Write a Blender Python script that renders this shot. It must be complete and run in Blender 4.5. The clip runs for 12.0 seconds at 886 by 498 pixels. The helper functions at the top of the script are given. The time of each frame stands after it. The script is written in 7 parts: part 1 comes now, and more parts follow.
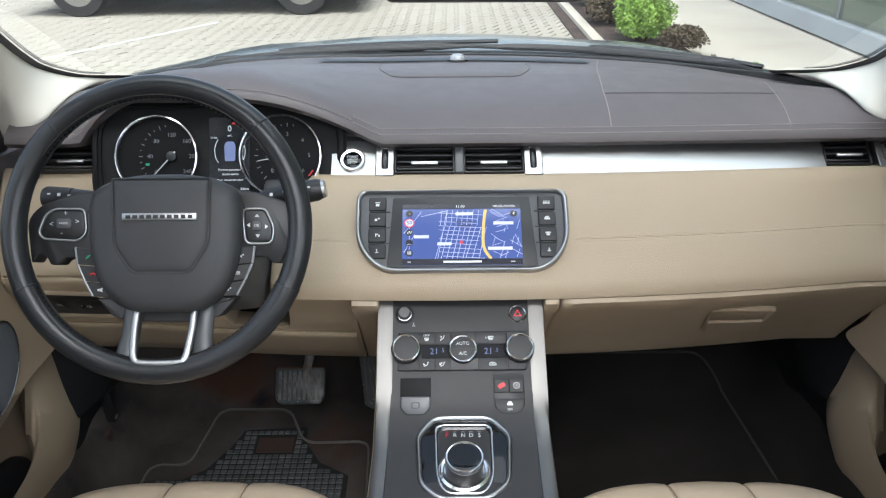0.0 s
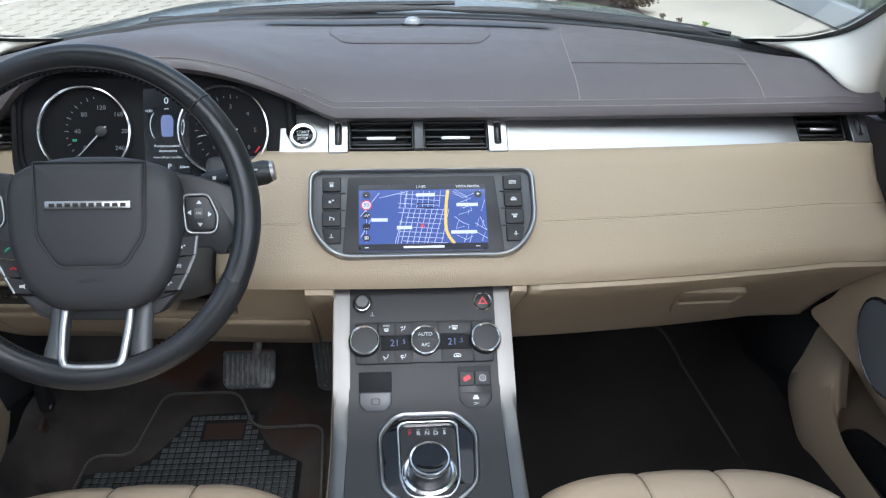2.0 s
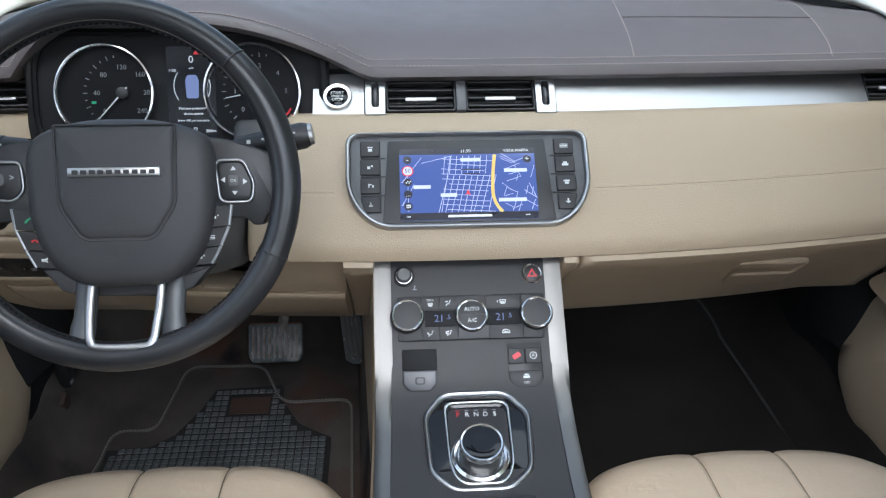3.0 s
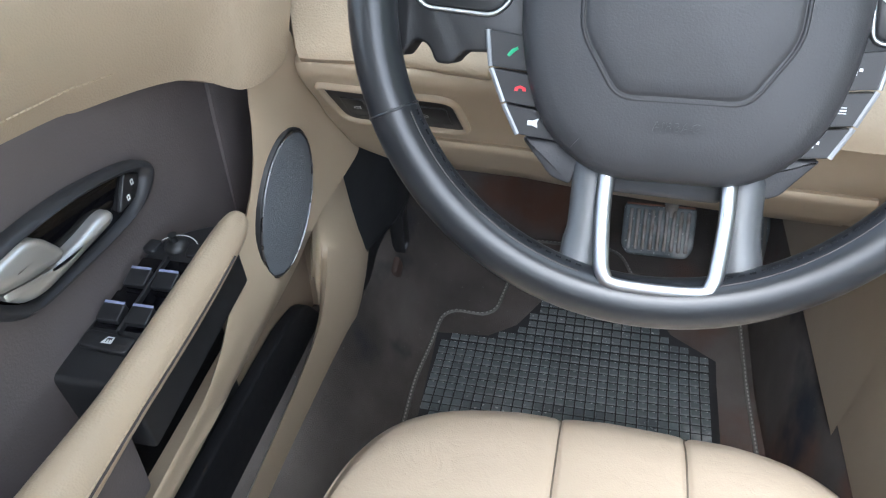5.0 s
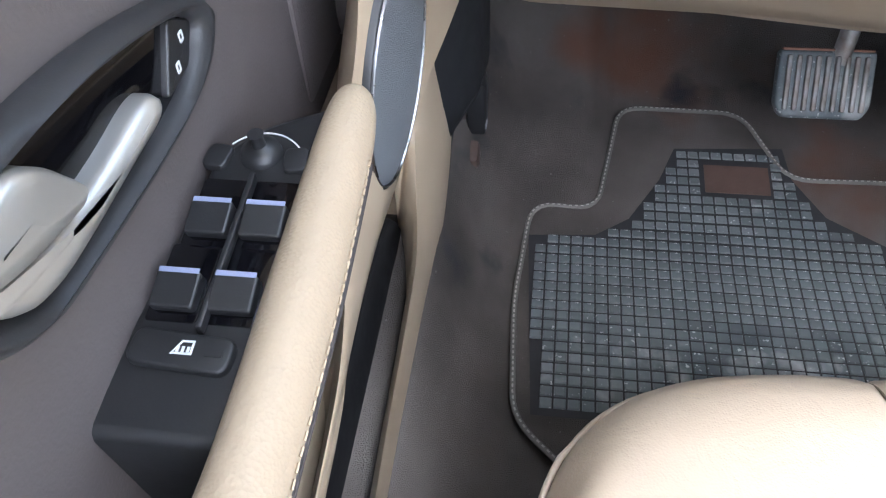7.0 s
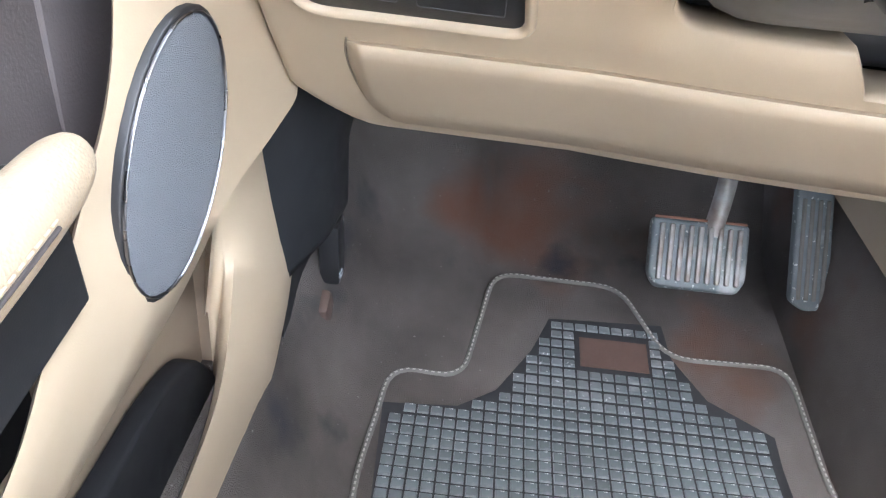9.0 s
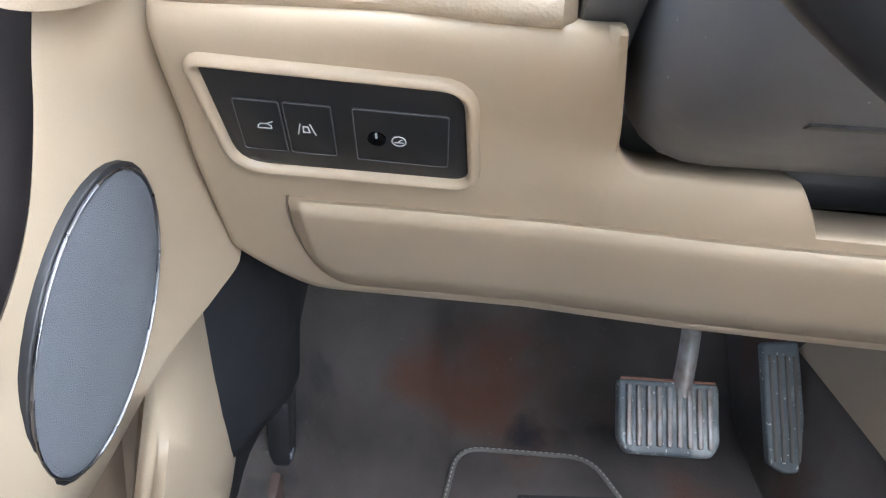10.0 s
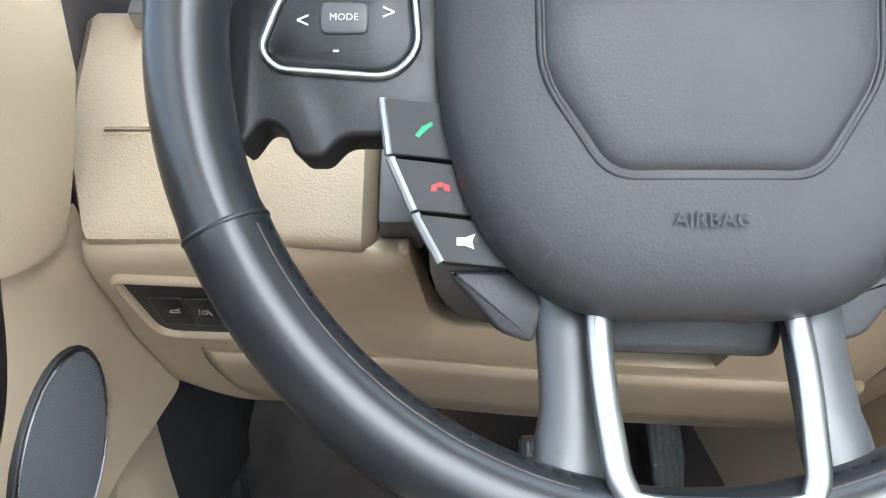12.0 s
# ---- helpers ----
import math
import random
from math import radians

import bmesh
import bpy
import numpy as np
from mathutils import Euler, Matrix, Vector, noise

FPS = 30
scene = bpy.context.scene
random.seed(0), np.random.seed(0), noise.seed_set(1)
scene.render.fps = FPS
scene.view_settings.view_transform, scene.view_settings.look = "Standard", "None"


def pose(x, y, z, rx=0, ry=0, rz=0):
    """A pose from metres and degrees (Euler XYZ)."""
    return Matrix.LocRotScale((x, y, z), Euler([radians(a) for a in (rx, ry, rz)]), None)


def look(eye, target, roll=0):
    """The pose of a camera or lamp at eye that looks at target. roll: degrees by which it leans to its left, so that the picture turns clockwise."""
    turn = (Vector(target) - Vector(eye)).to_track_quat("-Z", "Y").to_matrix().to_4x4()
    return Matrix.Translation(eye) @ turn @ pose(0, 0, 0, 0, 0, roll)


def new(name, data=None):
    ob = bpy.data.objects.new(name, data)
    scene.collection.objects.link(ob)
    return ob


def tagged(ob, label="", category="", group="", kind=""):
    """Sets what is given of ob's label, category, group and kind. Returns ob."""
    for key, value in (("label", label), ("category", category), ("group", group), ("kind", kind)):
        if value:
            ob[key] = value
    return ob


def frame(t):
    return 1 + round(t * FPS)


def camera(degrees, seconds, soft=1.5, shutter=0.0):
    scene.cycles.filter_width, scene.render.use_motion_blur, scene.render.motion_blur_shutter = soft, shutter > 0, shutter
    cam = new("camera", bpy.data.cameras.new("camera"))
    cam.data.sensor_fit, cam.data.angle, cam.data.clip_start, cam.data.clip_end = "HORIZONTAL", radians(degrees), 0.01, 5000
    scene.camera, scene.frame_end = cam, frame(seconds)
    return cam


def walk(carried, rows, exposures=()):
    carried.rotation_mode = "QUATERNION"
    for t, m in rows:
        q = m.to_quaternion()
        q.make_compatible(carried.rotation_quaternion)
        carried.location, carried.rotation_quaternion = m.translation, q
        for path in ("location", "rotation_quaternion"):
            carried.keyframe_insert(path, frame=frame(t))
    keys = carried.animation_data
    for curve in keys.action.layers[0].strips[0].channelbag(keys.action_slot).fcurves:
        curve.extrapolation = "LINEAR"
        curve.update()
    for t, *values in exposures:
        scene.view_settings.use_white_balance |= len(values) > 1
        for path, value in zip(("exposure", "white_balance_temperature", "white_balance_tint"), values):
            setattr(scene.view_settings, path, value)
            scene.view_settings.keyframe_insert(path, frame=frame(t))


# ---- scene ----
cam = camera(58.3, 12.0, soft=1.2)
PATH = [
    (0, (-0.032, -0.074, 1.375), (-0.022, 1.798, 0.672), -0.4),
    (0.5, (-0.039, -0.103, 1.386), (0.042, 1.767, 0.679), 0.3),
    (1, (-0.036, -0.086, 1.386), (0.071, 1.754, 0.609), 0.3),
    (1.5, (-0.048, -0.027, 1.385), (0.045, 1.802, 0.582), 0.6),
    (2, (-0.048, 0.01, 1.381), (0.093, 1.838, 0.579), 0.7),
    (2.5, (-0.054, 0.012, 1.383), (0.114, 1.833, 0.573), 0.3),
    (3, (-0.092, 0.078, 1.356), (0.028, 1.871, 0.477), 0.3),
    (3.2, (-0.123, 0.109, 1.335), (-0.057, 1.884, 0.416), 0.5),
    (4.8, (-0.358, 0.385, 1.212), (-0.727, 1.951, 0.023), -1.2),
    (5, (-0.403, 0.403, 1.217), (-0.791, 1.946, 0.006), -2.4),
    (5.5, (-0.519, 0.431, 1.167), (-0.941, 1.896, -0.128), -5.4),
    (6, (-0.581, 0.536, 1.089), (-0.955, 1.927, -0.298), -6.2),
    (6.5, (-0.613, 0.57, 1.06), (-0.903, 1.938, -0.37), -4.3),
    (7, (-0.628, 0.602, 1.054), (-0.858, 1.958, -0.398), -3.2),
    (7.2, (-0.621, 0.619, 1.056), (-0.821, 1.979, -0.396), -2.8),
    (8.8, (-0.567, 0.646, 0.977), (-0.642, 2.27, -0.188), 4.6),
    (9, (-0.564, 0.657, 0.959), (-0.629, 2.345, -0.112), 5.1),
    (9.5, (-0.554, 0.671, 0.932), (-0.586, 2.483, 0.087), 4.8),
    (10, (-0.554, 0.675, 0.935), (-0.573, 2.564, 0.278), 3.7),
    (10.5, (-0.553, 0.675, 0.941), (-0.564, 2.592, 0.372), 3.3),
    (11, (-0.532, 0.661, 0.966), (-0.546, 2.576, 0.389), 2.3),
    (11.5, (-0.513, 0.608, 1.024), (-0.529, 2.516, 0.425), 0.8),
    (12, (-0.456, 0.556, 1.072), (-0.481, 2.456, 0.451), -0.1),
]
EXPOSE = [(0, 1.76, 6000, 8), (1.0, 1.70, 5740, 8), (3.2, 1.68, 5700, 8), (4.8, 2.70, 5600, 8), (5.0, 2.84, 5580, 8), (5.5, 3.08, 5500, 8), (6.0, 3.40, 5520, 10), (6.5, 3.60, 5530, 12), (7.2, 3.68, 5530, 12), (8.8, 4.44, 5640, 11), (9.5, 4.28, 5610, 11), (10.0, 4.00, 5560, 10), (10.5, 3.80, 5460, 8), (11.0, 3.70, 5440, 7), (11.5, 3.55, 5560, 6), (12.0, 3.16, 5820, 6)]
walk(cam, [(t, look(eye, target, roll)) for t, eye, target, roll in PATH], EXPOSE)

# ---- world and light ----
world = bpy.data.worlds.new("sky")
scene.world = world
world.use_nodes = True
wn = world.node_tree.nodes
sky = wn.new("ShaderNodeTexSky")
sky.sky_type, sky.sun_disc = "NISHITA", False
sky.sun_elevation, sky.sun_rotation = radians(56), radians(180)
sky.air_density, sky.dust_density = 1.0, 4.0
haze = wn.new("ShaderNodeHueSaturation")
haze.inputs["Saturation"].default_value = 0.55
world.node_tree.links.new(sky.outputs[0], haze.inputs["Color"])
world.node_tree.links.new(haze.outputs["Color"], wn["Background"].inputs[0])
wn["Background"].inputs[1].default_value = 0.15
sun = new("sun", bpy.data.lights.new("sun", "SUN"))
sun.data.energy, sun.data.angle, sun.data.color = 1.0, radians(95), (1.0, 0.97, 0.93)
sun.matrix_world = look((9, 0, 30), (0, 15, 8))


# ---- materials ----
def material(name, base, rough=0.5, metal=0.0, dark=None, blotch=6.0, amount=0.5, grain=0.0, size=400.0, depth=0.0004,
             cells=False, specular=0.5, coat=0.0, rough_var=0.08, emit=None, power=0.0, stretch=None, random_tint=0.0, speck=None, crease=None, island=0.0):
    """A procedural surface: base colour blotched towards dark, fine relief of noise or cells, uneven gloss."""
    m = bpy.data.materials.new(name)
    m.use_nodes = True
    n, l = m.node_tree.nodes, m.node_tree.links
    b = n["Principled BSDF"]
    b.inputs["Metallic"].default_value = metal
    b.inputs["Specular IOR Level"].default_value = specular
    b.inputs["Coat Weight"].default_value = coat
    b.inputs["Coat Roughness"].default_value = 0.08
    tc = n.new("ShaderNodeTexCoord")
    src = tc.outputs["Object"]
    if stretch:
        mp = n.new("ShaderNodeMapping")
        mp.inputs["Scale"].default_value = stretch
        l.new(src, mp.inputs["Vector"])
        src = mp.outputs["Vector"]
    big = n.new("ShaderNodeTexNoise")
    big.inputs["Scale"].default_value, big.inputs["Detail"].default_value = blotch, 6
    l.new(src, big.inputs["Vector"])
    ramp = n.new("ShaderNodeMapRange")
    ramp.inputs[1].default_value, ramp.inputs[2].default_value = 0.35, 0.68
    ramp.inputs[3].default_value, ramp.inputs[4].default_value = 0.0, amount
    l.new(big.outputs["Fac"], ramp.inputs[0])
    mix = n.new("ShaderNodeMix")
    mix.data_type = "RGBA"
    mix.inputs[6].default_value = (*base, 1)
    mix.inputs[7].default_value = (*(dark or [c * 0.8 for c in base]), 1)
    l.new(ramp.outputs[0], mix.inputs[0])
    colour = mix.outputs[2]
    for spot in [speck] if isinstance(speck, tuple) else speck or []:
        # scattered grit or stains: threshold, size, colour, softness
        grit, cut, over = n.new("ShaderNodeTexNoise"), n.new("ShaderNodeMapRange"), n.new("ShaderNodeMix")
        grit.inputs["Scale"].default_value, grit.inputs["Detail"].default_value = spot[1], 5
        cut.inputs[1].default_value, cut.inputs[2].default_value = spot[0], spot[0] + (spot[3] if len(spot) > 3 else 0.05)
        over.data_type = "RGBA"
        over.inputs[7].default_value = (*spot[2], 1)
        l.new(src, grit.inputs["Vector"])
        l.new(grit.outputs["Fac"], cut.inputs[0])
        l.new(cut.outputs[0], over.inputs[0])
        l.new(colour, over.inputs[6])
        colour = over.outputs[2]
    if island:
        geo, hue, span = n.new("ShaderNodeNewGeometry"), n.new("ShaderNodeHueSaturation"), n.new("ShaderNodeMapRange")
        span.inputs[3].default_value, span.inputs[4].default_value = 1 - island, 1 + island
        l.new(geo.outputs["Random Per Island"], span.inputs[0])
        l.new(span.outputs[0], hue.inputs["Value"])
        l.new(colour, hue.inputs["Color"])
        colour = hue.outputs["Color"]
    if random_tint:
        info = n.new("ShaderNodeObjectInfo")
        hsv = n.new("ShaderNodeHueSaturation")
        mr = n.new("ShaderNodeMapRange")
        mr.inputs[3].default_value, mr.inputs[4].default_value = 1 - random_tint, 1 + random_tint
        l.new(info.outputs["Random"], mr.inputs[0])
        l.new(mr.outputs[0], hsv.inputs["Value"])
        l.new(colour, hsv.inputs["Color"])
        colour = hsv.outputs["Color"]
    l.new(colour, b.inputs["Base Color"])
    rr = n.new("ShaderNodeMapRange")
    rr.inputs[3].default_value, rr.inputs[4].default_value = max(0.02, rough - rough_var), min(1, rough + rough_var)
    mid = n.new("ShaderNodeTexNoise")
    mid.inputs["Scale"].default_value, mid.inputs["Detail"].default_value = blotch * 7, 4
    l.new(src, mid.inputs["Vector"])
    l.new(mid.outputs["Fac"], rr.inputs[0])
    l.new(rr.outputs[0], b.inputs["Roughness"])
    if grain:
        fine = n.new("ShaderNodeTexVoronoi" if cells else "ShaderNodeTexNoise")
        fine.inputs["Scale"].default_value = size
        l.new(src, fine.inputs["Vector"])
        bump = n.new("ShaderNodeBump")
        bump.inputs["Strength"].default_value, bump.inputs["Distance"].default_value = grain, depth
        l.new(fine.outputs["Distance" if cells else "Fac"], bump.inputs["Height"])
        l.new(bump.outputs[0], b.inputs["Normal"])
    if crease:
        # soft folds and creases under the grain: size, strength
        fold, push = n.new("ShaderNodeTexNoise"), n.new("ShaderNodeBump")
        fold.inputs["Scale"].default_value, fold.inputs["Detail"].default_value, fold.inputs["Distortion"].default_value = crease[0], 4, 1.6
        push.inputs["Strength"].default_value, push.inputs["Distance"].default_value = crease[1], 0.004
        l.new(src, fold.inputs["Vector"])
        l.new(fold.outputs["Fac"], push.inputs["Height"])
        if grain:
            l.new(push.outputs[0], bump.inputs["Normal"])
        else:
            l.new(push.outputs[0], b.inputs["Normal"])
    if emit:
        b.inputs["Emission Color"].default_value = (*emit, 1)
        b.inputs["Emission Strength"].default_value = power
    return m


def glass_material(name, tint=(0.93, 0.97, 0.95), ior=1.45):
    m = bpy.data.materials.new(name)
    m.use_nodes = True
    n, l = m.node_tree.nodes, m.node_tree.links
    n.remove(n["Principled BSDF"])
    clear, gloss = n.new("ShaderNodeBsdfTransparent"), n.new("ShaderNodeBsdfGlossy")
    clear.inputs[0].default_value = (*tint, 1)
    gloss.inputs["Roughness"].default_value = 0.02
    fr, mx = n.new("ShaderNodeFresnel"), n.new("ShaderNodeMixShader")
    fr.inputs[0].default_value = ior
    l.new(fr.outputs[0], mx.inputs[0])
    l.new(clear.outputs[0], mx.inputs[1])
    l.new(gloss.outputs[0], mx.inputs[2])
    l.new(mx.outputs[0], n["Material Output"].inputs["Surface"])
    return m


BEIGE = material("beige_leather", (0.385, 0.307, 0.216), 0.50, dark=(0.350, 0.276, 0.190), blotch=3, amount=0.4, grain=0.45, size=520, cells=True, depth=0.0006, rough_var=0.05, specular=0.32)
BEIGE_SEAT = material("beige_seat_leather", (0.475, 0.388, 0.288), 0.34, dark=(0.435, 0.352, 0.258), blotch=5, amount=0.5, rough_var=0.08, grain=0.30, size=700, cells=True, depth=0.0005, crease=(40, 0.20), specular=0.42)
# moulded beige at about half strength: the door pocket's shade put into its colour
SHADED_BEIGE = material("shaded_pocket_beige", (0.215, 0.162, 0.112), 0.55, dark=(0.19, 0.142, 0.098), blotch=6, amount=0.5, grain=0.3, size=800, depth=0.0003)
BEIGE_HARD = material("beige_moulded_plastic", (0.392, 0.312, 0.218), 0.44, dark=(0.362, 0.286, 0.198), blotch=4, amount=0.5, grain=0.25, size=900, depth=0.0003)
CREAM = material("cream_pillar_trim", (0.80, 0.76, 0.67), 0.55, dark=(0.76, 0.71, 0.62), blotch=5, amount=0.4, grain=0.2, size=900, depth=0.0003)
BROWN = material("dark_brown_leather", (0.105, 0.090, 0.092), 0.46, dark=(0.092, 0.079, 0.081), blotch=5, amount=0.6, grain=0.4, size=620, cells=True, depth=0.0006)
BROWN_DOOR = material("dark_brown_door_skin", (0.112, 0.096, 0.092), 0.58, dark=(0.094, 0.080, 0.077), blotch=5, amount=0.5, grain=0.45, size=450, depth=0.0005)
SEAM = material("recessed_seam", (0.05, 0.042, 0.04), 0.7)
SEAM_TAN = material("tan_seam_groove", (0.17, 0.135, 0.095), 0.7)
THREAD_TAN = material("tan_thread", (0.48, 0.38, 0.26), 0.8, grain=0.4, size=1500)
THREAD_BROWN = material("brown_thread", (0.25, 0.21, 0.20), 0.8, grain=0.4, size=1500)
BLACK_LEATHER = material("black_wheel_leather", (0.015, 0.016, 0.018), 0.29, dark=(0.020, 0.021, 0.023), blotch=9, amount=0.5, rough_var=0.02, grain=0.04, size=1400, depth=0.0002, specular=0.5)
CHARCOAL = material("charcoal_soft_plastic", (0.085, 0.085, 0.088), 0.43, dark=(0.074, 0.074, 0.077), blotch=9, amount=0.5, grain=0.35, size=800, depth=0.0004)
BLACK = material("black_plastic", (0.016, 0.016, 0.017), 0.42, blotch=10, amount=0.4, grain=0.2, size=900, depth=0.0003)
PANEL = material("dark_grey_console_panel", (0.027, 0.0265, 0.0275), 0.46, dark=(0.023, 0.0225, 0.0235), blotch=8, amount=0.4, grain=0.2, size=1200, depth=0.0002, specular=0.35)
PIANO = material("piano_black", (0.003, 0.003, 0.004), 0.07, coat=0.15, specular=0.35, rough_var=0.03)
SATIN = material("satin_aluminium", (0.42, 0.425, 0.43), 0.35, metal=1.0, dark=(0.385, 0.387, 0.392), blotch=4, amount=0.3, grain=0.03, size=300, depth=0.0001, rough_var=0.03)
RAIL = material("brushed_grey_aluminium", (0.195, 0.190, 0.181), 0.43, metal=1.0, dark=(0.185, 0.181, 0.172), blotch=6, amount=0.4, grain=0.05, size=500, depth=0.0001, rough_var=0.04)
CHROME = material("polished_chrome", (0.82, 0.82, 0.82), 0.14, metal=1.0, blotch=20, amount=0.2)
CARPET = material("dark_carpet", (0.062, 0.054, 0.049), 0.95, dark=(0.185, 0.163, 0.146), blotch=4, amount=0.85, grain=1.0, size=900, depth=0.0022, specular=0.1, speck=[(0.53, 3.4, (0.125, 0.066, 0.046), 0.12), (0.60, 4.9, (0.026, 0.030, 0.037), 0.10), (0.70, 300, (0.20, 0.185, 0.17))])
RUBBER = material("dusty_rubber", (0.064, 0.078, 0.085), 0.50, dark=(0.21, 0.222, 0.218), blotch=8, amount=0.8, grain=0.7, size=300, depth=0.0008, rough_var=0.2, speck=[(0.55, 22, (0.27, 0.28, 0.27), 0.14), (0.64, 190, (0.42, 0.43, 0.42))], island=0.20, random_tint=0.15)
# passenger's side: a much blacker carpet than the driver's, without specks
CARPET_BLACK = material("black_mat_carpet", (0.024, 0.022, 0.021), 0.95, dark=(0.040, 0.036, 0.033), blotch=6, amount=0.6, grain=1.0, size=900, depth=0.0022, specular=0.1)
PIPING = material("grey_mat_binding", (0.15, 0.14, 0.125), 0.85, grain=0.6, size=1200)
# passenger's mat: a darker edge than the driver's
BINDING_DARK = material("dark_mat_binding", (0.055, 0.053, 0.052), 0.85, grain=0.6, size=1200)
MESH_GREY = material("speaker_mesh", (0.15, 0.16, 0.175), 0.55, metal=0.1, grain=0.9, size=1500, cells=True, depth=0.0008)
STEEL = material("worn_pedal_steel", (0.30, 0.295, 0.28), 0.5, metal=0.45, dark=(0.15, 0.10, 0.075), blotch=50, amount=0.8)
MARK = material("white_legend", (0.62, 0.64, 0.64), 0.5)
MARK_GREY = material("grey_legend", (0.30, 0.31, 0.33), 0.5)
MARK_RED = material("red_legend", (0.50, 0.02, 0.03), 0.45, emit=(0.9, 0.03, 0.05), power=0.04)
MARK_GREEN = material("green_legend", (0.03, 0.35, 0.16), 0.45)
GLASS = glass_material("windscreen_glass", (0.78, 0.825, 0.80))
PAINT = material("black_green_car_paint", (0.012, 0.016, 0.015), 0.22, coat=0.25, specular=0.35)
CONCRETE = material("pale_concrete", (0.57, 0.515, 0.43), 0.85, dark=(0.48, 0.425, 0.35), blotch=1.2, amount=0.8, grain=0.6, size=60, depth=0.004)
PAVER = material("pale_paving_block", (0.40, 0.36, 0.30), 0.85, dark=(0.32, 0.285, 0.235), blotch=0.7, amount=0.8, grain=0.5, size=90, depth=0.003, random_tint=0.07)
JOINT = material("dark_joint_soil", (0.045, 0.04, 0.034), 0.95, dark=(0.03, 0.027, 0.023), blotch=3, amount=0.8, grain=0.6, size=60, depth=0.004)
SOIL = material("dark_bark_mulch", (0.09, 0.062, 0.048), 0.95, dark=(0.045, 0.03, 0.025), blotch=8, amount=0.9, grain=1.0, size=40, depth=0.02)


# ---- mesh tools ----
def part(name, bm, mat, parent=None, label="", smooth=None, kind="", face=None):
    """Links a bmesh as one mesh object under a thing or part."""
    bmesh.ops.recalc_face_normals(bm, faces=bm.faces)
    if face is not None:
        bm.normal_update()
        if sum(f.normal.dot(Vector(face)) for f in bm.faces) < 0:
            bmesh.ops.reverse_faces(bm, faces=bm.faces)
    data = bpy.data.meshes.new(name)
    bm.to_mesh(data)
    bm.free()
    data.materials.append(mat)
    if smooth is not None:
        data.shade_smooth()
        if smooth < 180:
            data.set_sharp_from_angle(angle=radians(smooth))
    ob = new(name, data)
    if parent:
        ob.parent = parent
    if label or kind:
        tagged(ob, label, kind=kind)
    return ob


def thing(name, label, category, group="", kind=""):
    return tagged(new(name), label, category, group, kind)


def slope(x, y, z, back):
    """A frame on a fascia at (x, y, z): x to the right, y up along the face, z out of it; the face leans back by that many degrees."""
    return pose(x, y, z, 90 - back, 0, 0)


def loft(rows, ring=False, caps=False, bm=None):
    """A skin over rows of points. ring: each row closes on itself; caps: fill the two end rows."""
    bm = bm or bmesh.new()
    vs = [[bm.verts.new(p) for p in r] for r in rows]
    k = len(rows[0])
    for a, b in zip(vs, vs[1:]):
        for i in range(k if ring else k - 1):
            j = (i + 1) % k
            bm.faces.new((a[i], a[j], b[j], b[i]))
    if caps:
        bm.faces.new(vs[0][::-1])
        bm.faces.new(vs[-1])
    return bm


def smooth_line(points, n=8, closed=False):
    """A Catmull-Rom line through the points."""
    pts = [Vector(p) for p in points]
    out, k = [], len(pts)
    for i in range(k if closed else k - 1):
        p1, p2 = pts[i], pts[(i + 1) % k]
        p0 = pts[(i - 1) % k] if closed or i else p1 * 2 - p2
        p3 = pts[(i + 2) % k] if closed or i < k - 2 else p2 * 2 - p1
        for s in range(n):
            t = s / n
            out.append(0.5 * ((2 * p1) + (p2 - p0) * t + (2 * p0 - 5 * p1 + 4 * p2 - p3) * t * t + (3 * p1 - p0 - 3 * p2 + p3) * t ** 3))
    if not closed:
        out.append(pts[-1])
    return out


def tube(points, radius, seg=10, closed=False, flat=1.0, up=(0, 0, 1), bm=None):
    """A round bar along the points; radius may be a list; flat squeezes it along the second cross axis."""
    pts = [Vector(p) for p in points]
    k = len(pts)
    rad = radius if isinstance(radius, (list, tuple)) else [radius] * k
    rows = []
    for i, p in enumerate(pts):
        a = pts[(i - 1) % k] if closed or i else p
        b = pts[(i + 1) % k] if closed or i < k - 1 else p
        d = (b - a).normalized()
        s = d.cross(Vector(up))
        s = s.normalized() if s.length > 1e-4 else Vector((1, 0, 0))
        w = s.cross(d).normalized()
        rows.append([p + rad[i] * (math.cos(2 * math.pi * j / seg) * s + flat * math.sin(2 * math.pi * j / seg) * w) for j in range(seg)])
    if closed:
        rows.append(rows[0])
    bm = loft(rows, ring=True, caps=not closed, bm=bm)
    if closed:
        bmesh.ops.remove_doubles(bm, verts=bm.verts, dist=1e-6)
    return bm


def lathe(profile, seg=32, m=None, bm=None):
    """Turns a profile of (radius, height) round the z axis, then places it."""
    rows = [[(r * math.cos(2 * math.pi * j / seg), r * math.sin(2 * math.pi * j / seg), h) for j in range(seg)] for r, h in profile]
    if profile[0][0] > 0:
        rows.append(rows[0])
    fresh = loft(rows, ring=True)
    bmesh.ops.remove_doubles(fresh, verts=fresh.verts, dist=1e-6)
    return joined(bm, fresh, m)


def joined(bm, fresh, m=None):
    if m is not None:
        fresh.transform(m)
    if bm is None:
        return fresh
    data = bpy.data.meshes.new("tmp")
    fresh.to_mesh(data)
    fresh.free()
    bm.from_mesh(data)
    bpy.data.meshes.remove(data)
    return bm


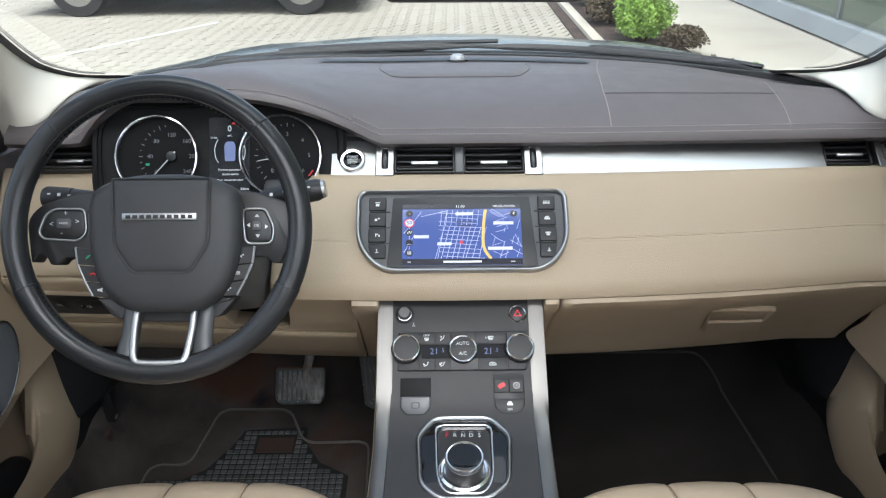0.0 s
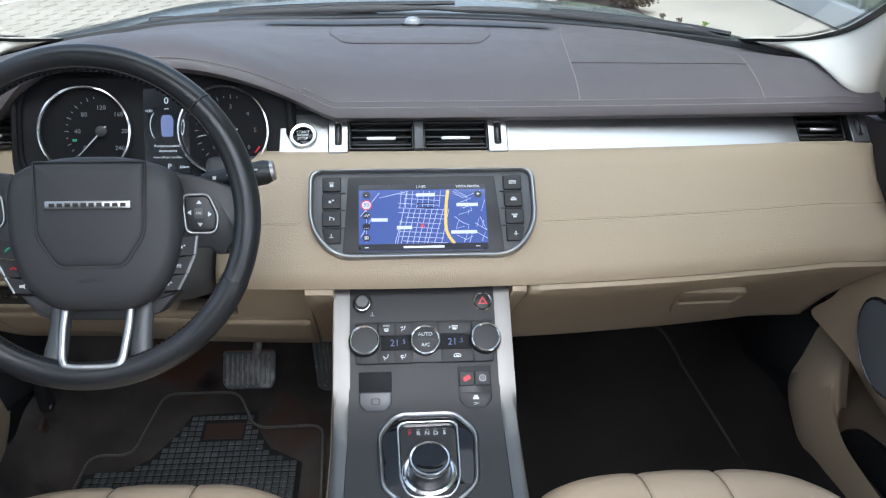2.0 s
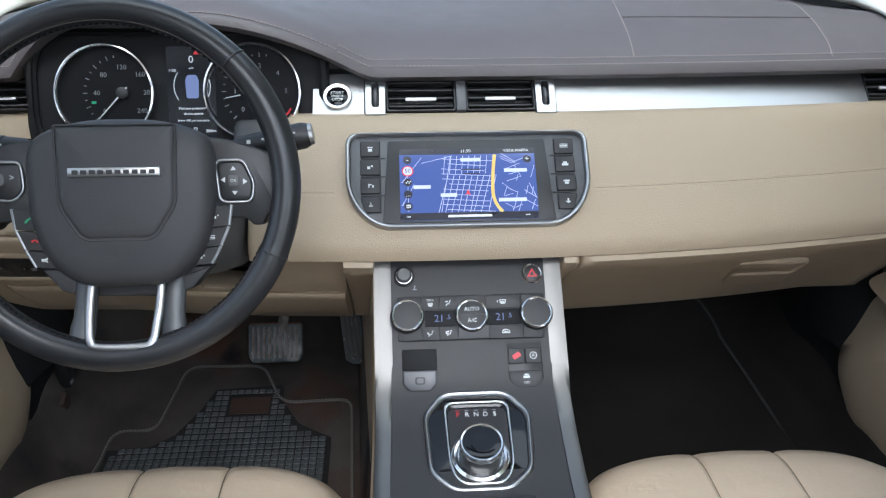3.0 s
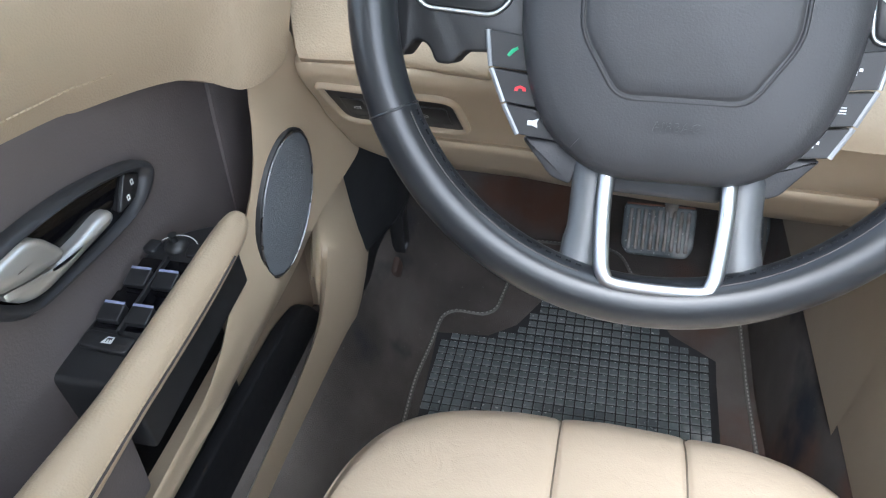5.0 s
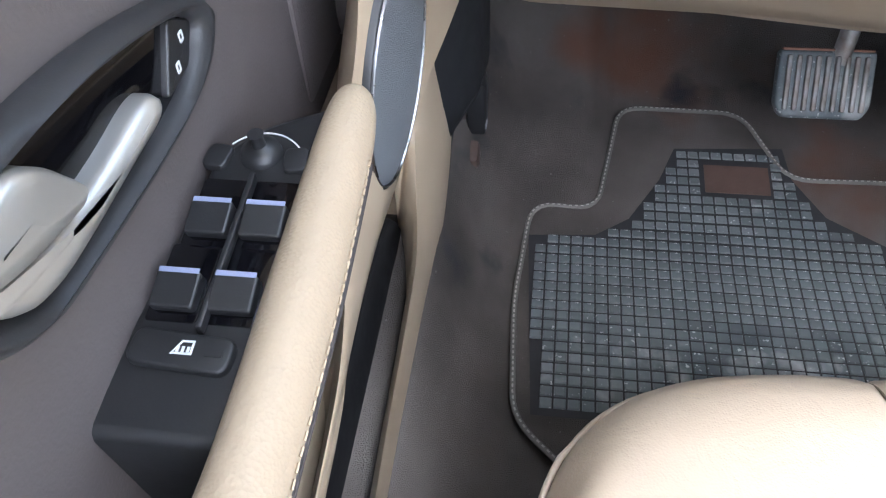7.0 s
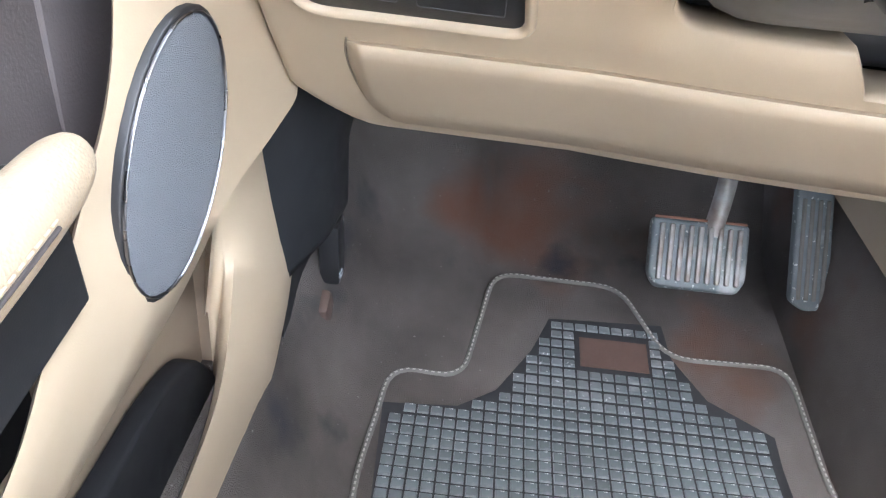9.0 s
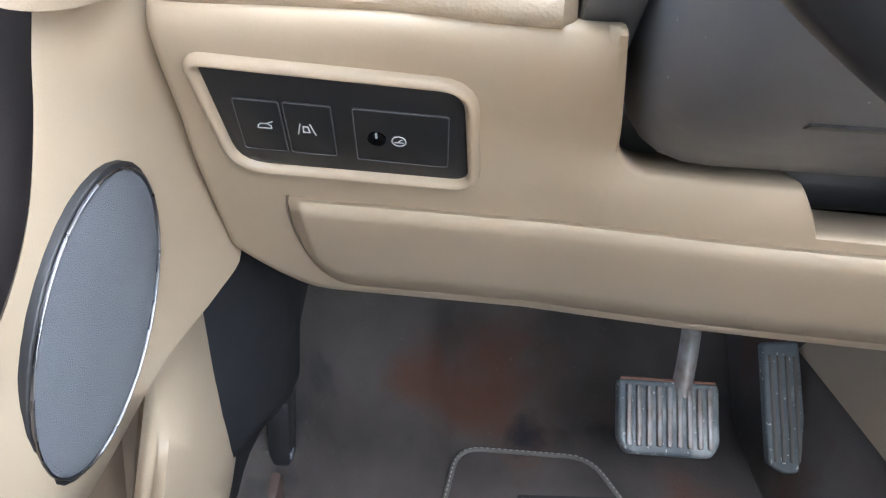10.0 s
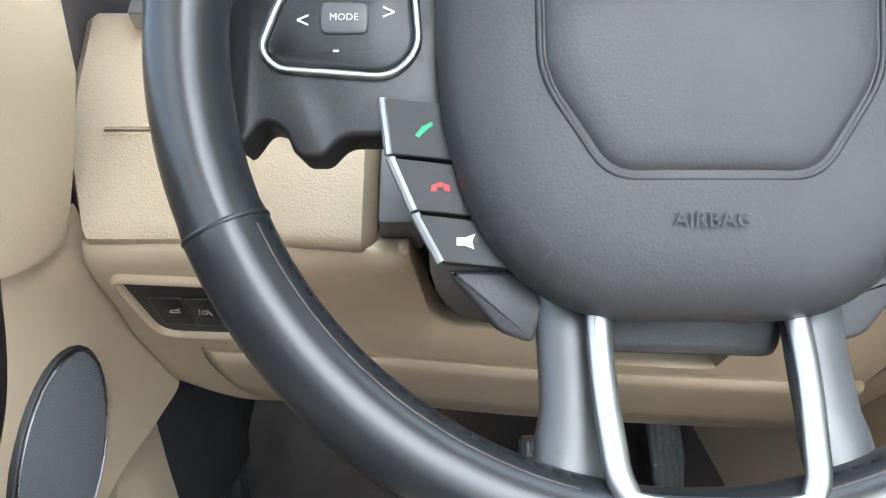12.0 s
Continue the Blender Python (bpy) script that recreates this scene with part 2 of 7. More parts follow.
def box(sx, sy, sz, m=None, bevel=0.0, bm=None, seg=2):
    fresh = bmesh.new()
    bmesh.ops.create_cube(fresh, size=1)
    fresh.transform(Matrix.Diagonal((sx, sy, sz, 1)))
    if bevel:
        bmesh.ops.bevel(fresh, geom=fresh.edges, offset=bevel, segments=seg, affect="EDGES", profile=0.5)
    return joined(bm, fresh, m)


def rounded(corners, radius, n=5):
    """A polygon with rounded corners, in the plane; radius one number or one for each corner."""
    k, out = len(corners), []
    rad = radius if isinstance(radius, (list, tuple)) else [radius] * k
    for i, c in enumerate(corners):
        c = Vector(c[:2])
        a, b = (Vector(corners[i - 1][:2]) - c), (Vector(corners[(i + 1) % k][:2]) - c)
        r = min(rad[i], a.length * 0.49, b.length * 0.49)
        p, q = c + a.normalized() * r, c + b.normalized() * r
        for s in range(n + 1):
            t = s / n
            out.append(tuple((1 - t) ** 2 * p + 2 * t * (1 - t) * c + t * t * q))
    return out


def inset(poly, d):
    """The polygon shrunk towards its inside by about d (outwards if d is below nought)."""
    k, out = len(poly), []
    area = sum(poly[i - 1][0] * poly[i][1] - poly[i][0] * poly[i - 1][1] for i in range(k))
    sgn = 1 if area > 0 else -1
    for i in range(k):
        a, b = Vector(poly[i - 2 if False else (i - 1) % k]), Vector(poly[(i + 1) % k])
        t = (b - a)
        t = t.normalized() if t.length > 1e-9 else Vector((1, 0))
        out.append((poly[i][0] - sgn * t.y * d, poly[i][1] + sgn * t.x * d))
    return out


def plate(poly, low, high, m=None, edge=0.001, bm=None, dome=0.0):
    """A slab of that outline from height low to high, with a softened upper edge, placed by m."""
    e = min(edge, (high - low) * 0.6)
    r = lambda p, h: [(x, y, h) for x, y in p]
    rows = [r(poly, low), r(poly, high - e), r(inset(poly, e * 0.35), high - e * 0.3), r(inset(poly, e), high)]
    if dome:
        cx, cy = sum(p[0] for p in poly) / len(poly), sum(p[1] for p in poly) / len(poly)
        last = inset(poly, e)
        for f in (0.85, 0.6, 0.3):
            rows.append([(cx + (x - cx) * f, cy + (y - cy) * f, high + dome * (1 - f * f)) for x, y in last])
    return joined(bm, loft(rows, ring=True, caps=True), m)


def frame_plate(outer, inner, low, high, m=None, edge=0.001, bm=None):
    """A flat ring between two outlines of as many points."""
    r = lambda p, h: [(x, y, h) for x, y in p]
    e = edge
    rows = [r(inner, low), r(inner, high - e), r(inset(inner, -e), high), r(inset(outer, e), high), r(outer, high - e), r(outer, low), r(inner, low)]
    fresh = loft(rows, ring=True)
    bmesh.ops.remove_doubles(fresh, verts=fresh.verts, dist=1e-7)
    return joined(bm, fresh, m)


def rect(w, h, r, cx=0.0, cy=0.0, n=5):
    return rounded([(cx - w / 2, cy - h / 2), (cx + w / 2, cy - h / 2), (cx + w / 2, cy + h / 2), (cx - w / 2, cy + h / 2)], r, n)


def ellipse(a, b, n=36, cx=0.0, cy=0.0):
    return [(cx + a * math.cos(2 * math.pi * i / n), cy + b * math.sin(2 * math.pi * i / n)) for i in range(n)]


def words(name, body, size, m, mat, parent, depth=0.0002, align="CENTER"):
    """Raised lettering as a mesh."""
    c = bpy.data.curves.new(name, "FONT")
    c.body, c.size, c.extrude, c.align_x, c.align_y = body, size, depth, align, "CENTER"
    c.resolution_u = 2
    tmp = new(name, c)
    dg = bpy.context.evaluated_depsgraph_get()
    data = bpy.data.meshes.new_from_object(tmp.evaluated_get(dg))
    bpy.data.objects.remove(tmp)
    data.transform(m)
    data.materials.clear()
    data.materials.append(mat)
    ob = new(name, data)
    ob.parent = parent
    return ob


def stitches(name, line, mat, parent, length=0.004, gap=0.002, radius=0.0006, label=""):
    """A row of short threads along a line, joined into one part."""
    pts = [Vector(p) for p in line]
    verts, faces, want, run = [], [], 0.0, 0.0
    for a, b in zip(pts, pts[1:]):
        d = b - a
        seg = d.length
        if seg < 1e-7:
            continue
        d /= seg
        s = d.cross(Vector((0, 0, 1)))
        s = s.normalized() if s.length > 1e-3 else Vector((1, 0, 0))
        w = s.cross(d)
        while want < run + seg:
            p = a + d * (want - run)
            q = p + d * length
            k = len(verts)
            for e in (p, q):
                verts += [e + s * radius, e + w * radius, e - s * radius, e - w * radius]
            faces += [(k + i, k + (i + 1) % 4, k + 4 + (i + 1) % 4, k + 4 + i) for i in range(4)] + [(k + 3, k + 2, k + 1, k), (k + 4, k + 5, k + 6, k + 7)]
            want += length + gap
        run += seg
    data = bpy.data.meshes.new(name)
    data.from_pydata([tuple(v) for v in verts], [], faces)
    data.materials.append(mat)
    ob = new(name, data)
    ob.parent = parent
    return tagged(ob, label, kind="stuff")


# ---- dashboard ----
def bell(x):
    """1 over the instrument cowl, fading to 0 at its sides."""
    d = abs(x + 0.385)
    t = min(1, max(0, (d - 0.05) / 0.215)) if x > -0.385 else min(1, max(0, (d - 0.10) / 0.10))
    return (1 - t ** 1.75) * (1 - 0.25 * t ** 8)


def bow(x):
    return 0.16 * min(abs(x), 0.59) ** 2


def lip(x):
    """Front edge of the dark upper dashboard: y, z."""
    return 1.118 + 0.3 * bow(x) - 0.012 * bell(x), 1.108 + 0.072 * bell(x)


def smoothstep(t):
    t = min(1, max(0, t))
    return t * t * (3 - 2 * t)


def far_edge(x):
    return 1.595 - 0.58 * x * x


def dash_top(x, s):
    """A point of the upper dashboard; s runs from 0 at the lip to 1 under the windscreen."""
    y0, z0 = lip(x)
    y1 = far_edge(x)
    y = y0 + (y1 - y0) * s
    d = y - y0
    rise = 0.040 * (1 - math.exp(-d / 0.055)) + 0.072 * d
    fall = 1 / (1 + (d / 0.16) ** 2.2)
    e = min(1, max(0, (abs(x + 0.385) - 0.03) / 0.27))
    w = min(1, d / 0.07)
    swell = bell(x) * (1 - w) + (1 - e * e * (3 - 2 * e)) * w
    sink = smoothstep((s - 0.5) / 0.42) * (0.011 + 0.009 * smoothstep((abs(x) - 0.40) / 0.2))
    return Vector((x, y, 1.110 + rise + 0.070 * swell * fall - sink))


def steps(a, b, n):
    return [a + (b - a) * i / n for i in range(n + 1)]


dash = thing("dashboard", "two-tone dashboard, dark brown leather over beige leather, stitched", "dashboard")
rows = []
for x in steps(-0.70, 0.70, 84):
    y0, z0 = lip(x)
    under = [Vector((x, y0 + 0.05, z0 - 0.020)), Vector((x, y0 + 0.008, z0 - 0.016)), Vector((x, y0 - 0.002, z0 - 0.008))]
    top = [dash_top(x, s ** 1.7) for s in steps(0, 1, 26)]
    end = top[-1]
    rows.append(under + top + [end + Vector((0, 0.004, -0.05)), Vector((x, y0 + 0.05, z0 - 0.06))])
part("upper_pad", loft(rows, ring=True, caps=True), BROWN, dash, "dark brown leather upper pad with instrument cowl", smooth=60)
for dz in (0.0105, 0.0175):
    line = [dash_top(x, 0) + Vector((0, 0.000 + (dz - 0.0105) * 1.2, dz - 0.0065)) for x in steps(-0.16, 0.66, 120)]
    stitches("stitching", line, THREAD_BROWN, dash, 0.0045, 0.0015, 0.0007)
line = [dash_top(x, 0.012) + Vector((0, 0, 0.001)) for x in steps(-0.62, -0.165, 110)]
stitches("stitching", line, THREAD_BROWN, dash, 0.0045, 0.0015, 0.0008)
# seams of the passenger airbag field
seam = [[(0.235, 0.03), (0.243, 0.3), (0.262, 0.65), (0.287, 0.97)], [(0.515, 0.03), (0.522, 0.3), (0.532, 0.6), (0.548, 0.93)], [(0.243, 0.265), (0.40, 0.295), (0.523, 0.340)]]
for s3 in seam:
    pts = smooth_line([(*p, 0) for p in s3], 8)
    part("seam", tube([dash_top(p.x, max(0.0, p.y) ** 1.0) + Vector((0, 0, 0.0002)) for p in pts], 0.0011, 6), THREAD_BROWN if len(s3) == 4 else SEAM, dash)
# centre loudspeaker grille in the pad
pts = [(-0.140, 0.81), (0.140, 0.81), (0.140, 0.64), (0.112, 0.48), (-0.112, 0.48), (-0.140, 0.64)]
ring = rounded(pts, [0.02, 0.02, 0.05, 0.03, 0.03, 0.05], 4)
part("speaker_grille", loft([[dash_top(x, s) + Vector((0, 0, 0.0008)) for x, s in ring], [dash_top(x * 0.97, 0.65 + (s - 0.65) * 0.95) + Vector((0, 0, 0.0022)) for x, s in ring],
     [dash_top(x * 0.5, 0.65 + (s - 0.65) * 0.5) + Vector((0, 0, 0.0022)) for x, s in ring]], ring=True, caps=True), BROWN, dash, smooth=40)
part("seam", tube([dash_top(x, s) + Vector((0, 0, 0.0006)) for x, s in ring], 0.0006, 6, closed=True), SEAM, dash)

PAD = [(1.115, 1.052), (1.097, 1.056), (1.086, 1.0535), (1.066, 1.037), (1.030, 1.007), (0.993, 0.977), (0.967, 0.954), (0.953, 0.938), (0.9475, 0.925), (0.949, 0.913), (0.975, 0.906)]
LOW = [(0.980, 0.914), (0.951, 0.911), (0.948, 0.905), (0.960, 0.891), (1.000, 0.862), (1.045, 0.826), (1.095, 0.780), (1.135, 0.738), (1.150, 0.722), (1.158, 0.712), (1.170, 0.708)]


def fascia(name, profile, x0, x1, mat, parent, label="", n=24, ends=0.006, flare=0.0):
    """A moulded length of dashboard with rounded ends; flare widens its first end towards the top."""
    rows = []
    xs = steps(x0, x1, n)
    for x, w in [(x0, 0.75), (x0 + ends * 0.3, 0.25)] + [(x, 0) for x in xs[1:-1]] + [(x1 - ends * 0.3, 0.25), (x1, 0.75)]:
        lean = flare * max(0, 1 - (x - x0) / 0.06)
        r = [Vector((x - lean * min(1, max(0, (z - 0.92) / 0.06)), y + bow(x) + ends * w, z - 0.2 * ends * w)) for y, z in profile]
        rows.append(r + [Vector((x, profile[-1][0] + 0.06, profile[-1][1] + 0.02)), Vector((x, profile[0][0] + 0.06, profile[0][1] - 0.02))])
    return part(name, loft(rows, ring=True, caps=True), mat, parent, label, smooth=50)


rows = []
for x, w in [(-0.272, 0.6), (-0.270, 0.2)] + [(x, 0) for x in steps(-0.265, -0.196, 14) + steps(-0.18, 0.668, 44)] + [(0.678, 0.35), (0.686, 1.1), (0.692, 2.4), (0.695, 4.0)]:
    f = min(1, max(0, (x + 0.272) / 0.072))
    cap = 0.975 + 0.083 * math.sqrt(max(0, 1 - (1 - f) ** 2))
    r = []
    for i, (y, z) in enumerate(PAD):
        if z > cap and i < 9:
            k = next(k for k in range(3, 9) if PAD[k][1] <= cap)
            (ya, za), (yb, zb) = PAD[k - 1], PAD[k]
            y = ya + (yb - ya) * (za - cap) / (za - zb) + 0.004 * (k - 1 - i) + 0.002
            z = cap - 0.0005 * (k - 1 - i)
        r.append(Vector((x, y + bow(x) * (1 - 0.45 * smoothstep((z - 1.015) / 0.04)) + 0.006 * w, z - 0.0012 * w)))
    rows.append(r + [Vector((x, r[-1].y + 0.06, r[-1].z + 0.02)), Vector((x, r[0].y + 0.06, min(r[0].z, cap) - 0.02))])
pad = part("passenger_pad", loft(rows, ring=True, caps=True), BEIGE, dash, "beige grained leather lower pad", smooth=50)
PAD_DRIVER = [(1.115, 1.052), (1.097, 1.056), (1.088, 1.0535), (1.074, 1.037), (1.049, 1.007), (1.022, 0.974), (0.999, 0.944), (0.9885, 0.9315), (0.9845, 0.9260), (0.9830, 0.9205), (0.9865, 0.9155), (1.005, 0.912)]
fascia("driver_pad", PAD_DRIVER, -0.699, -0.505, BEIGE, dash, "beige grained leather lower pad", 24, 0.022, 0.026)
for off in (-0.0035, 0.0035):
    for x0, x1, dy in ((-0.262, -0.165, 0.0), (0.165, 0.678, 0.0), (-0.69, -0.512, 0.0272)):
        line = [Vector((x, 1.0005 + dy + bow(x) + off * 0.77 - 0.0006, 0.9828 + off * 0.64)) for x in steps(x0, x1, 40)]
        stitches("stitching", line, THREAD_TAN, dash, 0.004, 0.0016, 0.0006)
for x0, x1, dy in ((-0.262, -0.165, 0.0), (0.165, 0.678, 0.0), (-0.69, -0.512, 0.0272)):
    part("seam", tube([Vector((x, 1.001 + dy + bow(x), 0.9828)) for x in steps(x0, x1, 30)], 0.0007, 6), SEAM_TAN, dash)

# knee panel and its notch round the steering column
part("backing", box(1.36, 0.01, 0.36, pose(0, 1.235, 0.92, 0, 0, 0)), BLACK, dash)
KNEE = [Vector((0, y, z)) for y, z in ((0.974, 0.921), (0.978, 0.915), (1.000, 0.885), (1.026, 0.855), (1.043, 0.831), (1.068, 0.803), (1.108, 0.760), (1.145, 0.720), (1.165, 0.700))]


def knee_at(z):
    """Depth of the knee panel's face at height z."""
    for a, b in zip(KNEE, KNEE[1:]):
        if a.z >= z >= b.z:
            return a.y + (b.y - a.y) * (a.z - z) / max(1e-6, a.z - b.z)
    return KNEE[0].y


def knee_bow(x):
    """How far the driver's knee panel sweeps back towards the door."""
    if x < -0.5:
        return 0.0557 - 0.06 * (x + 0.70)
    return bow(x) + 0.0037 * max(0, 1 - (x + 0.5) / 0.1)


def notch(x):
    """Upper edge of the knee panel, cut away round the steering column."""
    if x < -0.484:
        return 0.9155
    if x < -0.474:
        return 0.9155 - 0.050 * ((x + 0.484) / 0.010)
    if x < -0.452:
        return 0.8655 - 0.0235 * math.sqrt(max(0, 1 - (1 - (x + 0.474) / 0.022) ** 2))
    if x < -0.378:
        return 0.842
    if x < -0.362:
        return 0.842 - 0.027 * (x + 0.378) / 0.016
    if x < -0.272:
        return 0.815
    return 0.911 - 0.096 * math.exp(-((x + 0.272) / 0.012) ** 2)


OUTLINE = [(x, notch(x)) for x in steps(-0.484, -0.474, 14) + steps(-0.473, -0.380, 50)]
rows = []
for x in [-0.700, -0.698] + steps(-0.694, -0.53, 14) + steps(-0.522, -0.4845, 12) + steps(-0.4838, -0.474, 8) + steps(-0.4735, -0.451, 12) + steps(-0.446, -0.379, 8) + steps(-0.3775, -0.362, 5) + steps(-0.35, -0.28, 4) + steps(-0.270, -0.24, 8) + steps(-0.23, -0.160, 6):
    z0, low = notch(x), 0.716 + 0.044 * max(0, (-0.640 - x) / 0.06) ** 1.6
    zs = [z0 + (low - z0) * t for t in (0, 0.008, 0.02, 0.035, 0.055, 0.08) + tuple(steps(0.11, 1, 26))]
    near = lambda z: max(0, 1 - min(math.hypot(x - a, z - b) for a, b in OUTLINE) / 0.027) if -0.515 < x < -0.36 else 0
    end = 0.006 if x < -0.699 else 0.002 if x < -0.697 else 0
    roll = lambda z: 0.010 * max(0, 1 - (z0 - z) / 0.020) ** 2.2 if x < -0.49 else 0
    face = [Vector((x, knee_at(z) + knee_bow(x) + end + roll(z) + 0.011 * near(z) ** 1.5, z)) for z in zs]
    lipz = face[0] + Vector((0, 0.045, 0.004))
    rows.append([lipz, face[0] + Vector((0, 0.007, 0.003)), face[0] + Vector((0, 0.0015, 0.001))] + face[1:] + [face[-1] + Vector((0, 0.012, -0.004)), face[-1] + Vector((0, 0.06, 0.0)), lipz + Vector((0, 0.03, -0.02))])
part("knee_panel", loft(rows, ring=True, caps=True), BEIGE_HARD, dash, "beige moulded knee panel", smooth=50)
# proud lower cover along the knee panel
rows = []
for x in steps(-0.651, -0.62, 14) + steps(-0.61, -0.164, 26):
    u = min(1, (x + 0.651) / 0.032)
    top, low = 0.8065, 0.7265 + 0.058 * (1 - math.sqrt(max(0, 1 - (1 - u) ** 2)))
    lift = 0.011 * min(1, u * 3 + 0.1)
    rows.append([Vector((x, knee_at(z) + knee_bow(x) - f * lift, z)) for z, f in ((top, -0.3), (top - 0.001, 0.45), (top - 0.005, 0.85), (top - 0.012, 1.0), (top - 0.020, 0.95), (top * 0.55 + low * 0.45, 0.75), (top * 0.25 + low * 0.75, 0.55), (low, 0.40))] + [Vector((x, knee_at(low) + knee_bow(x) + 0.02, low - 0.004)), Vector((x, knee_at(top) + knee_bow(x) + 0.02, top))])
part("lower_cover", loft(rows, ring=True, caps=True), BEIGE_HARD, dash, "beige lower knee cover", smooth=50)
gap = [Vector((x, knee_at(z) + knee_bow(x) - 0.0005, z)) for x, z in ((-0.618, 0.7255), (-0.634, 0.735), (-0.6455, 0.752), (-0.6515, 0.775), (-0.6525, 0.795), (-0.6500, 0.8080))]
part("gap", tube(smooth_line([tuple(p) for p in gap], 4), 0.0008, 6), SEAM_TAN, dash)

fascia("end_panel", LOW, -0.1575, -0.119, BEIGE_HARD, dash, "", 4, 0.003)

glovebox = thing("glovebox", "closed beige glovebox lid with recessed pull handle", "glovebox")
lid = fascia("lid", LOW, 0.142, 0.690, BEIGE_HARD, glovebox, "", 28, 0.012)
fascia("end_panel", LOW, 0.118, 0.1385, BEIGE_HARD, glovebox, "", 3, 0.003)
gm = slope(0.425, 1.0385, 0.853, -48)
part("handle_recess", frame_plate(rounded([(-0.016, -0.122), (0.078, -0.114), (0.064, 0.004), (-0.040, 0.006)], 0.010), rounded([(-0.026, -0.060), (0.060, -0.053), (0.058, 0.000), (-0.034, 0.002)], 0.005), -0.004, 0.0040, gm, 0.003), BEIGE_HARD, glovebox, smooth=40)
part("handle", plate(rounded([(-0.0245, -0.054), (0.0575, -0.047), (0.0565, -0.001), (-0.032, 0.001)], 0.005), -0.006, 0.0026, gm, 0.0015), BEIGE_HARD, glovebox, smooth=40)

# metal band with air vents under the lip
band = thing("dash_trim_band", "satin aluminium trim band across the dashboard", "trim")
BAND = [(1.092, 1.052), (1.104, 1.0615), (1.118, 1.0735), (1.133, 1.0875), (1.142, 1.098), (1.165, 1.10), (1.15, 1.05)]


def strip(name, x0, x1, mat, parent, label="", deep=0.0):
    rows = [[Vector((x, y + bow(x) * 0.55 + deep, z)) for y, z in BAND] for x in steps(x0, x1, max(2, int(abs(x1 - x0) / 0.03)))]
    return part(name, loft(rows, ring=True, caps=True), mat, parent, label, smooth=40)


strip("trim", 0.1285, 0.574, SATIN, band)
strip("trim", -0.196, -0.1285, SATIN, band)


def wheel_trim(x):
    """Narrow metal upright with a vent thumb wheel."""
    m = slope(x, 1.1155 + bow(x) * 0.55, 1.0755, 46)
    part("upright", frame_plate(rect(0.0275, 0.060, 0.002), rect(0.009, 0.036, 0.003), -0.012, 0.003, m, 0.001), SATIN, band, smooth=40)
    part("slot", box(0.010, 0.037, 0.004, m @ pose(0, 0, -0.010)), BLACK, band)
    part("thumb_wheel", lathe([(0.0, -0.0028), (0.015, -0.0028), (0.017, -0.001), (0.017, 0.001), (0.015, 0.0028), (0.0, 0.0028)], 28, m @ pose(0, 0, -0.0125, 0, 90, 0)), CHARCOAL, band, "dark ribbed thumb wheel", smooth=40)


for x in (-0.1135, 0.1135, 0.670):
    wheel_trim(x)


def vent(x, w, tab=0.0, label="black air vent with horizontal slats and a bright tab"):
    v = thing("air_vent", label, "air vent", "dashboard vents")
    m = slope(x, 1.122 + bow(x) * 0.55, 1.078, 44)
    part("housing", frame_plate(rect(w, 0.056, 0.003), rect(w - 0.006, 0.050, 0.002), -0.022, 0.0, m, 0.001), BLACK, v, smooth=40)
    part("back", box(w - 0.004, 0.054, 0.002, m @ pose(0, 0, -0.024)), BLACK, v)
    for k in range(4):
        part("slat", box(w - 0.007, 0.0025, 0.016, m @ pose(0, -0.018 + 0.0118 * k, -0.010, 12, 0, 0), 0.0008), BLACK, v, smooth=40)
    part("tab", plate(rect(0.042, 0.0062, 0.002), 0, 0.004, m @ pose(tab, -0.0105, -0.003), 0.0012), SATIN, v, "bright metal tab", smooth=40)
    return v


vent(-0.0530, 0.093)
vent(0.0535, 0.093)
part("divider", box(0.0135, 0.056, 0.02, slope(0.0003, 1.12, 1.0775, 44) @ pose(0, 0, -0.006), 0.002), CHARCOAL, band, smooth=40)
vent(0.613, 0.074, 0.004)
vent(-0.605, 0.100, -0.004)
wheel_trim(-0.667)
part("upright", box(0.020, 0.060, 0.012, slope(-0.541, 1.128 + bow(0.54) * 0.55, 1.0755, 46), 0.002), CHARCOAL, band, smooth=40)

starter = thing("start_button", "round black engine start button in a satin ring", "button")
sm = slope(-0.1635, 1.1165, 1.0745, 46)
part("ring", lathe([(0.0135, -0.002), (0.0195, -0.002), (0.0195, 0.001), (0.018, 0.0028), (0.0145, 0.0022), (0.0135, 0.0)], 36, sm), CHROME, starter, smooth=40)
part("cap", lathe([(0.0, -0.001), (0.0138, -0.001), (0.0138, 0.001), (0.0125, 0.0022), (0.0, 0.0030)], 36, sm), PIANO, starter, smooth=40)
words("start", "START", 0.0062, sm @ pose(0, 0.0045, 0.0028), MARK, starter)
words("stop", "STOP", 0.0062, sm @ pose(0, -0.0060, 0.0026), MARK, starter)
words("engine", "ENGINE", 0.0045, sm @ pose(0, -0.0005, 0.0030), MARK, starter)

# ---- instrument cluster ----
cluster = thing("instrument_cluster", "lit instrument cluster with two dials and a centre display", "gauges")
CL = slope(-0.3698, 1.1275, 1.080, 20) @ Matrix.Scale(0.978, 4)
HOOD = material("matt_black_hood", (0.010, 0.010, 0.011), 0.6, blotch=10, grain=0.2, size=900, depth=0.0003, specular=0.2)
part("housing", frame_plate(rect(0.40, 0.18, 0.05), rect(0.372, 0.152, 0.055), -0.006, 0.006, CL, 0.004), HOOD, cluster, smooth=40)
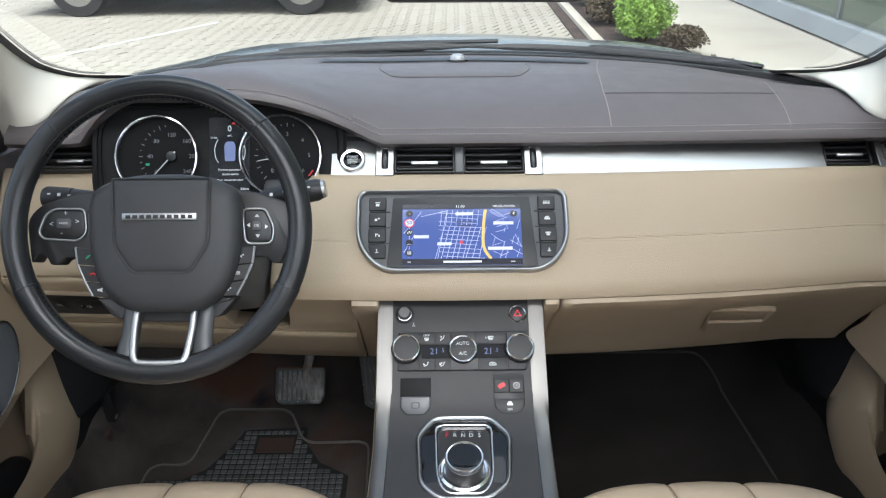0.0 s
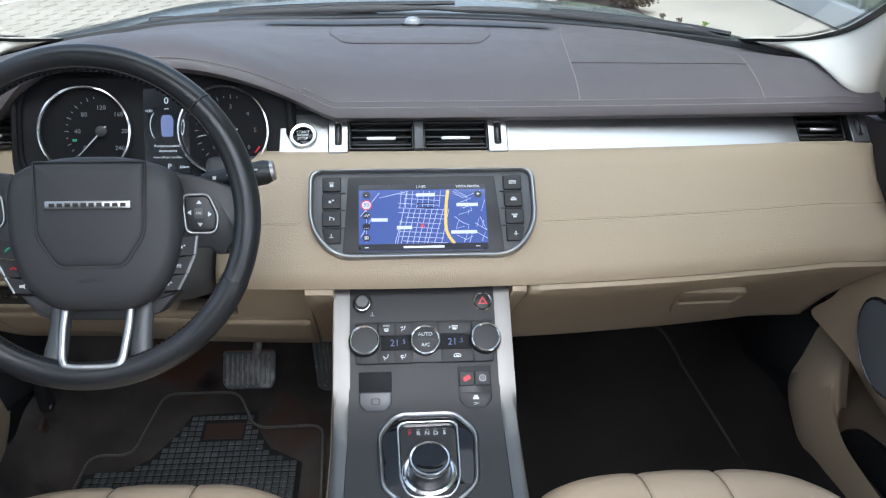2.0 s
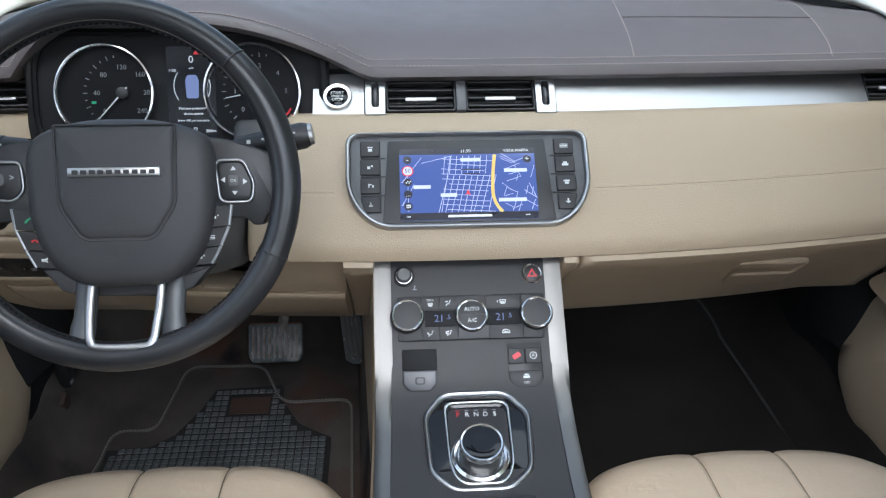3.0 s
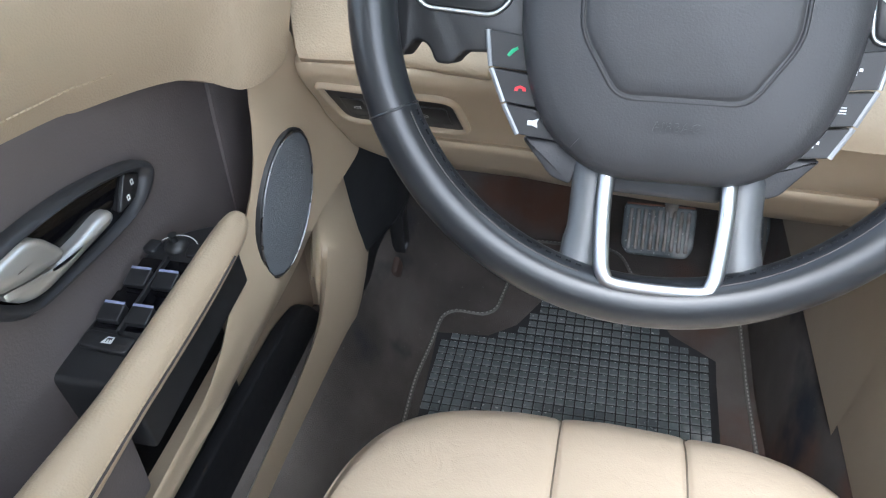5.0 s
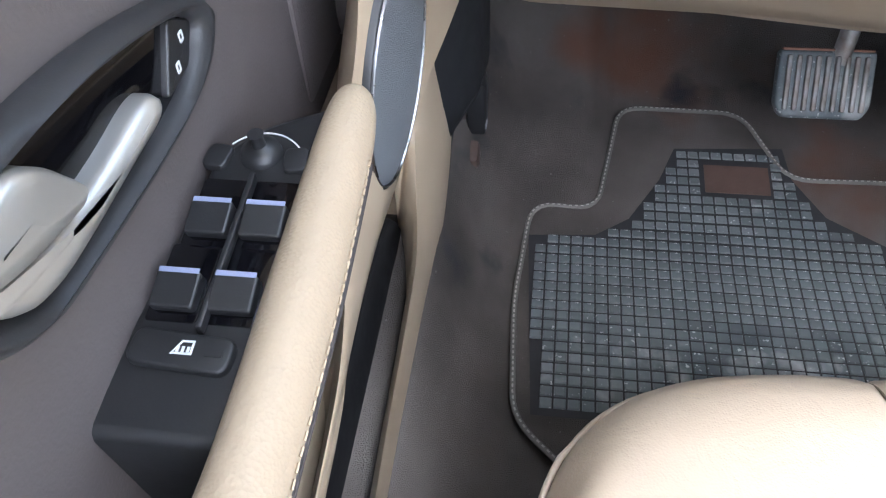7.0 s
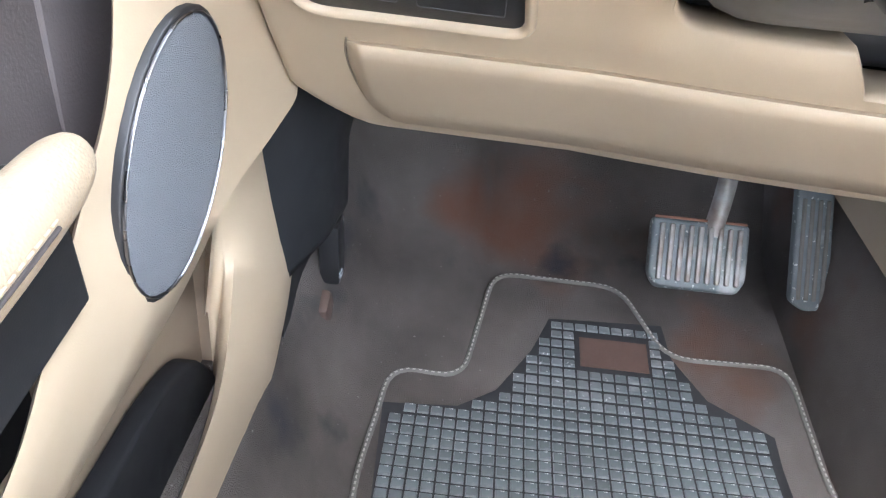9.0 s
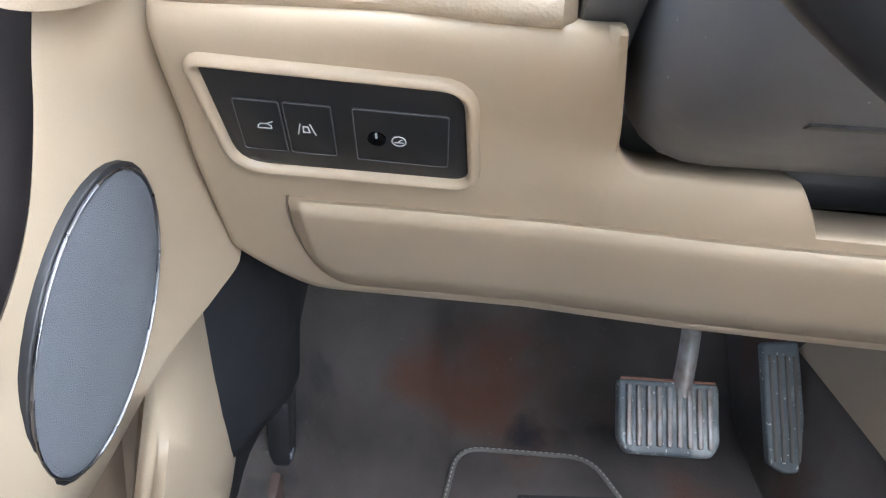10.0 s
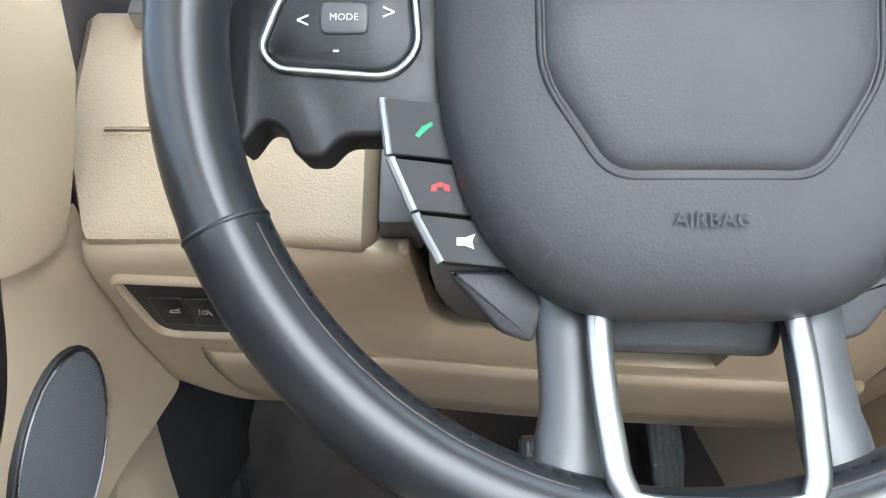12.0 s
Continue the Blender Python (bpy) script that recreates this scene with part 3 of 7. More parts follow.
part("liner", loft([[CL @ Vector((x, y, 0.0)) for x, y in rect(0.376, 0.156, 0.055)], [CL @ Vector((x * 1.01, y * 1.01, 0.009)) for x, y in rect(0.376, 0.156, 0.055)]], ring=True), HOOD, cluster, smooth=60)
part("face", box(0.374, 0.156, 0.004, CL @ pose(0, 0, -0.004)), HOOD, cluster)
DIAL = material("dial_face", (0.004, 0.004, 0.005), 0.5, blotch=30, specular=0.15)
FIGURE = material("dim_dial_figure", (0.22, 0.23, 0.24), 0.6, specular=0.2)


def dial(cx, off, figures, start, sweep, minor, hand, red=0):
    g = part("dial", lathe([(0.0, -0.002), (0.062, -0.002), (0.062, 0.0005), (0.0, 0.0)], 48, CL @ pose(cx, 0, 0)), DIAL, cluster, smooth=40)
    part("rim", lathe([(0.0600, -0.002), (0.0665, -0.002), (0.0665, 0.004), (0.0660, 0.0075), (0.0645, 0.0100), (0.0625, 0.0105), (0.0608, 0.0085), (0.0600, 0.005)], 64, CL @ pose(cx, 0, 0)), CHROME, g, "bright metal dial rim", smooth=40)
    n, hx = len(figures), cx + off
    for i, f in enumerate(figures):
        a = radians(start - sweep * i / (n - 1))
        words("figure", f, 0.0092, CL @ pose(hx + 0.034 * math.cos(a), 0.034 * math.sin(a), 0.001), FIGURE, g)
    ticks = bmesh.new()
    for i in range(minor + 1):
        a = start - sweep * i / minor
        if (hx - cx + 0.052 * math.cos(radians(a))) ** 2 + (0.052 * math.sin(radians(a))) ** 2 < 0.056 ** 2:
            box(0.006 if i % 2 == 0 else 0.003, 0.0010, 0.0006, CL @ pose(hx, 0, 0.001) @ pose(0, 0, 0, 0, 0, a) @ pose(0.049, 0, 0), bm=ticks)
    part("scale", ticks, FIGURE, g)
    if red:
        part("red_zone", tube([CL @ Vector((hx + 0.046 * math.cos(radians(a)), 0.046 * math.sin(radians(a)), 0.001)) for a in steps(start - sweep, start - sweep + red, 10)], 0.0012, 6), MARK_RED, g)
    hm = CL @ pose(hx, 0, 0.004) @ pose(0, 0, 0, 0, 0, hand)
    part("needle", plate([(-0.010, -0.0011), (0.047, -0.0005), (0.047, 0.0005), (-0.010, 0.0011)], 0, 0.0012, hm, 0.0004), MARK, g, "white needle")
    part("hub", lathe([(0.0, 0.0), (0.008, 0.0), (0.008, 0.004), (0.006, 0.005), (0.0, 0.005)], 24, CL @ pose(hx, 0, 0.001)), BLACK, g, smooth=40)
    return g


dial(-0.097, 0.022, ["0", "40", "80", "120", "160", "200", "240"], 224, 268, 24, 227)
dial(0.0975, 0.010, ["0", "1", "2", "3", "4", "5", "6"], 224, 268, 24, 190, 14)
DM = CL @ pose(0.016, 0, 0)
info = part("display", plate(rect(0.064, 0.122, 0.004), -0.001, 0.0012, DM, 0.0004), material("dim_display", (0.006, 0.007, 0.009), 0.2, emit=(0.02, 0.025, 0.035), power=0.05), cluster)
LIT = material("lit_text", (0.5, 0.5, 0.5), 0.5, emit=(0.75, 0.8, 0.85), power=0.16)
LIT_RED = material("lit_red", (0.4, 0.02, 0.02), 0.5, emit=(0.9, 0.05, 0.06), power=0.16)
LIT_BLUE = material("lit_blue", (0.06, 0.07, 0.14), 0.5, emit=(0.25, 0.32, 0.60), power=0.15)
for body, size, x, y in (("0", 0.016, 0.001, 0.050), ("km/h", 0.005, 0.001, 0.038), ("1150", 0.008, -0.027, 0.0345), ("Portiera posteriore", 0.0072, 0.001, -0.020), ("destra aperta", 0.0072, 0.001, -0.0275),
                         ("Prem. OK per cancellare", 0.0062, 0.001, -0.0375), ("P", 0.013, 0.003, -0.052), ("200km", 0.0075, 0.026, -0.053)):
    words("reading", body, size * (0.66 if size < 0.012 else 0.85), DM @ pose(x * 0.9, y * 0.92 - 0.003, 0.0016), LIT, info)
part("car_symbol", plate(rounded([(-0.008, -0.014), (0.008, -0.014), (0.009, 0.010), (0.006, 0.017), (-0.006, 0.017), (-0.009, 0.010)], 0.003), 0, 0.0006, DM @ pose(0.001, 0.006, 0.0014)), LIT_BLUE, info)
part("warning", plate([(-0.009, -0.004), (0.009, -0.004), (0.006, 0.004), (-0.004, 0.004)], 0, 0.0006, DM @ pose(0.013, 0.054, 0.0014)), LIT_RED, info)
for sgn in (-1, 1):
    part("arc", tube([DM @ Vector((0.001 + sgn * 0.024 * math.cos(a), 0.008 + 0.028 * math.sin(a), 0.0016)) for a in steps(-0.7, 0.7, 10)], 0.0005, 5), LIT, info)
part("lamp", box(0.006, 0.0035, 0.0006, CL @ pose(-0.113, -0.012, 0.0016)), MARK_GREEN, cluster)

# ---- infotainment unit ----
head_unit = thing("infotainment_unit", "touchscreen unit showing a blue street map, silver frame, button columns", "touchscreen")
IM = slope(0.0035, 0.9935, 0.988, 43) @ pose(-0.0015, 0.0125, 0.0)
OUT = [(-0.153, -0.020), (-0.120, -0.062), (0.120, -0.062), (0.153, -0.020), (0.153, 0.066), (-0.153, 0.066)]
ro = rounded(OUT, [0.03, 0.04, 0.04, 0.03, 0.018, 0.018], 6)
ri = rounded([(x * 0.962, y * 0.93 + 0.0005) for x, y in OUT], [0.028, 0.036, 0.036, 0.028, 0.014, 0.014], 6)
part("frame", frame_plate(ro, ri, -0.014, 0.006, IM, 0.0022), SATIN, head_unit, "satin silver frame", smooth=50)
part("bezel", plate(ri, -0.016, -0.001, IM, 0.001), CHARCOAL, head_unit, "dark grey bezel", smooth=50)
part("screen_surround", plate(rounded([(-0.108, -0.054), (0.106, -0.054), (0.098, 0.055), (-0.100, 0.055)], 0.003), -0.002, 0.0006, IM, 0.0004), BLACK, head_unit, smooth=50)
SM = IM @ pose(-0.001, -0.0045, 0.001) @ Matrix.Diagonal((0.966, 0.935, 1, 1))
scr = part("screen", plate(rect(0.177, 0.101, 0.002), -0.001, 0.0006, SM, 0.0003), material("map_ground", (0.02, 0.03, 0.08), 0.15, emit=(0.10, 0.15, 0.42), power=0.27), head_unit, "lit street map on a blue ground")
ROAD = material("map_street", (0.3, 0.3, 0.4), 0.4, emit=(0.50, 0.55, 0.85), power=0.20)
MAIN = material("map_main_road", (0.4, 0.3, 0.1), 0.4, emit=(0.75, 0.45, 0.06), power=0.22)
INK = material("map_bar", (0.004, 0.004, 0.006), 0.3, emit=(0.006, 0.006, 0.01), power=1.0)
PALE = material("map_label", (0.4, 0.4, 0.45), 0.4, emit=(0.50, 0.55, 0.75), power=0.22)


def bar(name, x, y, w, h, mat, z=0.001, turn=0.0, parent=None):
    return part(name, box(w, h, 0.0003, SM @ pose(x, y, z, 0, 0, turn)), mat, parent or scr)


bar("title_bar", 0, 0.0465, 0.177, 0.008, INK)
bar("footer_bar", 0, -0.0455, 0.177, 0.010, INK)
rnd = random.Random(5)
streets = bmesh.new()


def street(a, b, w=0.0007):
    ax, ay = a
    bx, by = b
    L = math.hypot(bx - ax, by - ay)
    box(L, w, 0.0002, SM @ pose((ax + bx) / 2, (ay + by) / 2, 0.0009, 0, 0, math.degrees(math.atan2(by - ay, bx - ax))), bm=streets)


for i in range(9):
    x = -0.030 + 0.0078 * i
    street((x - 0.010 + rnd.uniform(-.002, .002), -0.040), (x + 0.004, 0.012), 0.0008)
    street((x - 0.002, 0.014), (x + 0.001, 0.040), 0.0007)
for j in range(11):
    y = -0.036 + 0.0072 * j
    street((-0.030 + rnd.uniform(-.006, .006), y), (0.030 + rnd.uniform(-.008, .004), y - 0.004), 0.0007)
for k in range(26):
    x, y = rnd.uniform(0.045, 0.085), rnd.uniform(-0.038, 0.038)
    a = rnd.choice((20, -35, 70, -60)) + rnd.uniform(-8, 8)
    L = rnd.uniform(0.008, 0.026)
    street((x - L / 2 * math.cos(radians(a)), y - L / 2 * math.sin(radians(a))), (x + L / 2 * math.cos(radians(a)), y + L / 2 * math.sin(radians(a))), 0.0006)
for a, b in (((-0.086, 0.002), (-0.060, 0.038)), ((-0.060, 0.030), (-0.020, 0.040)), ((-0.086, -0.030), (-0.070, 0.000)), ((-0.036, -0.040), (-0.022, 0.038)), ((-0.078, 0.020), (-0.078, -0.038))):
    street(a, b, 0.0007)
part("street_grid", streets, ROAD, scr)
part("main_road", tube([SM @ Vector(p) for p in smooth_line([(0.036, 0.041, 0.001), (0.033, 0.02, 0.001), (0.031, -0.012, 0.001), (0.034, -0.028, 0.001), (0.042, -0.041, 0.001)], 6)], 0.0021, 6, flat=0.1, up=(0, -0.73, 0.68)), MAIN, scr)
for x, y, w in ((0.004, 0.034, 0.026), (0.062, 0.018, 0.030), (-0.060, -0.004, 0.022), (-0.026, -0.016, 0.021), (0.056, -0.024, 0.036)):
    bar("place_label", x, y, w, 0.005, PALE, 0.0012)
for y, w in ((0.020, 0.026), (0.014, 0.022)):
    bar("place_bar", 0.004, y, w, 0.0016, INK, 0.0012)
part("position", plate([(-0.0035, -0.004), (0, -0.002), (0.0035, -0.004), (0, 0.005)], 0, 0.0004, SM @ pose(-0.001, -0.013, 0.0012)), LIT_RED, scr)
for y in (0.035, 0.003, -0.014, -0.031):
    part("map_button", lathe([(0.0, 0.0), (0.0055, 0.0), (0.0055, 0.0004), (0.0, 0.0005)], 20, SM @ pose(-0.078, y, 0.001)), INK, scr)
part("map_button", lathe([(0.0, 0.0), (0.0055, 0.0), (0.0055, 0.0004), (0.0, 0.0005)], 20, SM @ pose(0.078, 0.034, 0.001)), INK, scr)
part("speed_sign", lathe([(0.0, 0.0), (0.0075, 0.0), (0.0075, 0.0004), (0.0, 0.0005)], 24, SM @ pose(-0.078, 0.019, 0.001)), LIT_RED, scr)
part("speed_sign", lathe([(0.0, 0.0), (0.0060, 0.0), (0.0060, 0.0006), (0.0, 0.0007)], 24, SM @ pose(-0.078, 0.019, 0.001)), PALE, scr)
words("limit", "50", 0.0080, SM @ pose(-0.078, 0.019, 0.0019), INK, scr, 0.0001)
words("clock", "11:50", 0.0062, SM @ pose(-0.002, 0.0465, 0.0013), LIT, scr, 0.0001)
words("view", "VISTA MAPPA", 0.0056, SM @ pose(0.064, 0.0465, 0.0013), LIT, scr, 0.0001)
for x, y, b in ((-0.078, 0.035, "-"), (0.078, 0.034, "+"), (-0.078, -0.014, "...")):
    words("symbol", b, 0.010, SM @ pose(x, y, 0.0016), LIT, scr, 0.0001)
for dx, dy in ((-.002, .0015), (0, .0015), (.002, .0015), (-.002, -.0012), (0, -.0012), (.002, -.0012)):
    bar("symbol", -0.078 + dx, -0.031 + dy, 0.0014, 0.0018, LIT, 0.0016)
for k in range(4):
    bar("symbol", -0.080 + 0.0018 * k, 0.002 + 0.002 * (k % 2), 0.0016, 0.0016, LIT, 0.0016)
bar("street_bar", 0.000, -0.0455, 0.056, 0.0032, LIT, 0.0013)
bar("symbol", -0.078, -0.0455, 0.005, 0.0012, LIT, 0.0013)
bar("symbol", 0.074, -0.0455, 0.006, 0.0012, LIT, 0.0013)

GLYPHS = {"home": [(0, -.002, .005, .004), (0, .0018, .007, .0012)], "set": [(-.002, -.001, .0035, .0035), (.002, .0012, .0022, .0022)], "pa": [(-.002, 0, .0012, .005), (0, .0012, .003, .0012), (.003, -.001, .002, .003)],
          "power": [(0, .001, .0012, .004), (0, -.002, .005, .001)], "radio": [(0, 0, .010, .0012), (0, .002, .010, .0008), (0, -.002, .010, .0008)], "car": [(0, -.001, .008, .003), (0, .0018, .005, .002)],
          "phone": [(0, .002, .008, .0018), (0, -.001, .005, .003)], "nav": [(0, 0, .002, .006), (0, -.001, .006, .0012)]}


def glyph(kind, m, mat, parent, s=1.0):
    bm = bmesh.new()
    for x, y, w, h in GLYPHS[kind]:
        box(w * s, h * s, 0.0003, m @ pose(x * s, y * s, 0), bm=bm)
    return part("legend", bm, mat, parent)


for side, kinds in ((-1, ("home", "set", "pa", "power")), (1, ("radio", "car", "phone", "nav"))):
    for k, kind in enumerate(kinds):
        y = 0.0445 - 0.0248 * k
        b = part("button", plate(rounded([(-0.0125, -0.0105), (0.0125, -0.0105), (0.0125, 0.0105), (-0.0125, 0.0105)] if k < 3 else [(-0.0125 + (0.005 if side < 0 else 0), -0.0105), (0.0125 - (0.005 if side > 0 else 0), -0.0105), (0.0125, 0.0105), (-0.0125, 0.0105)], 0.002), -0.002, 0.0022, IM @ pose(side * 0.1225, y, 0), 0.0012), PANEL, head_unit, smooth=40)
        glyph(kind, IM @ pose(side * 0.1225, y, 0.0024), MARK, b)
        if k < 3:
            part("groove", box(0.030, 0.0016, 0.0012, IM @ pose(side * 0.119, y - 0.0124, 0.0004, 0, 0, 0), 0.0004), BLACK, head_unit)

# ---- centre console ----
console = thing("centre_console", "dark grey centre stack between satin aluminium rails", "console")
KM = slope(0, 0.920, 0.850, 43)
# face line down the console: distance along the slope gives y, z
FACE = smooth_line([(-0.002, 0.990, 0.924), (-0.002, 0.955, 0.886), (-0.002, 0.920, 0.848), (-0.002, 0.884, 0.810), (-0.003, 0.856, 0.785), (-0.003, 0.820, 0.767), (-0.004, 0.775, 0.756), (-0.005, 0.73, 0.747), (-0.005, 0.66, 0.738), (-0.005, 0.55, 0.730), (-0.005, 0.35, 0.720)], 4)
part("face", loft([[p + Vector((-0.098, 0, 0)), p + Vector((0.098, 0, 0)), p + Vector((0.098, 0.03, -0.03)), p + Vector((-0.098, 0.03, -0.03))] for p in FACE], ring=True, caps=True), PANEL, console, "dark grey soft-touch face", smooth=30)
for s in (-1, 1):
    rail = [[p + Vector((s * a, b * 0.7, b * 0.7)) for a, b in ((0.0965, -0.006), (0.0985, 0.003), (0.104, 0.0052), (0.112, 0.0052), (0.1165, 0.002), (0.118, -0.012), (0.112, -0.02), (0.099, -0.02))] for p in FACE]
    part("rail", loft(rail, ring=True, caps=True), RAIL, console, "satin aluminium rail", smooth=50)
    side = [[p + Vector((s * 0.1165, 0.004, -0.005)), p + Vector((s * 0.121, 0.01, -0.02)), Vector((s * 0.130, p.y + 0.05, 0.60)), Vector((s * 0.135, p.y + 0.06, 0.535)), Vector((s * 0.08, p.y + 0.06, 0.535)), p + Vector((s * 0.08, 0.02, -0.02))] for p in FACE]
    part("side_panel", loft(side, ring=True, caps=True), BEIGE_HARD, console, "beige tunnel side panel", smooth=40)
    fw = [[Vector((s * 0.121, 0.985, 0.90)), Vector((s * 0.126, 1.02, 0.70)), Vector((s * 0.138, 1.04, 0.520))], [Vector((s * 0.124, 1.16, 0.90)), Vector((s * 0.142, 1.27, 0.70)), Vector((s * 0.156, 1.36, 0.553))], [Vector((s * 0.124, 1.22, 0.90)), Vector((s * 0.148, 1.36, 0.70)), Vector((s * 0.164, 1.48, 0.566))], [Vector((s * 0.09, 1.22, 0.90)), Vector((s * 0.10, 1.36, 0.70)), Vector((s * 0.10, 1.48, 0.575))]]
    part("side_panel", loft(fw), BEIGE_HARD, console, smooth=60)

climate = thing("climate_controls", "climate control panel with two rotary knobs and lit displays", "controls")
part("panel", plate(rounded([(-0.091, -0.029), (0.089, -0.029), (0.091, 0.0265), (-0.091, 0.0265)], 0.003), -0.001, 0.0016, KM, 0.0008), BLACK, climate, smooth=40)
for x in (-0.0795, 0.0795):
    k = part("knob", lathe([(0.0, 0.0), (0.0205, 0.0), (0.0203, 0.010), (0.0190, 0.012), (0.0168, 0.0125), (0.0, 0.0125)], 48, KM @ pose(x, 0, 0.001)), PANEL, climate, "dark rotary knob", smooth=40)
    part("ring", lathe([(0.0168, 0.0120), (0.0195, 0.0115), (0.0193, 0.0132), (0.0180, 0.0140), (0.0168, 0.0132)], 48, KM @ pose(x, 0, 0.001)), CHROME, k, "chrome ring", smooth=40)
k = part("auto_button", lathe([(0.0, 0.0), (0.0205, 0.0), (0.0203, 0.005), (0.0195, 0.0075), (0.0172, 0.0085), (0.0, 0.0085)], 48, KM), PANEL, climate, smooth=40)
part("ring", lathe([(0.0172, 0.0078), (0.0198, 0.0070), (0.0196, 0.0088), (0.0184, 0.0096), (0.0172, 0.0090)], 48, KM), CHROME, k, "chrome ring", smooth=40)
part("split", box(0.036, 0.0009, 0.0006, KM @ pose(0, 0, 0.0087)), BLACK, k)
words("auto", "AUTO", 0.0068, KM @ pose(0, 0.0070, 0.0087), MARK, k)
words("ac", "A/C", 0.0068, KM @ pose(0, -0.0072, 0.0087), MARK, k)


def stroke_icon(strokes, m, mat, parent, size=1.0, width=0.00045):
    """Thin printed lines, one mesh."""
    bm = bmesh.new()
    for line in strokes:
        for (xa, ya), (xb, yb) in zip(line, line[1:]):
            a, b = Vector((xa, ya)) * size, Vector((xb, yb)) * size
            box((b - a).length + width, width * 2, 0.0003, m @ pose(*((a + b) / 2), 0, 0, 0, math.degrees(math.atan2(b.y - a.y, b.x - a.x))), bm=bm)
    return part("legend", bm, mat, parent)


SEATED = [[(0.0012, 0.0030), (0.0024, 0.0030)], [(0.0016, 0.0020), (0.0004, -0.0012), (-0.0022, -0.0012), (-0.0030, -0.0034)]]
BLOW = {"face": [[(-0.0040, 0.0018), (-0.0010, 0.0018)], [(-0.0019, 0.0026), (-0.0010, 0.0018), (-0.0019, 0.0010)]],
        "feet": [[(-0.0044, 0.0014), (-0.0034, -0.0008)], [(-0.0046, 0.0000), (-0.0034, -0.0008), (-0.0028, 0.0004)]]}
SCREEN = [[(-0.0036, 0.0020), (0.0036, 0.0020), (0.0028, -0.0018), (-0.0028, -0.0018), (-0.0036, 0.0020)], [(-0.0015, -0.0030), (-0.0015, 0.0006)], [(0.0, -0.0030), (0.0, 0.0006)], [(0.0015, -0.0030), (0.0015, 0.0006)]]
LOOP = [[(-0.0045, -0.0016), (-0.0045, 0.0004), (-0.0028, 0.0022), (0.0020, 0.0022), (0.0044, 0.0004), (0.0044, -0.0016), (-0.0045, -0.0016)], [(0.0020, -0.0002), (-0.0018, -0.0002), (-0.0010, 0.0006)]]
CELLS = [(-0.0749, 0.0264, 0.0165, []), (-0.0506, 0.0216, 0.0165, SCREEN), (-0.0279, 0.0230, 0.0165, SEATED + BLOW["face"]), (0.0396, 0.0446, 0.0165, SCREEN), (0.0745, 0.0248, 0.0165, []),
         (-0.0737, 0.0240, -0.0212, []), (-0.0506, 0.0216, -0.0212, SEATED + BLOW["feet"]), (-0.0279, 0.0230, -0.0212, SEATED + BLOW["face"] + BLOW["feet"]), (0.0416, 0.0422, -0.0212, LOOP), (0.0749, 0.0240, -0.0212, [])]
for x, w, y, strokes in CELLS:
    b = part("button", plate(rect(w - 0.0007, 0.0166, 0.0008), 0, 0.0030, KM @ pose(x, y, 0.0004), 0.0005), PANEL, climate, smooth=40)
    if strokes:
        stroke_icon(strokes, KM @ pose(x, y - (0.0014 if x == -0.0506 and y > 0 else 0), 0.0036), MARK, b, 0.78 if x == -0.0506 and y > 0 else 1.0)
words("max", "MAX", 0.0040, KM @ pose(-0.0506, 0.0205, 0.0036), MARK, climate)
words("rear", "R", 0.0040, KM @ pose(0.0330, 0.0165, 0.0036), MARK, climate)
for x, w in ((-0.0370, 0.0420), (0.0390, 0.0460)):
    part("display", plate(rect(w, 0.0200, 0.001), 0, 0.0014, KM @ pose(x, -0.0024, 0.0006), 0.0003), HOOD, climate, "black display with blue figures", smooth=40)
    words("temperature", "21", 0.0125, KM @ pose(x - 0.003, -0.0026, 0.0022), LIT_BLUE, climate)
    words("temperature", ".5", 0.0080, KM @ pose(x + 0.0085, -0.0010, 0.0022), LIT_BLUE, climate)

vol = thing("volume_knob", "small black volume knob with a chrome ring", "knob")
VM = KM @ pose(-0.082, 0.0525, 0.0)
part("base", lathe([(0.0, 0.0), (0.0130, 0.0), (0.0130, 0.002), (0.011, 0.0035), (0.0, 0.0035)], 32, VM), BLACK, vol, smooth=40)
part("knob", lathe([(0.0, 0.0), (0.0095, 0.0), (0.0092, 0.010), (0.0075, 0.0125), (0.0, 0.0128)], 32, VM), CHARCOAL, vol, smooth=40)
part("ring", lathe([(0.0096, 0.003), (0.0108, 0.003), (0.0104, 0.0048), (0.0096, 0.0050)], 32, VM), CHROME, vol, smooth=40)
glyph("power", KM @ pose(-0.069, 0.0375, 0.0008), MARK_GREY, vol)
hazard = thing("hazard_button", "round hazard light button with a red triangle", "button")
HM = KM @ pose(0.079, 0.0522, 0.0)
part("ring", lathe([(0.0105, -0.001), (0.0128, -0.001), (0.0128, 0.002), (0.0118, 0.003), (0.0105, 0.0022)], 32, HM), CHROME, hazard, smooth=40)
part("cap", lathe([(0.0, 0.0), (0.0108, 0.0), (0.0108, 0.0018), (0.009, 0.0026), (0.0, 0.0026)], 32, HM), BLACK, hazard, smooth=40)
tri_o, tri_i = [(-0.0065, -0.0045), (0.0065, -0.0045), (0, 0.0065)], [(-0.0035, -0.0028), (0.0035, -0.0028), (0, 0.0032)]
part("triangle", frame_plate(tri_o, tri_i, 0.0, 0.0006, HM @ pose(0, 0, 0.0026), 0.0002), MARK_RED, hazard)

brake_sw = thing("parking_brake_switch", "silver electric parking brake switch with black recess", "switch")
BM_ = KM @ pose(-0.066, -0.0615, 0.0)
part("recess", plate(rect(0.042, 0.026, 0.002), -0.004, 0.0008, BM_ @ pose(0, 0.009, 0.0), 0.0004), HOOD, brake_sw, smooth=40)
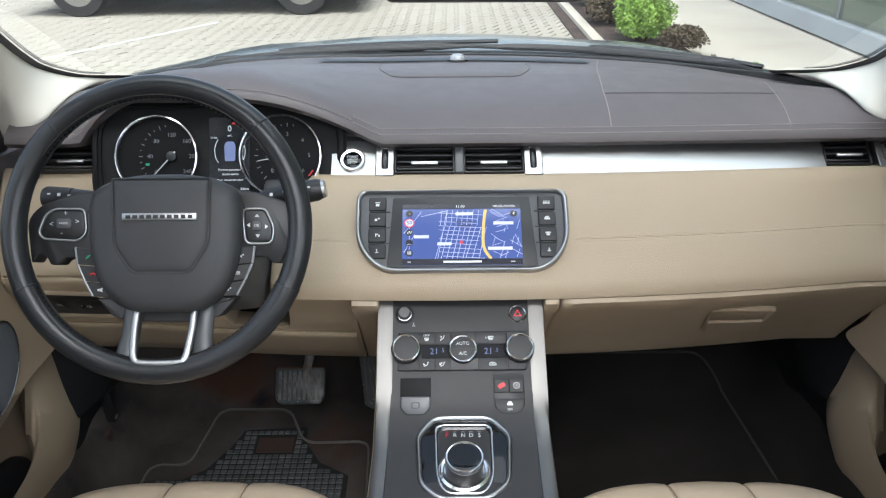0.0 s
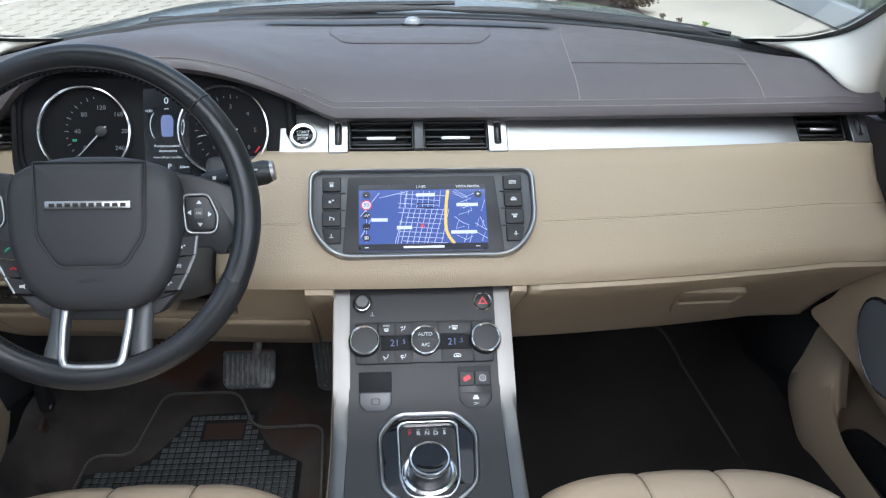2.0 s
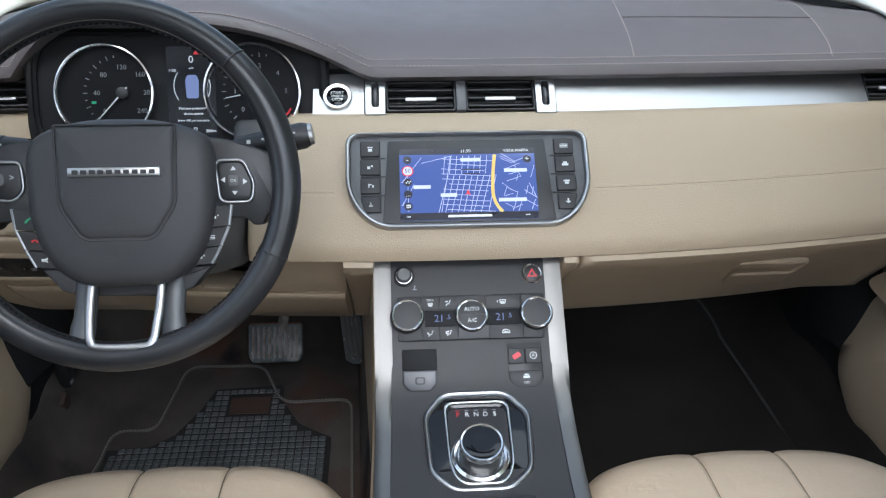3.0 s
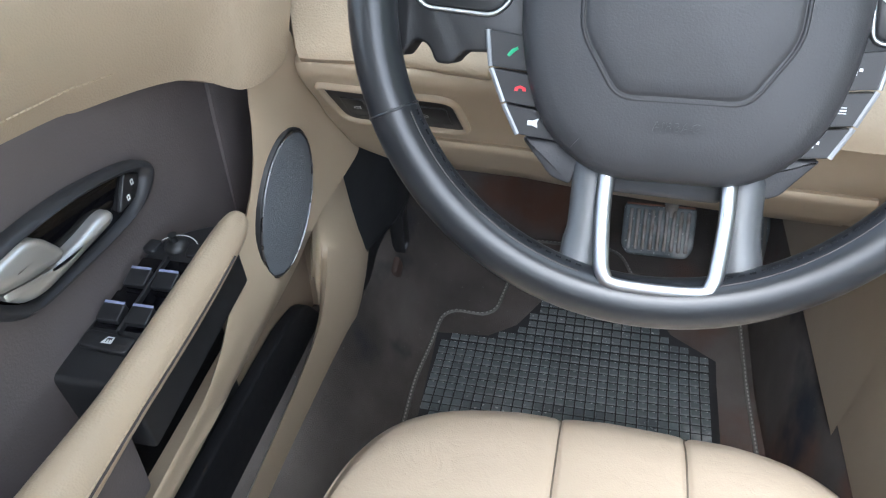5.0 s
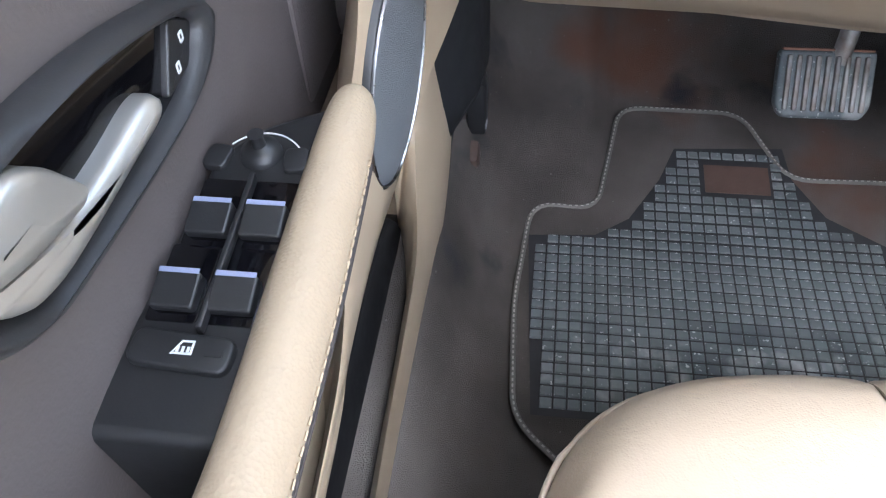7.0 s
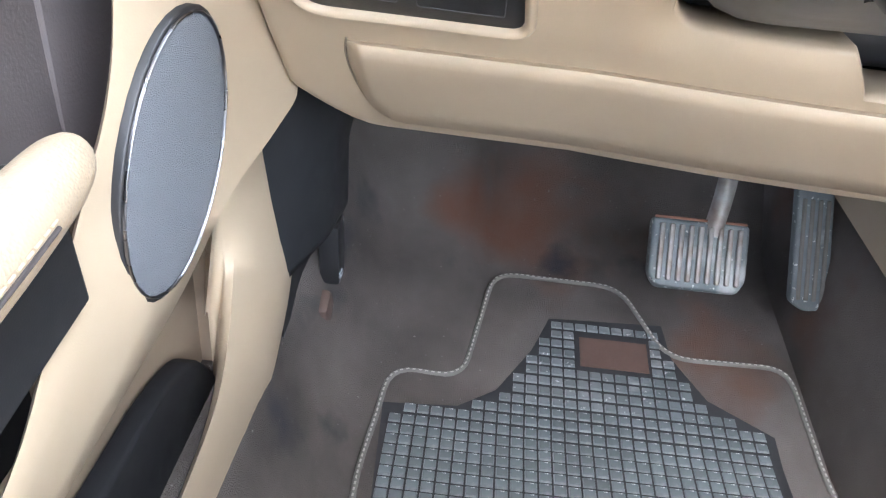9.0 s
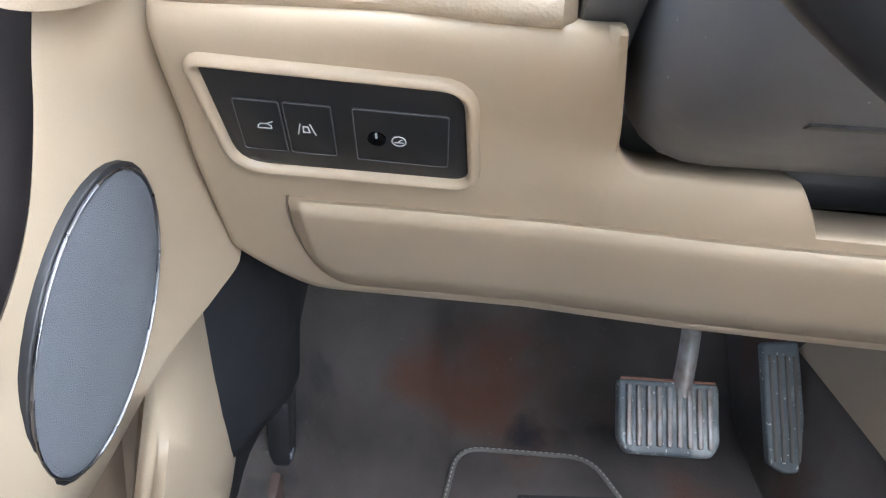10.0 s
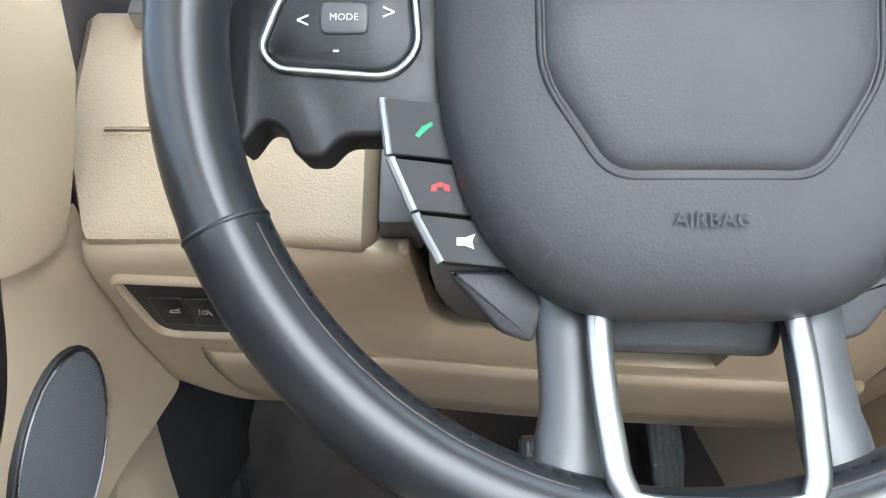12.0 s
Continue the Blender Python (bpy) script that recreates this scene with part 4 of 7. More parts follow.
part("lever", plate(rounded([(-0.012, -0.012), (0.012, -0.012), (0.0205, -0.003), (0.0205, 0.013), (-0.0205, 0.013), (-0.0205, -0.003)], 0.003), -0.002, 0.0060, BM_ @ pose(0, -0.017, 0.0, 8, 0, 0), 0.002), material("grey_metallic_paint", (0.11, 0.11, 0.115), 0.42, metal=0.4), brake_sw, "grey metallic rocker", smooth=40)
part("legend", frame_plate(rect(0.012, 0.009, 0.003), rect(0.008, 0.006, 0.002), 0, 0.0004, BM_ @ pose(0, -0.017, 0.0062, 8, 0, 0), 0.0001), BLACK, brake_sw)
keys = thing("drive_mode_buttons", "black stop-start and stability buttons beside the selector", "button")
part("base", plate(rounded([(-0.026, -0.028), (0.019, -0.028), (0.0255, -0.018), (0.0255, 0.030), (-0.026, 0.030), (-0.026, -0.018)], 0.003), -0.002, 0.0006, KM @ pose(0.063, -0.063, 0.0) @ Matrix.Diagonal((0.83, 0.92, 1, 1)), 0.0003), BLACK, keys, smooth=40)
b1 = part("button", plate(rect(0.0198, 0.0185, 0.0015), 0, 0.0028, KM @ pose(0.0525, -0.0515, 0.0), 0.0008), PANEL, keys, smooth=40)
part("legend", box(0.010, 0.006, 0.0004, KM @ pose(0.0525, -0.0515, 0.0030, 0, 0, 30), 0.0001), MARK_RED, b1, "red legend")
b2 = part("button", plate(rect(0.0198, 0.0185, 0.0015), 0, 0.0028, KM @ pose(0.0730, -0.0515, 0.0), 0.0008), PANEL, keys, smooth=40)
part("legend", frame_plate(ellipse(0.0045, 0.0045, 20), ellipse(0.0036, 0.0036, 20), 0, 0.0004, KM @ pose(0.0730, -0.0515, 0.0028), 0.0001), MARK, b2)
words("a", "A", 0.0055, KM @ pose(0.0730, -0.0515, 0.0031), MARK, b2)
b3 = part("button", plate(rounded([(-0.011, -0.010), (0.011, -0.010), (0.0205, -0.001), (0.0205, 0.010), (-0.0205, 0.010), (-0.0205, -0.001)], 0.003), 0, 0.0028, KM @ pose(0.063, -0.0797, 0.0), 0.0008), PANEL, keys, smooth=40)
glyph("car", KM @ pose(0.063, -0.0765, 0.0031), MARK, b3)
words("off", "OFF", 0.0042, KM @ pose(0.063, -0.0845, 0.0031), MARK, b3)

# ---- gear selector ----
gear = thing("gear_selector", "rotary gear selector with glossy black top in a silver frame", "gear selector")
GM = slope(-0.0015, 0.7945, 0.7585, 73)
OCT = [(-0.034, -0.069), (0.030, -0.069), (0.058, -0.044), (0.0640, 0.034), (0.0385, 0.0655), (-0.0405, 0.0655), (-0.0640, 0.034), (-0.060, -0.044)]
oct_o = rounded(OCT, 0.012, 4)
oct_i = rounded([(x * 0.90, y * 0.90) for x, y in OCT], 0.011, 4)
part("frame", frame_plate(oct_o, oct_i, -0.012, 0.0095, GM, 0.003), SATIN, gear, "satin silver eight-sided frame", smooth=50)
part("tray", plate(oct_i, -0.014, 0.0050, GM, 0.0005), PIANO, gear, "glossy black surround", smooth=50)
iw = [(-0.026, -0.060), (0.026, -0.060), (0.037, -0.036), (0.0385, 0.050), (-0.0385, 0.050), (-0.037, -0.036)]
part("inner_frame", frame_plate(rounded(iw, [0.02, 0.02, 0.02, 0.012, 0.012, 0.02], 5), rounded([(x * 0.93, y * 0.945) for x, y in iw], [0.02, 0.02, 0.02, 0.012, 0.012, 0.02], 5), 0.002, 0.0090, GM, 0.001), CHROME, gear, smooth=50)
part("plate", plate(rounded([(x * 0.90, y * 0.80) for x, y in iw], [0.02, 0.02, 0.02, 0.010, 0.010, 0.02], 5), 0.002, 0.0075, GM, 0.0006), PANEL, gear, smooth=50)
for i, c in enumerate("PRNDS"):
    words("position", c, 0.0085, GM @ pose(-0.0225 + 0.0108 * i, 0.0312, 0.0079), MARK_RED if c == "P" else MARK, gear)
    part("position", box(0.0045, 0.0007, 0.0004, GM @ pose(-0.0225 + 0.0108 * i, 0.0372, 0.0077)), MARK_RED if c == "P" else MARK_GREY, gear)
KN = GM @ pose(-0.001, -0.0235, 0.0045)
part("collar", lathe([(0.0235, 0.0), (0.0325, 0.0), (0.0325, 0.003), (0.0295, 0.0055), (0.0268, 0.005), (0.0260, 0.003), (0.0235, 0.003)], 56, KN), CHROME, gear, "chrome collar", smooth=40)
part("barrel", lathe([(0.0, 0.0), (0.0238, 0.0), (0.0238, 0.026), (0.0, 0.026)], 56, KN), BLACK, gear, smooth=40)
part("rim", lathe([(0.0208, 0.024), (0.0246, 0.024), (0.0246, 0.0285), (0.0232, 0.0305), (0.0215, 0.0300), (0.0208, 0.028)], 56, KN), CHROME, gear, "chrome rim", smooth=40)
part("top", lathe([(0.0, 0.026), (0.0213, 0.026), (0.0213, 0.0295), (0.0165, 0.0304), (0.009, 0.0301), (0.0, 0.0300)], 56, KN), PIANO, gear, "glossy black cap", smooth=60)
tray = thing("console_button_row", "row of dark buttons behind the gear selector", "button")
TM = slope(-0.0045, 0.7075, 0.7445, 83)
part("strip", plate(rect(0.112, 0.021, 0.003), -0.004, 0.0012, TM, 0.0006), BLACK, tray, smooth=40)
for x, w in ((-0.0455, 0.019), (0.0450, 0.0195)):
    b = part("button", plate(rect(w, 0.0175, 0.0015), 0, 0.0026, TM @ pose(x, 0, 0.0005), 0.0008), PANEL, tray, smooth=40)
    part("legend", plate([(-0.002, -0.0022), (0.0026, 0), (-0.002, 0.0022)], 0, 0.0003, TM @ pose(x, 0, 0.0031, 0, 0, 0 if x > 0 else 180)), MARK_GREY, b)
for x, kind in ((-0.029, "home"), (-0.013, "radio"), (0.0135, "set"), (0.0275, "car")):
    b = part("button", plate(rect(0.0128, 0.0165, 0.001), 0, 0.0018, TM @ pose(x, 0, 0.0005), 0.0006), BLACK, tray, smooth=40)
    glyph(kind, TM @ pose(x, 0, 0.0024), MARK_GREY, b, 0.8)
holder = thing("console_tray", "shallow black tray behind the console buttons", "tray")
part("tray", plate(rect(0.150, 0.150, 0.02), -0.006, 0.0014, slope(-0.005, 0.612, 0.7335, 84), 0.0012), PIANO, holder, smooth=50)
part("tray_edge", frame_plate(rect(0.158, 0.158, 0.024), rect(0.150, 0.150, 0.02), -0.004, 0.0030, slope(-0.005, 0.612, 0.7335, 84), 0.001), PANEL, holder, smooth=50)

# ---- steering wheel ----
COVER = material("grained_airbag_plastic", (0.042, 0.042, 0.044), 0.50, dark=(0.036, 0.035, 0.037), blotch=9, amount=0.5, grain=0.35, size=800, depth=0.0004, specular=0.38)
THREAD_BLACK = material("black_thread", (0.010, 0.010, 0.011), 0.9, specular=0.1)
KEY_EDGE = material("satin_key_edge", (0.30, 0.31, 0.32), 0.45, metal=0.6)
wheel = thing("steering_wheel", "black leather steering wheel with metal lower spoke and button pods", "steering wheel")
# rim plane, and the hub's own plane a little above it
WM = slope(-0.3755, 0.8449, 1.0603, 22.4)
WH = WM @ pose(0.004, 0.002, 0.016)


RIM = 0.1743
N = 160
rows = []
for i in range(N + 1):
    a = 2 * math.pi * i / N
    lower = 204.5 < math.degrees(a) < 335.5
    ro = 0.0155 if lower else 0.0148
    rows.append([WM @ Vector(((RIM + ro * math.cos(b)) * math.cos(a), (RIM + ro * math.cos(b)) * math.sin(a), (ro + 0.0003) * math.sin(b))) for b in steps(0, 2 * math.pi, 18)[:-1]])
bm = loft(rows, ring=True)
bmesh.ops.remove_doubles(bm, verts=bm.verts, dist=1e-6)
part("rim", bm, BLACK_LEATHER, wheel, "worn black leather rim", smooth=180)
for a in (44.5, 135, 204.5, -24.5):
    r = radians(a)
    part("rim_joint", tube([WM @ Vector(((RIM + 0.0150 * math.cos(b)) * math.cos(r), (RIM + 0.0150 * math.cos(b)) * math.sin(r), 0.0153 * math.sin(b))) for b in steps(0, 2 * math.pi, 20)[:-1]], 0.0011, 6, closed=True), BLACK_LEATHER, wheel, smooth=180)
for a0, a1, n in ((206, 256, 60), (284, 334, 60), (33, 147, 120)):
    stitches("stitching", [WM @ Vector(((RIM - 0.0147) * math.cos(a), (RIM - 0.0147) * math.sin(a), 0.0048)) for a in steps(radians(a0), radians(a1), n)], THREAD_BLACK, wheel, 0.0035, 0.003, 0.0009)
    part("seam", tube([WM @ Vector(((RIM - 0.0122) * math.cos(a), (RIM - 0.0122) * math.sin(a), 0.0094)) for a in steps(radians(a0), radians(a1), n)], 0.0006, 6), SEAM, wheel, smooth=180)
# airbag cover
HUB = [(-0.0885, 0.046), (-0.066, 0.0580), (-0.030, 0.0650), (0.030, 0.0650), (0.066, 0.0580), (0.0885, 0.046), (0.0945, 0.026), (0.0930, -0.032), (0.0785, -0.078), (0.045, -0.1055), (-0.045, -0.1055), (-0.0785, -0.078), (-0.0930, -0.032), (-0.0945, 0.026)]
hub = rounded(HUB, 0.03, 4)
HM_ = WH @ pose(0.003, 0.0, -0.034)
cover = part("airbag_cover", plate(hub, -0.012, 0.022, HM_, 0.014, dome=0.006), COVER, wheel, "charcoal grained airbag cover", smooth=60)
shield = rounded([(-0.0585, 0.057), (-0.0570, -0.022), (-0.035, -0.0565), (0.035, -0.0565), (0.0570, -0.022), (0.0585, 0.057)], [0.003, 0.010, 0.010, 0.010, 0.010, 0.003], 5)
part("cover_groove", tube([HM_ @ Vector((x * 1.015, y * 1.015, 0.0245)) for x, y in shield], 0.0014, 6, closed=True), PANEL, cover, smooth=180)
part("cover_panel", plate(shield, 0.014, 0.0272, HM_, 0.0045, dome=0.0030), COVER, cover, smooth=50)
part("badge", plate(rect(0.090, 0.0090, 0.001), 0.028, 0.0318, HM_ @ pose(0.000, 0.0110, 0), 0.0008), SATIN, cover, "satin metal name bar", smooth=40)
for k in range(10):
    part("badge_bar", box(0.0058, 0.0042, 0.0005, HM_ @ pose(-0.0375 + 0.0083 * k, 0.0110, 0.0320)), PANEL, cover)
words("airbag", "AIRBAG", 0.0075, HM_ @ pose(-0.001, -0.0715, 0.0262, 4, 0, 0), COVER, cover, 0.0003)
# side spokes with button pods
for s in (-1, 1):
    sp = rounded([(0.070, -0.037), (0.1245, -0.0375), (0.1285, -0.0405), (0.1325, -0.0455), (0.1430, -0.0455), (0.1470, -0.0350), (0.1560, -0.0310), (0.166, -0.046), (0.172, 0.010), (0.158, 0.028), (0.108, 0.045), (0.070, 0.048)], [0.01, 0.004, 0.004, 0.004, 0.004, 0.005, 0.006, 0.01, 0.01, 0.014, 0.02, 0.01], 4)
    poly = [(s * x, y) for x, y in sp]
    spoke = part("side_spoke", plate(poly if s > 0 else poly[::-1], -0.060, -0.034, WH, 0.002), BLACK, wheel, "glossy black spoke", smooth=60)
    pod_pts = [(0.108, -0.0145), (0.150, -0.0115), (0.155, -0.005), (0.1475, 0.0150), (0.137, 0.0225), (0.101, 0.0222), (0.0985, -0.005)] if s < 0 else [(0.1010, -0.0195), (0.131, -0.0195), (0.1335, -0.002), (0.1235, 0.0210), (0.097, 0.0205)]
    pod = [(s * x, y) for x, y in rounded(pod_pts, 0.006, 4)]
    pod = pod if s > 0 else pod[::-1]
    part("pod_ring", frame_plate(inset(pod, -0.003), pod, -0.038, -0.0310, WH, 0.001), SATIN, spoke, "silver pod ring", smooth=50)
    part("button_pad", plate(pod, -0.040, -0.0320, WH, 0.002), BLACK, spoke, smooth=50)
    cx, cy = (-0.125, 0.006) if s < 0 else (0.114, 0.001)
    part("middle_button", plate(rect(0.018 if s < 0 else 0.011, 0.012, 0.003, cx, cy), -0.034, -0.0303, WH, 0.001), CHARCOAL, spoke, smooth=50)
    if s < 0:
        words("mode", "MODE", 0.0038, WH @ pose(cx, cy, -0.0301), MARK, spoke)
        for b, dx, dy in (("+", 0.002, 0.0125), ("-", -0.003, -0.0115), ("<", -0.0155, -0.001), (">", 0.0165, 0.002)):
            words("symbol", b, 0.009, WH @ pose(cx + dx, cy + dy, -0.0316), MARK, spoke)
    else:
        words("ok", "OK", 0.0045, WH @ pose(cx, cy, -0.0301), MARK, spoke)
        for a, dx, dy in ((0, 0, 0.0125), (180, 0.001, -0.0125), (90, -0.0105, 0.001), (-90, 0.0115, -0.001)):
            part("symbol", plate([(-0.003, -0.0018), (0.003, -0.0018), (0, 0.0025)], 0, 0.0004, WH @ pose(cx + dx, cy + dy, -0.0318, 0, 0, a)), MARK, spoke)
    # three keys below each pod
    for k in range(3):
        a0 = [(0.1108, -0.0232), (0.1075, -0.0455), (0.0985, -0.0662), (0.0885, -0.0850)]
        (xa, ya), (xb, yb) = a0[k], a0[k + 1]
        wid = 0.026
        q = [(xa, ya - 0.0006), (xb + 0.0004, yb + 0.0006), (xb - wid, yb - 0.002), (xa - wid, ya - 0.0035)]
        q = [(s * x, y) for x, y in q]
        q = q if s < 0 else q[::-1]
        key = part("key", plate(rounded(q, 0.0015, 3), -0.046, -0.0315, WH, 0.0006), PANEL, wheel)
        mx, my = sum(p[0] for p in q) / 4 - s * 0.001, sum(p[1] for p in q) / 4
        m_ = (MARK_GREEN, MARK_RED, MARK)[k] if s < 0 else MARK
        if s < 0:
            kp = [(-0.0045, -0.003), (-0.001, 0.0015), (0.004, 0.004), (0.0048, 0.002), (0.001, -0.001), (-0.0025, -0.0045)] if k == 0 else [(-0.005, -0.002), (-0.0045, 0.001), (0, 0.0028), (0.0045, 0.001), (0.005, -0.002), (0.002, -0.002), (0.0015, 0.0002), (-0.0015, 0.0002), (-0.002, -0.002)] if k == 1 else [(-0.005, -0.002), (-0.001, -0.002), (0.004, -0.004), (0.003, 0.0), (0.0045, 0.004), (-0.001, 0.002), (-0.005, 0.002)]
            part("legend", plate([(x * 0.72, y * 0.72) for x, y in kp], 0, 0.0004, WH @ pose(mx, my, -0.0315)), m_, key)
        else:
            glyph("set" if k != 1 else "radio", WH @ pose(mx, my, -0.0312), m_, key, 0.8)
        part("key_edge", tube([WH @ Vector((*q[0 if s < 0 else 3], -0.0328)), WH @ Vector((*q[1 if s < 0 else 2], -0.0328))], 0.0019, 8), KEY_EDGE, key)
# lower double spoke in metal
for s in (-1, 1):
    arm = [WH @ Vector(p) for p in smooth_line([(0.003 + s * 0.0455, -0.085, -0.046), (0.003 + s * 0.0450, -0.110, -0.040), (0.003 + s * 0.0450, -0.138, -0.030), (0.003 + s * 0.048, -0.168, -0.020)], 4)]
    part("lower_spoke", tube(arm, [0.0125] * 4 + [0.0118] * 5 + [0.013] * 3 + [0.017], 12, flat=0.55, up=(0, -1, 0.3)), material("dark_grey_metal_paint", (0.075, 0.079, 0.083), 0.42, metal=0.25, blotch=20) if s < 0 else bpy.data.materials["dark_grey_metal_paint"], wheel, "grey painted lower spoke", smooth=60)
U = [(-0.0325, -0.094, -0.032), (-0.0330, -0.120, -0.022), (-0.0315, -0.145, -0.012), (-0.0290, -0.1590, -0.0070), (-0.020, -0.1650, -0.0055), (0.024, -0.1650, -0.0055), (0.0330, -0.1590, -0.0070), (0.0355, -0.145, -0.012), (0.0375, -0.120, -0.022), (0.0370, -0.094, -0.032)]
part("metal_trim", tube([WH @ Vector(p) for p in smooth_line(U, 5)], 0.0047, 10, flat=0.62, up=(0, -0.95, 0.3)), SATIN, wheel, "bright U-shaped spoke trim", smooth=60)
part("hub_back", plate(rounded([(x * 0.98, y * 0.98) for x, y in HUB], 0.03, 4), -0.09, -0.048, WH, 0.004), BLACK, wheel, smooth=50)

part("lower_bridge", plate(rounded([(-0.040, -0.098), (-0.037, -0.117), (0.037, -0.119), (0.042, -0.098)], 0.006, 4), -0.060, -0.043, WH, 0.004), COVER, wheel, smooth=50)
for s in (-1, 1):
    wedge = [(s * x, y) for x, y in ((0.0870, -0.0870), (0.0580, -0.0870), (0.0500, -0.1000), (0.0550, -0.1140), (0.0670, -0.1100))]
    part("key_base", plate(rounded(wedge if s > 0 else wedge[::-1], 0.003, 3), -0.066, -0.0385, WH, 0.002), COVER, wheel, smooth=50)

column = thing("steering_column", "black steering column shroud", "steering column")
SHAFT = slope(-0.3738, 0.8405, 1.0673, 21)
STALK = slope(-0.3738, 0.8405, 1.0673, 29)
SHROUD = material("dusty_charcoal_shroud", (0.085, 0.086, 0.090), 0.42, dark=(0.115, 0.115, 0.118), blotch=7, amount=0.8, grain=0.25, size=900, depth=0.0003, speck=(0.74, 260, (0.55, 0.55, 0.54)))
rows = []
for d, w, zt, zb in ((-0.055, 0.060, 0.05, -0.070), (-0.08, 0.075, 0.052, -0.088), (-0.12, 0.088, 0.050, -0.105), (-0.19, 0.098, 0.045, -0.118), (-0.27, 0.10, 0.04, -0.120), (-0.30, 0.10, 0.04, -0.118)):
    sec = rounded([(-w, zb), (w, zb), (w * 0.95, zt), (-w * 0.95, zt)], [0.05, 0.05, 0.025, 0.025], 6)
    rows.append([SHAFT @ Vector((x, y, d)) for x, y in sec])
part("shroud", loft(rows, ring=True, caps=True), SHROUD, column, smooth=50)
part("label_bars", box(0.030, 0.0012, 0.006, SHAFT @ pose(-0.035, -0.1182, -0.19, 0, 0, 0)), BLACK, column)
part("gaiter", box(0.236, 0.10, 0.22, pose(-0.374, 1.17, 0.925), 0.02), BLACK, column, smooth=50)
part("side_cheek", box(0.027, 0.05, 0.108, pose(-0.4890, 1.0788, 0.9627, -38, 0, 0), 0.003), SHROUD, column, smooth=40)
part("side_cheek", box(0.095, 0.05, 0.16, pose(-0.252, 1.072, 0.975, -38, 0, 0), 0.010), BLACK, column, smooth=40)
for s, name in ((-1, "lighting_stalk"), (1, "wiper_stalk")):
    st = thing(name, "black column stalk with white printed symbols" if s < 0 else "black wiper stalk with a silver end cap", "stalk")
    a, b = Vector((s * 0.070, 0.040 if s < 0 else 0.032, -0.060)), Vector((s * (0.166 if s < 0 else 0.192), 0.0465 if s < 0 else 0.0545, -0.055))
    d = b - a
    pts = [STALK @ (a + d * t) for t in (0, 0.35, 0.36, 0.62, 0.63, 0.95, 1.0)]
    part("lever", tube(pts, [0.008, 0.010, 0.0125, 0.0135, 0.0145, 0.0145, 0.012], 16), BLACK, st, smooth=40)
    if s > 0:
        part("end_cap", tube([STALK @ (a + d * 1.0), STALK @ (a + d * 1.03)], [0.0125, 0.011], 16), SATIN, st, "silver end cap", smooth=40)
    bars = bmesh.new()
    for k in range(5):
        box(0.004, 0.002 + 0.002 * (k % 2), 0.0004, STALK @ pose(*(a + d * (0.35 + 0.13 * k) + Vector((0, 0.002, 0.0146)))), bm=bars)
    part("symbols", bars, MARK, st)

# ---- switch panel beside the column ----
sw = thing("switch_panel", "black switch panel with tailgate, lane and trip buttons", "switch panel")
XM = pose(-0.613, 1.0715, 0.861) @ pose(0, 0, 0, 0, 0, -3.5) @ slope(0, 0, 0, -38.5) @ pose(0, 0, 0.0040)
swp = rounded([(-0.060, -0.036), (0.065, -0.037), (0.062, 0.031), (-0.065, 0.036)], [0.016, 0.009, 0.012, 0.004], 5)
part("surround", frame_plate(inset(swp, -0.0065), swp, -0.010, 0.0028, XM, 0.0026), BEIGE_HARD, sw, smooth=60)
part("face", plate(swp, -0.006, -0.0015, XM, 0.001), BLACK, sw, smooth=50)


def outline_icon(name, strokes, m, mat, parent, width=0.0006):
    """A printed symbol made of thin straight strokes."""
    bm = bmesh.new()
    for line in strokes:
        for (xa, ya), (xb, yb) in zip(line, line[1:]):
            box(math.hypot(xb - xa, yb - ya) + width, width, 0.0002, m @ pose((xa + xb) / 2, (ya + yb) / 2, 0, 0, 0, math.degrees(math.atan2(yb - ya, xb - xa))), bm=bm)
    return part(name, bm, mat, parent)


TAIL = [[(-0.004, -0.001), (0.003, -0.001), (0.003, 0.001), (0.001, 0.0024), (-0.002, 0.0024), (-0.0035, 0.001), (-0.004, -0.001)], [(0.001, 0.0024), (0.0042, 0.0042)]]
LANE = [[(-0.0045, -0.0035), (-0.0025, 0.004)], [(0.0045, -0.0035), (0.0025, 0.004)], [(-0.0016, -0.002), (0.0016, -0.002), (0.0012, 0.0022), (-0.0012, 0.0022), (-0.0016, -0.002)]]
TRIP = [[(0.0036 * math.cos(a), 0.0036 * math.sin(a)) for a in steps(0, 2 * math.pi, 12)], [(0, 0), (0.0016, 0.0014)], [(-0.002, -0.001), (0.002, -0.001)]]
for x, y, w, h in ((-0.0415, -0.004, 0.0235, 0.038), (-0.0160, -0.0045, 0.0245, 0.038), (0.0305, -0.006, 0.0480, 0.039)):
    b = part("button", plate(rect(w, h, 0.002), 0, 0.0012, XM @ pose(x, y, -0.0018, 0, 0, -1.5), 0.0005), BLACK, sw, smooth=40)
    part("button_edge", frame_plate(rect(w, h, 0.002), rect(w - 0.0012, h - 0.0012, 0.0016), 0.0, 0.0003, XM @ pose(x, y, -0.0006, 0, 0, -1.5), 0.0001), CHARCOAL, b)
    if w < 0.03:
        outline_icon("legend", TAIL if x < -0.03 else LANE, XM @ pose(-0.039 if x < -0.03 else -0.018, -0.004, -0.0003), MARK, b)
    else:
        outline_icon("legend", TRIP, XM @ pose(0.0292, -0.0075, -0.0003), MARK, b)
part("dimmer", lathe([(0.0, 0), (0.0048, 0), (0.0048, 0.0012), (0.0, 0.0004)], 20, XM @ pose(0.0180, -0.0065, -0.0008)), PIANO, sw, smooth=40)
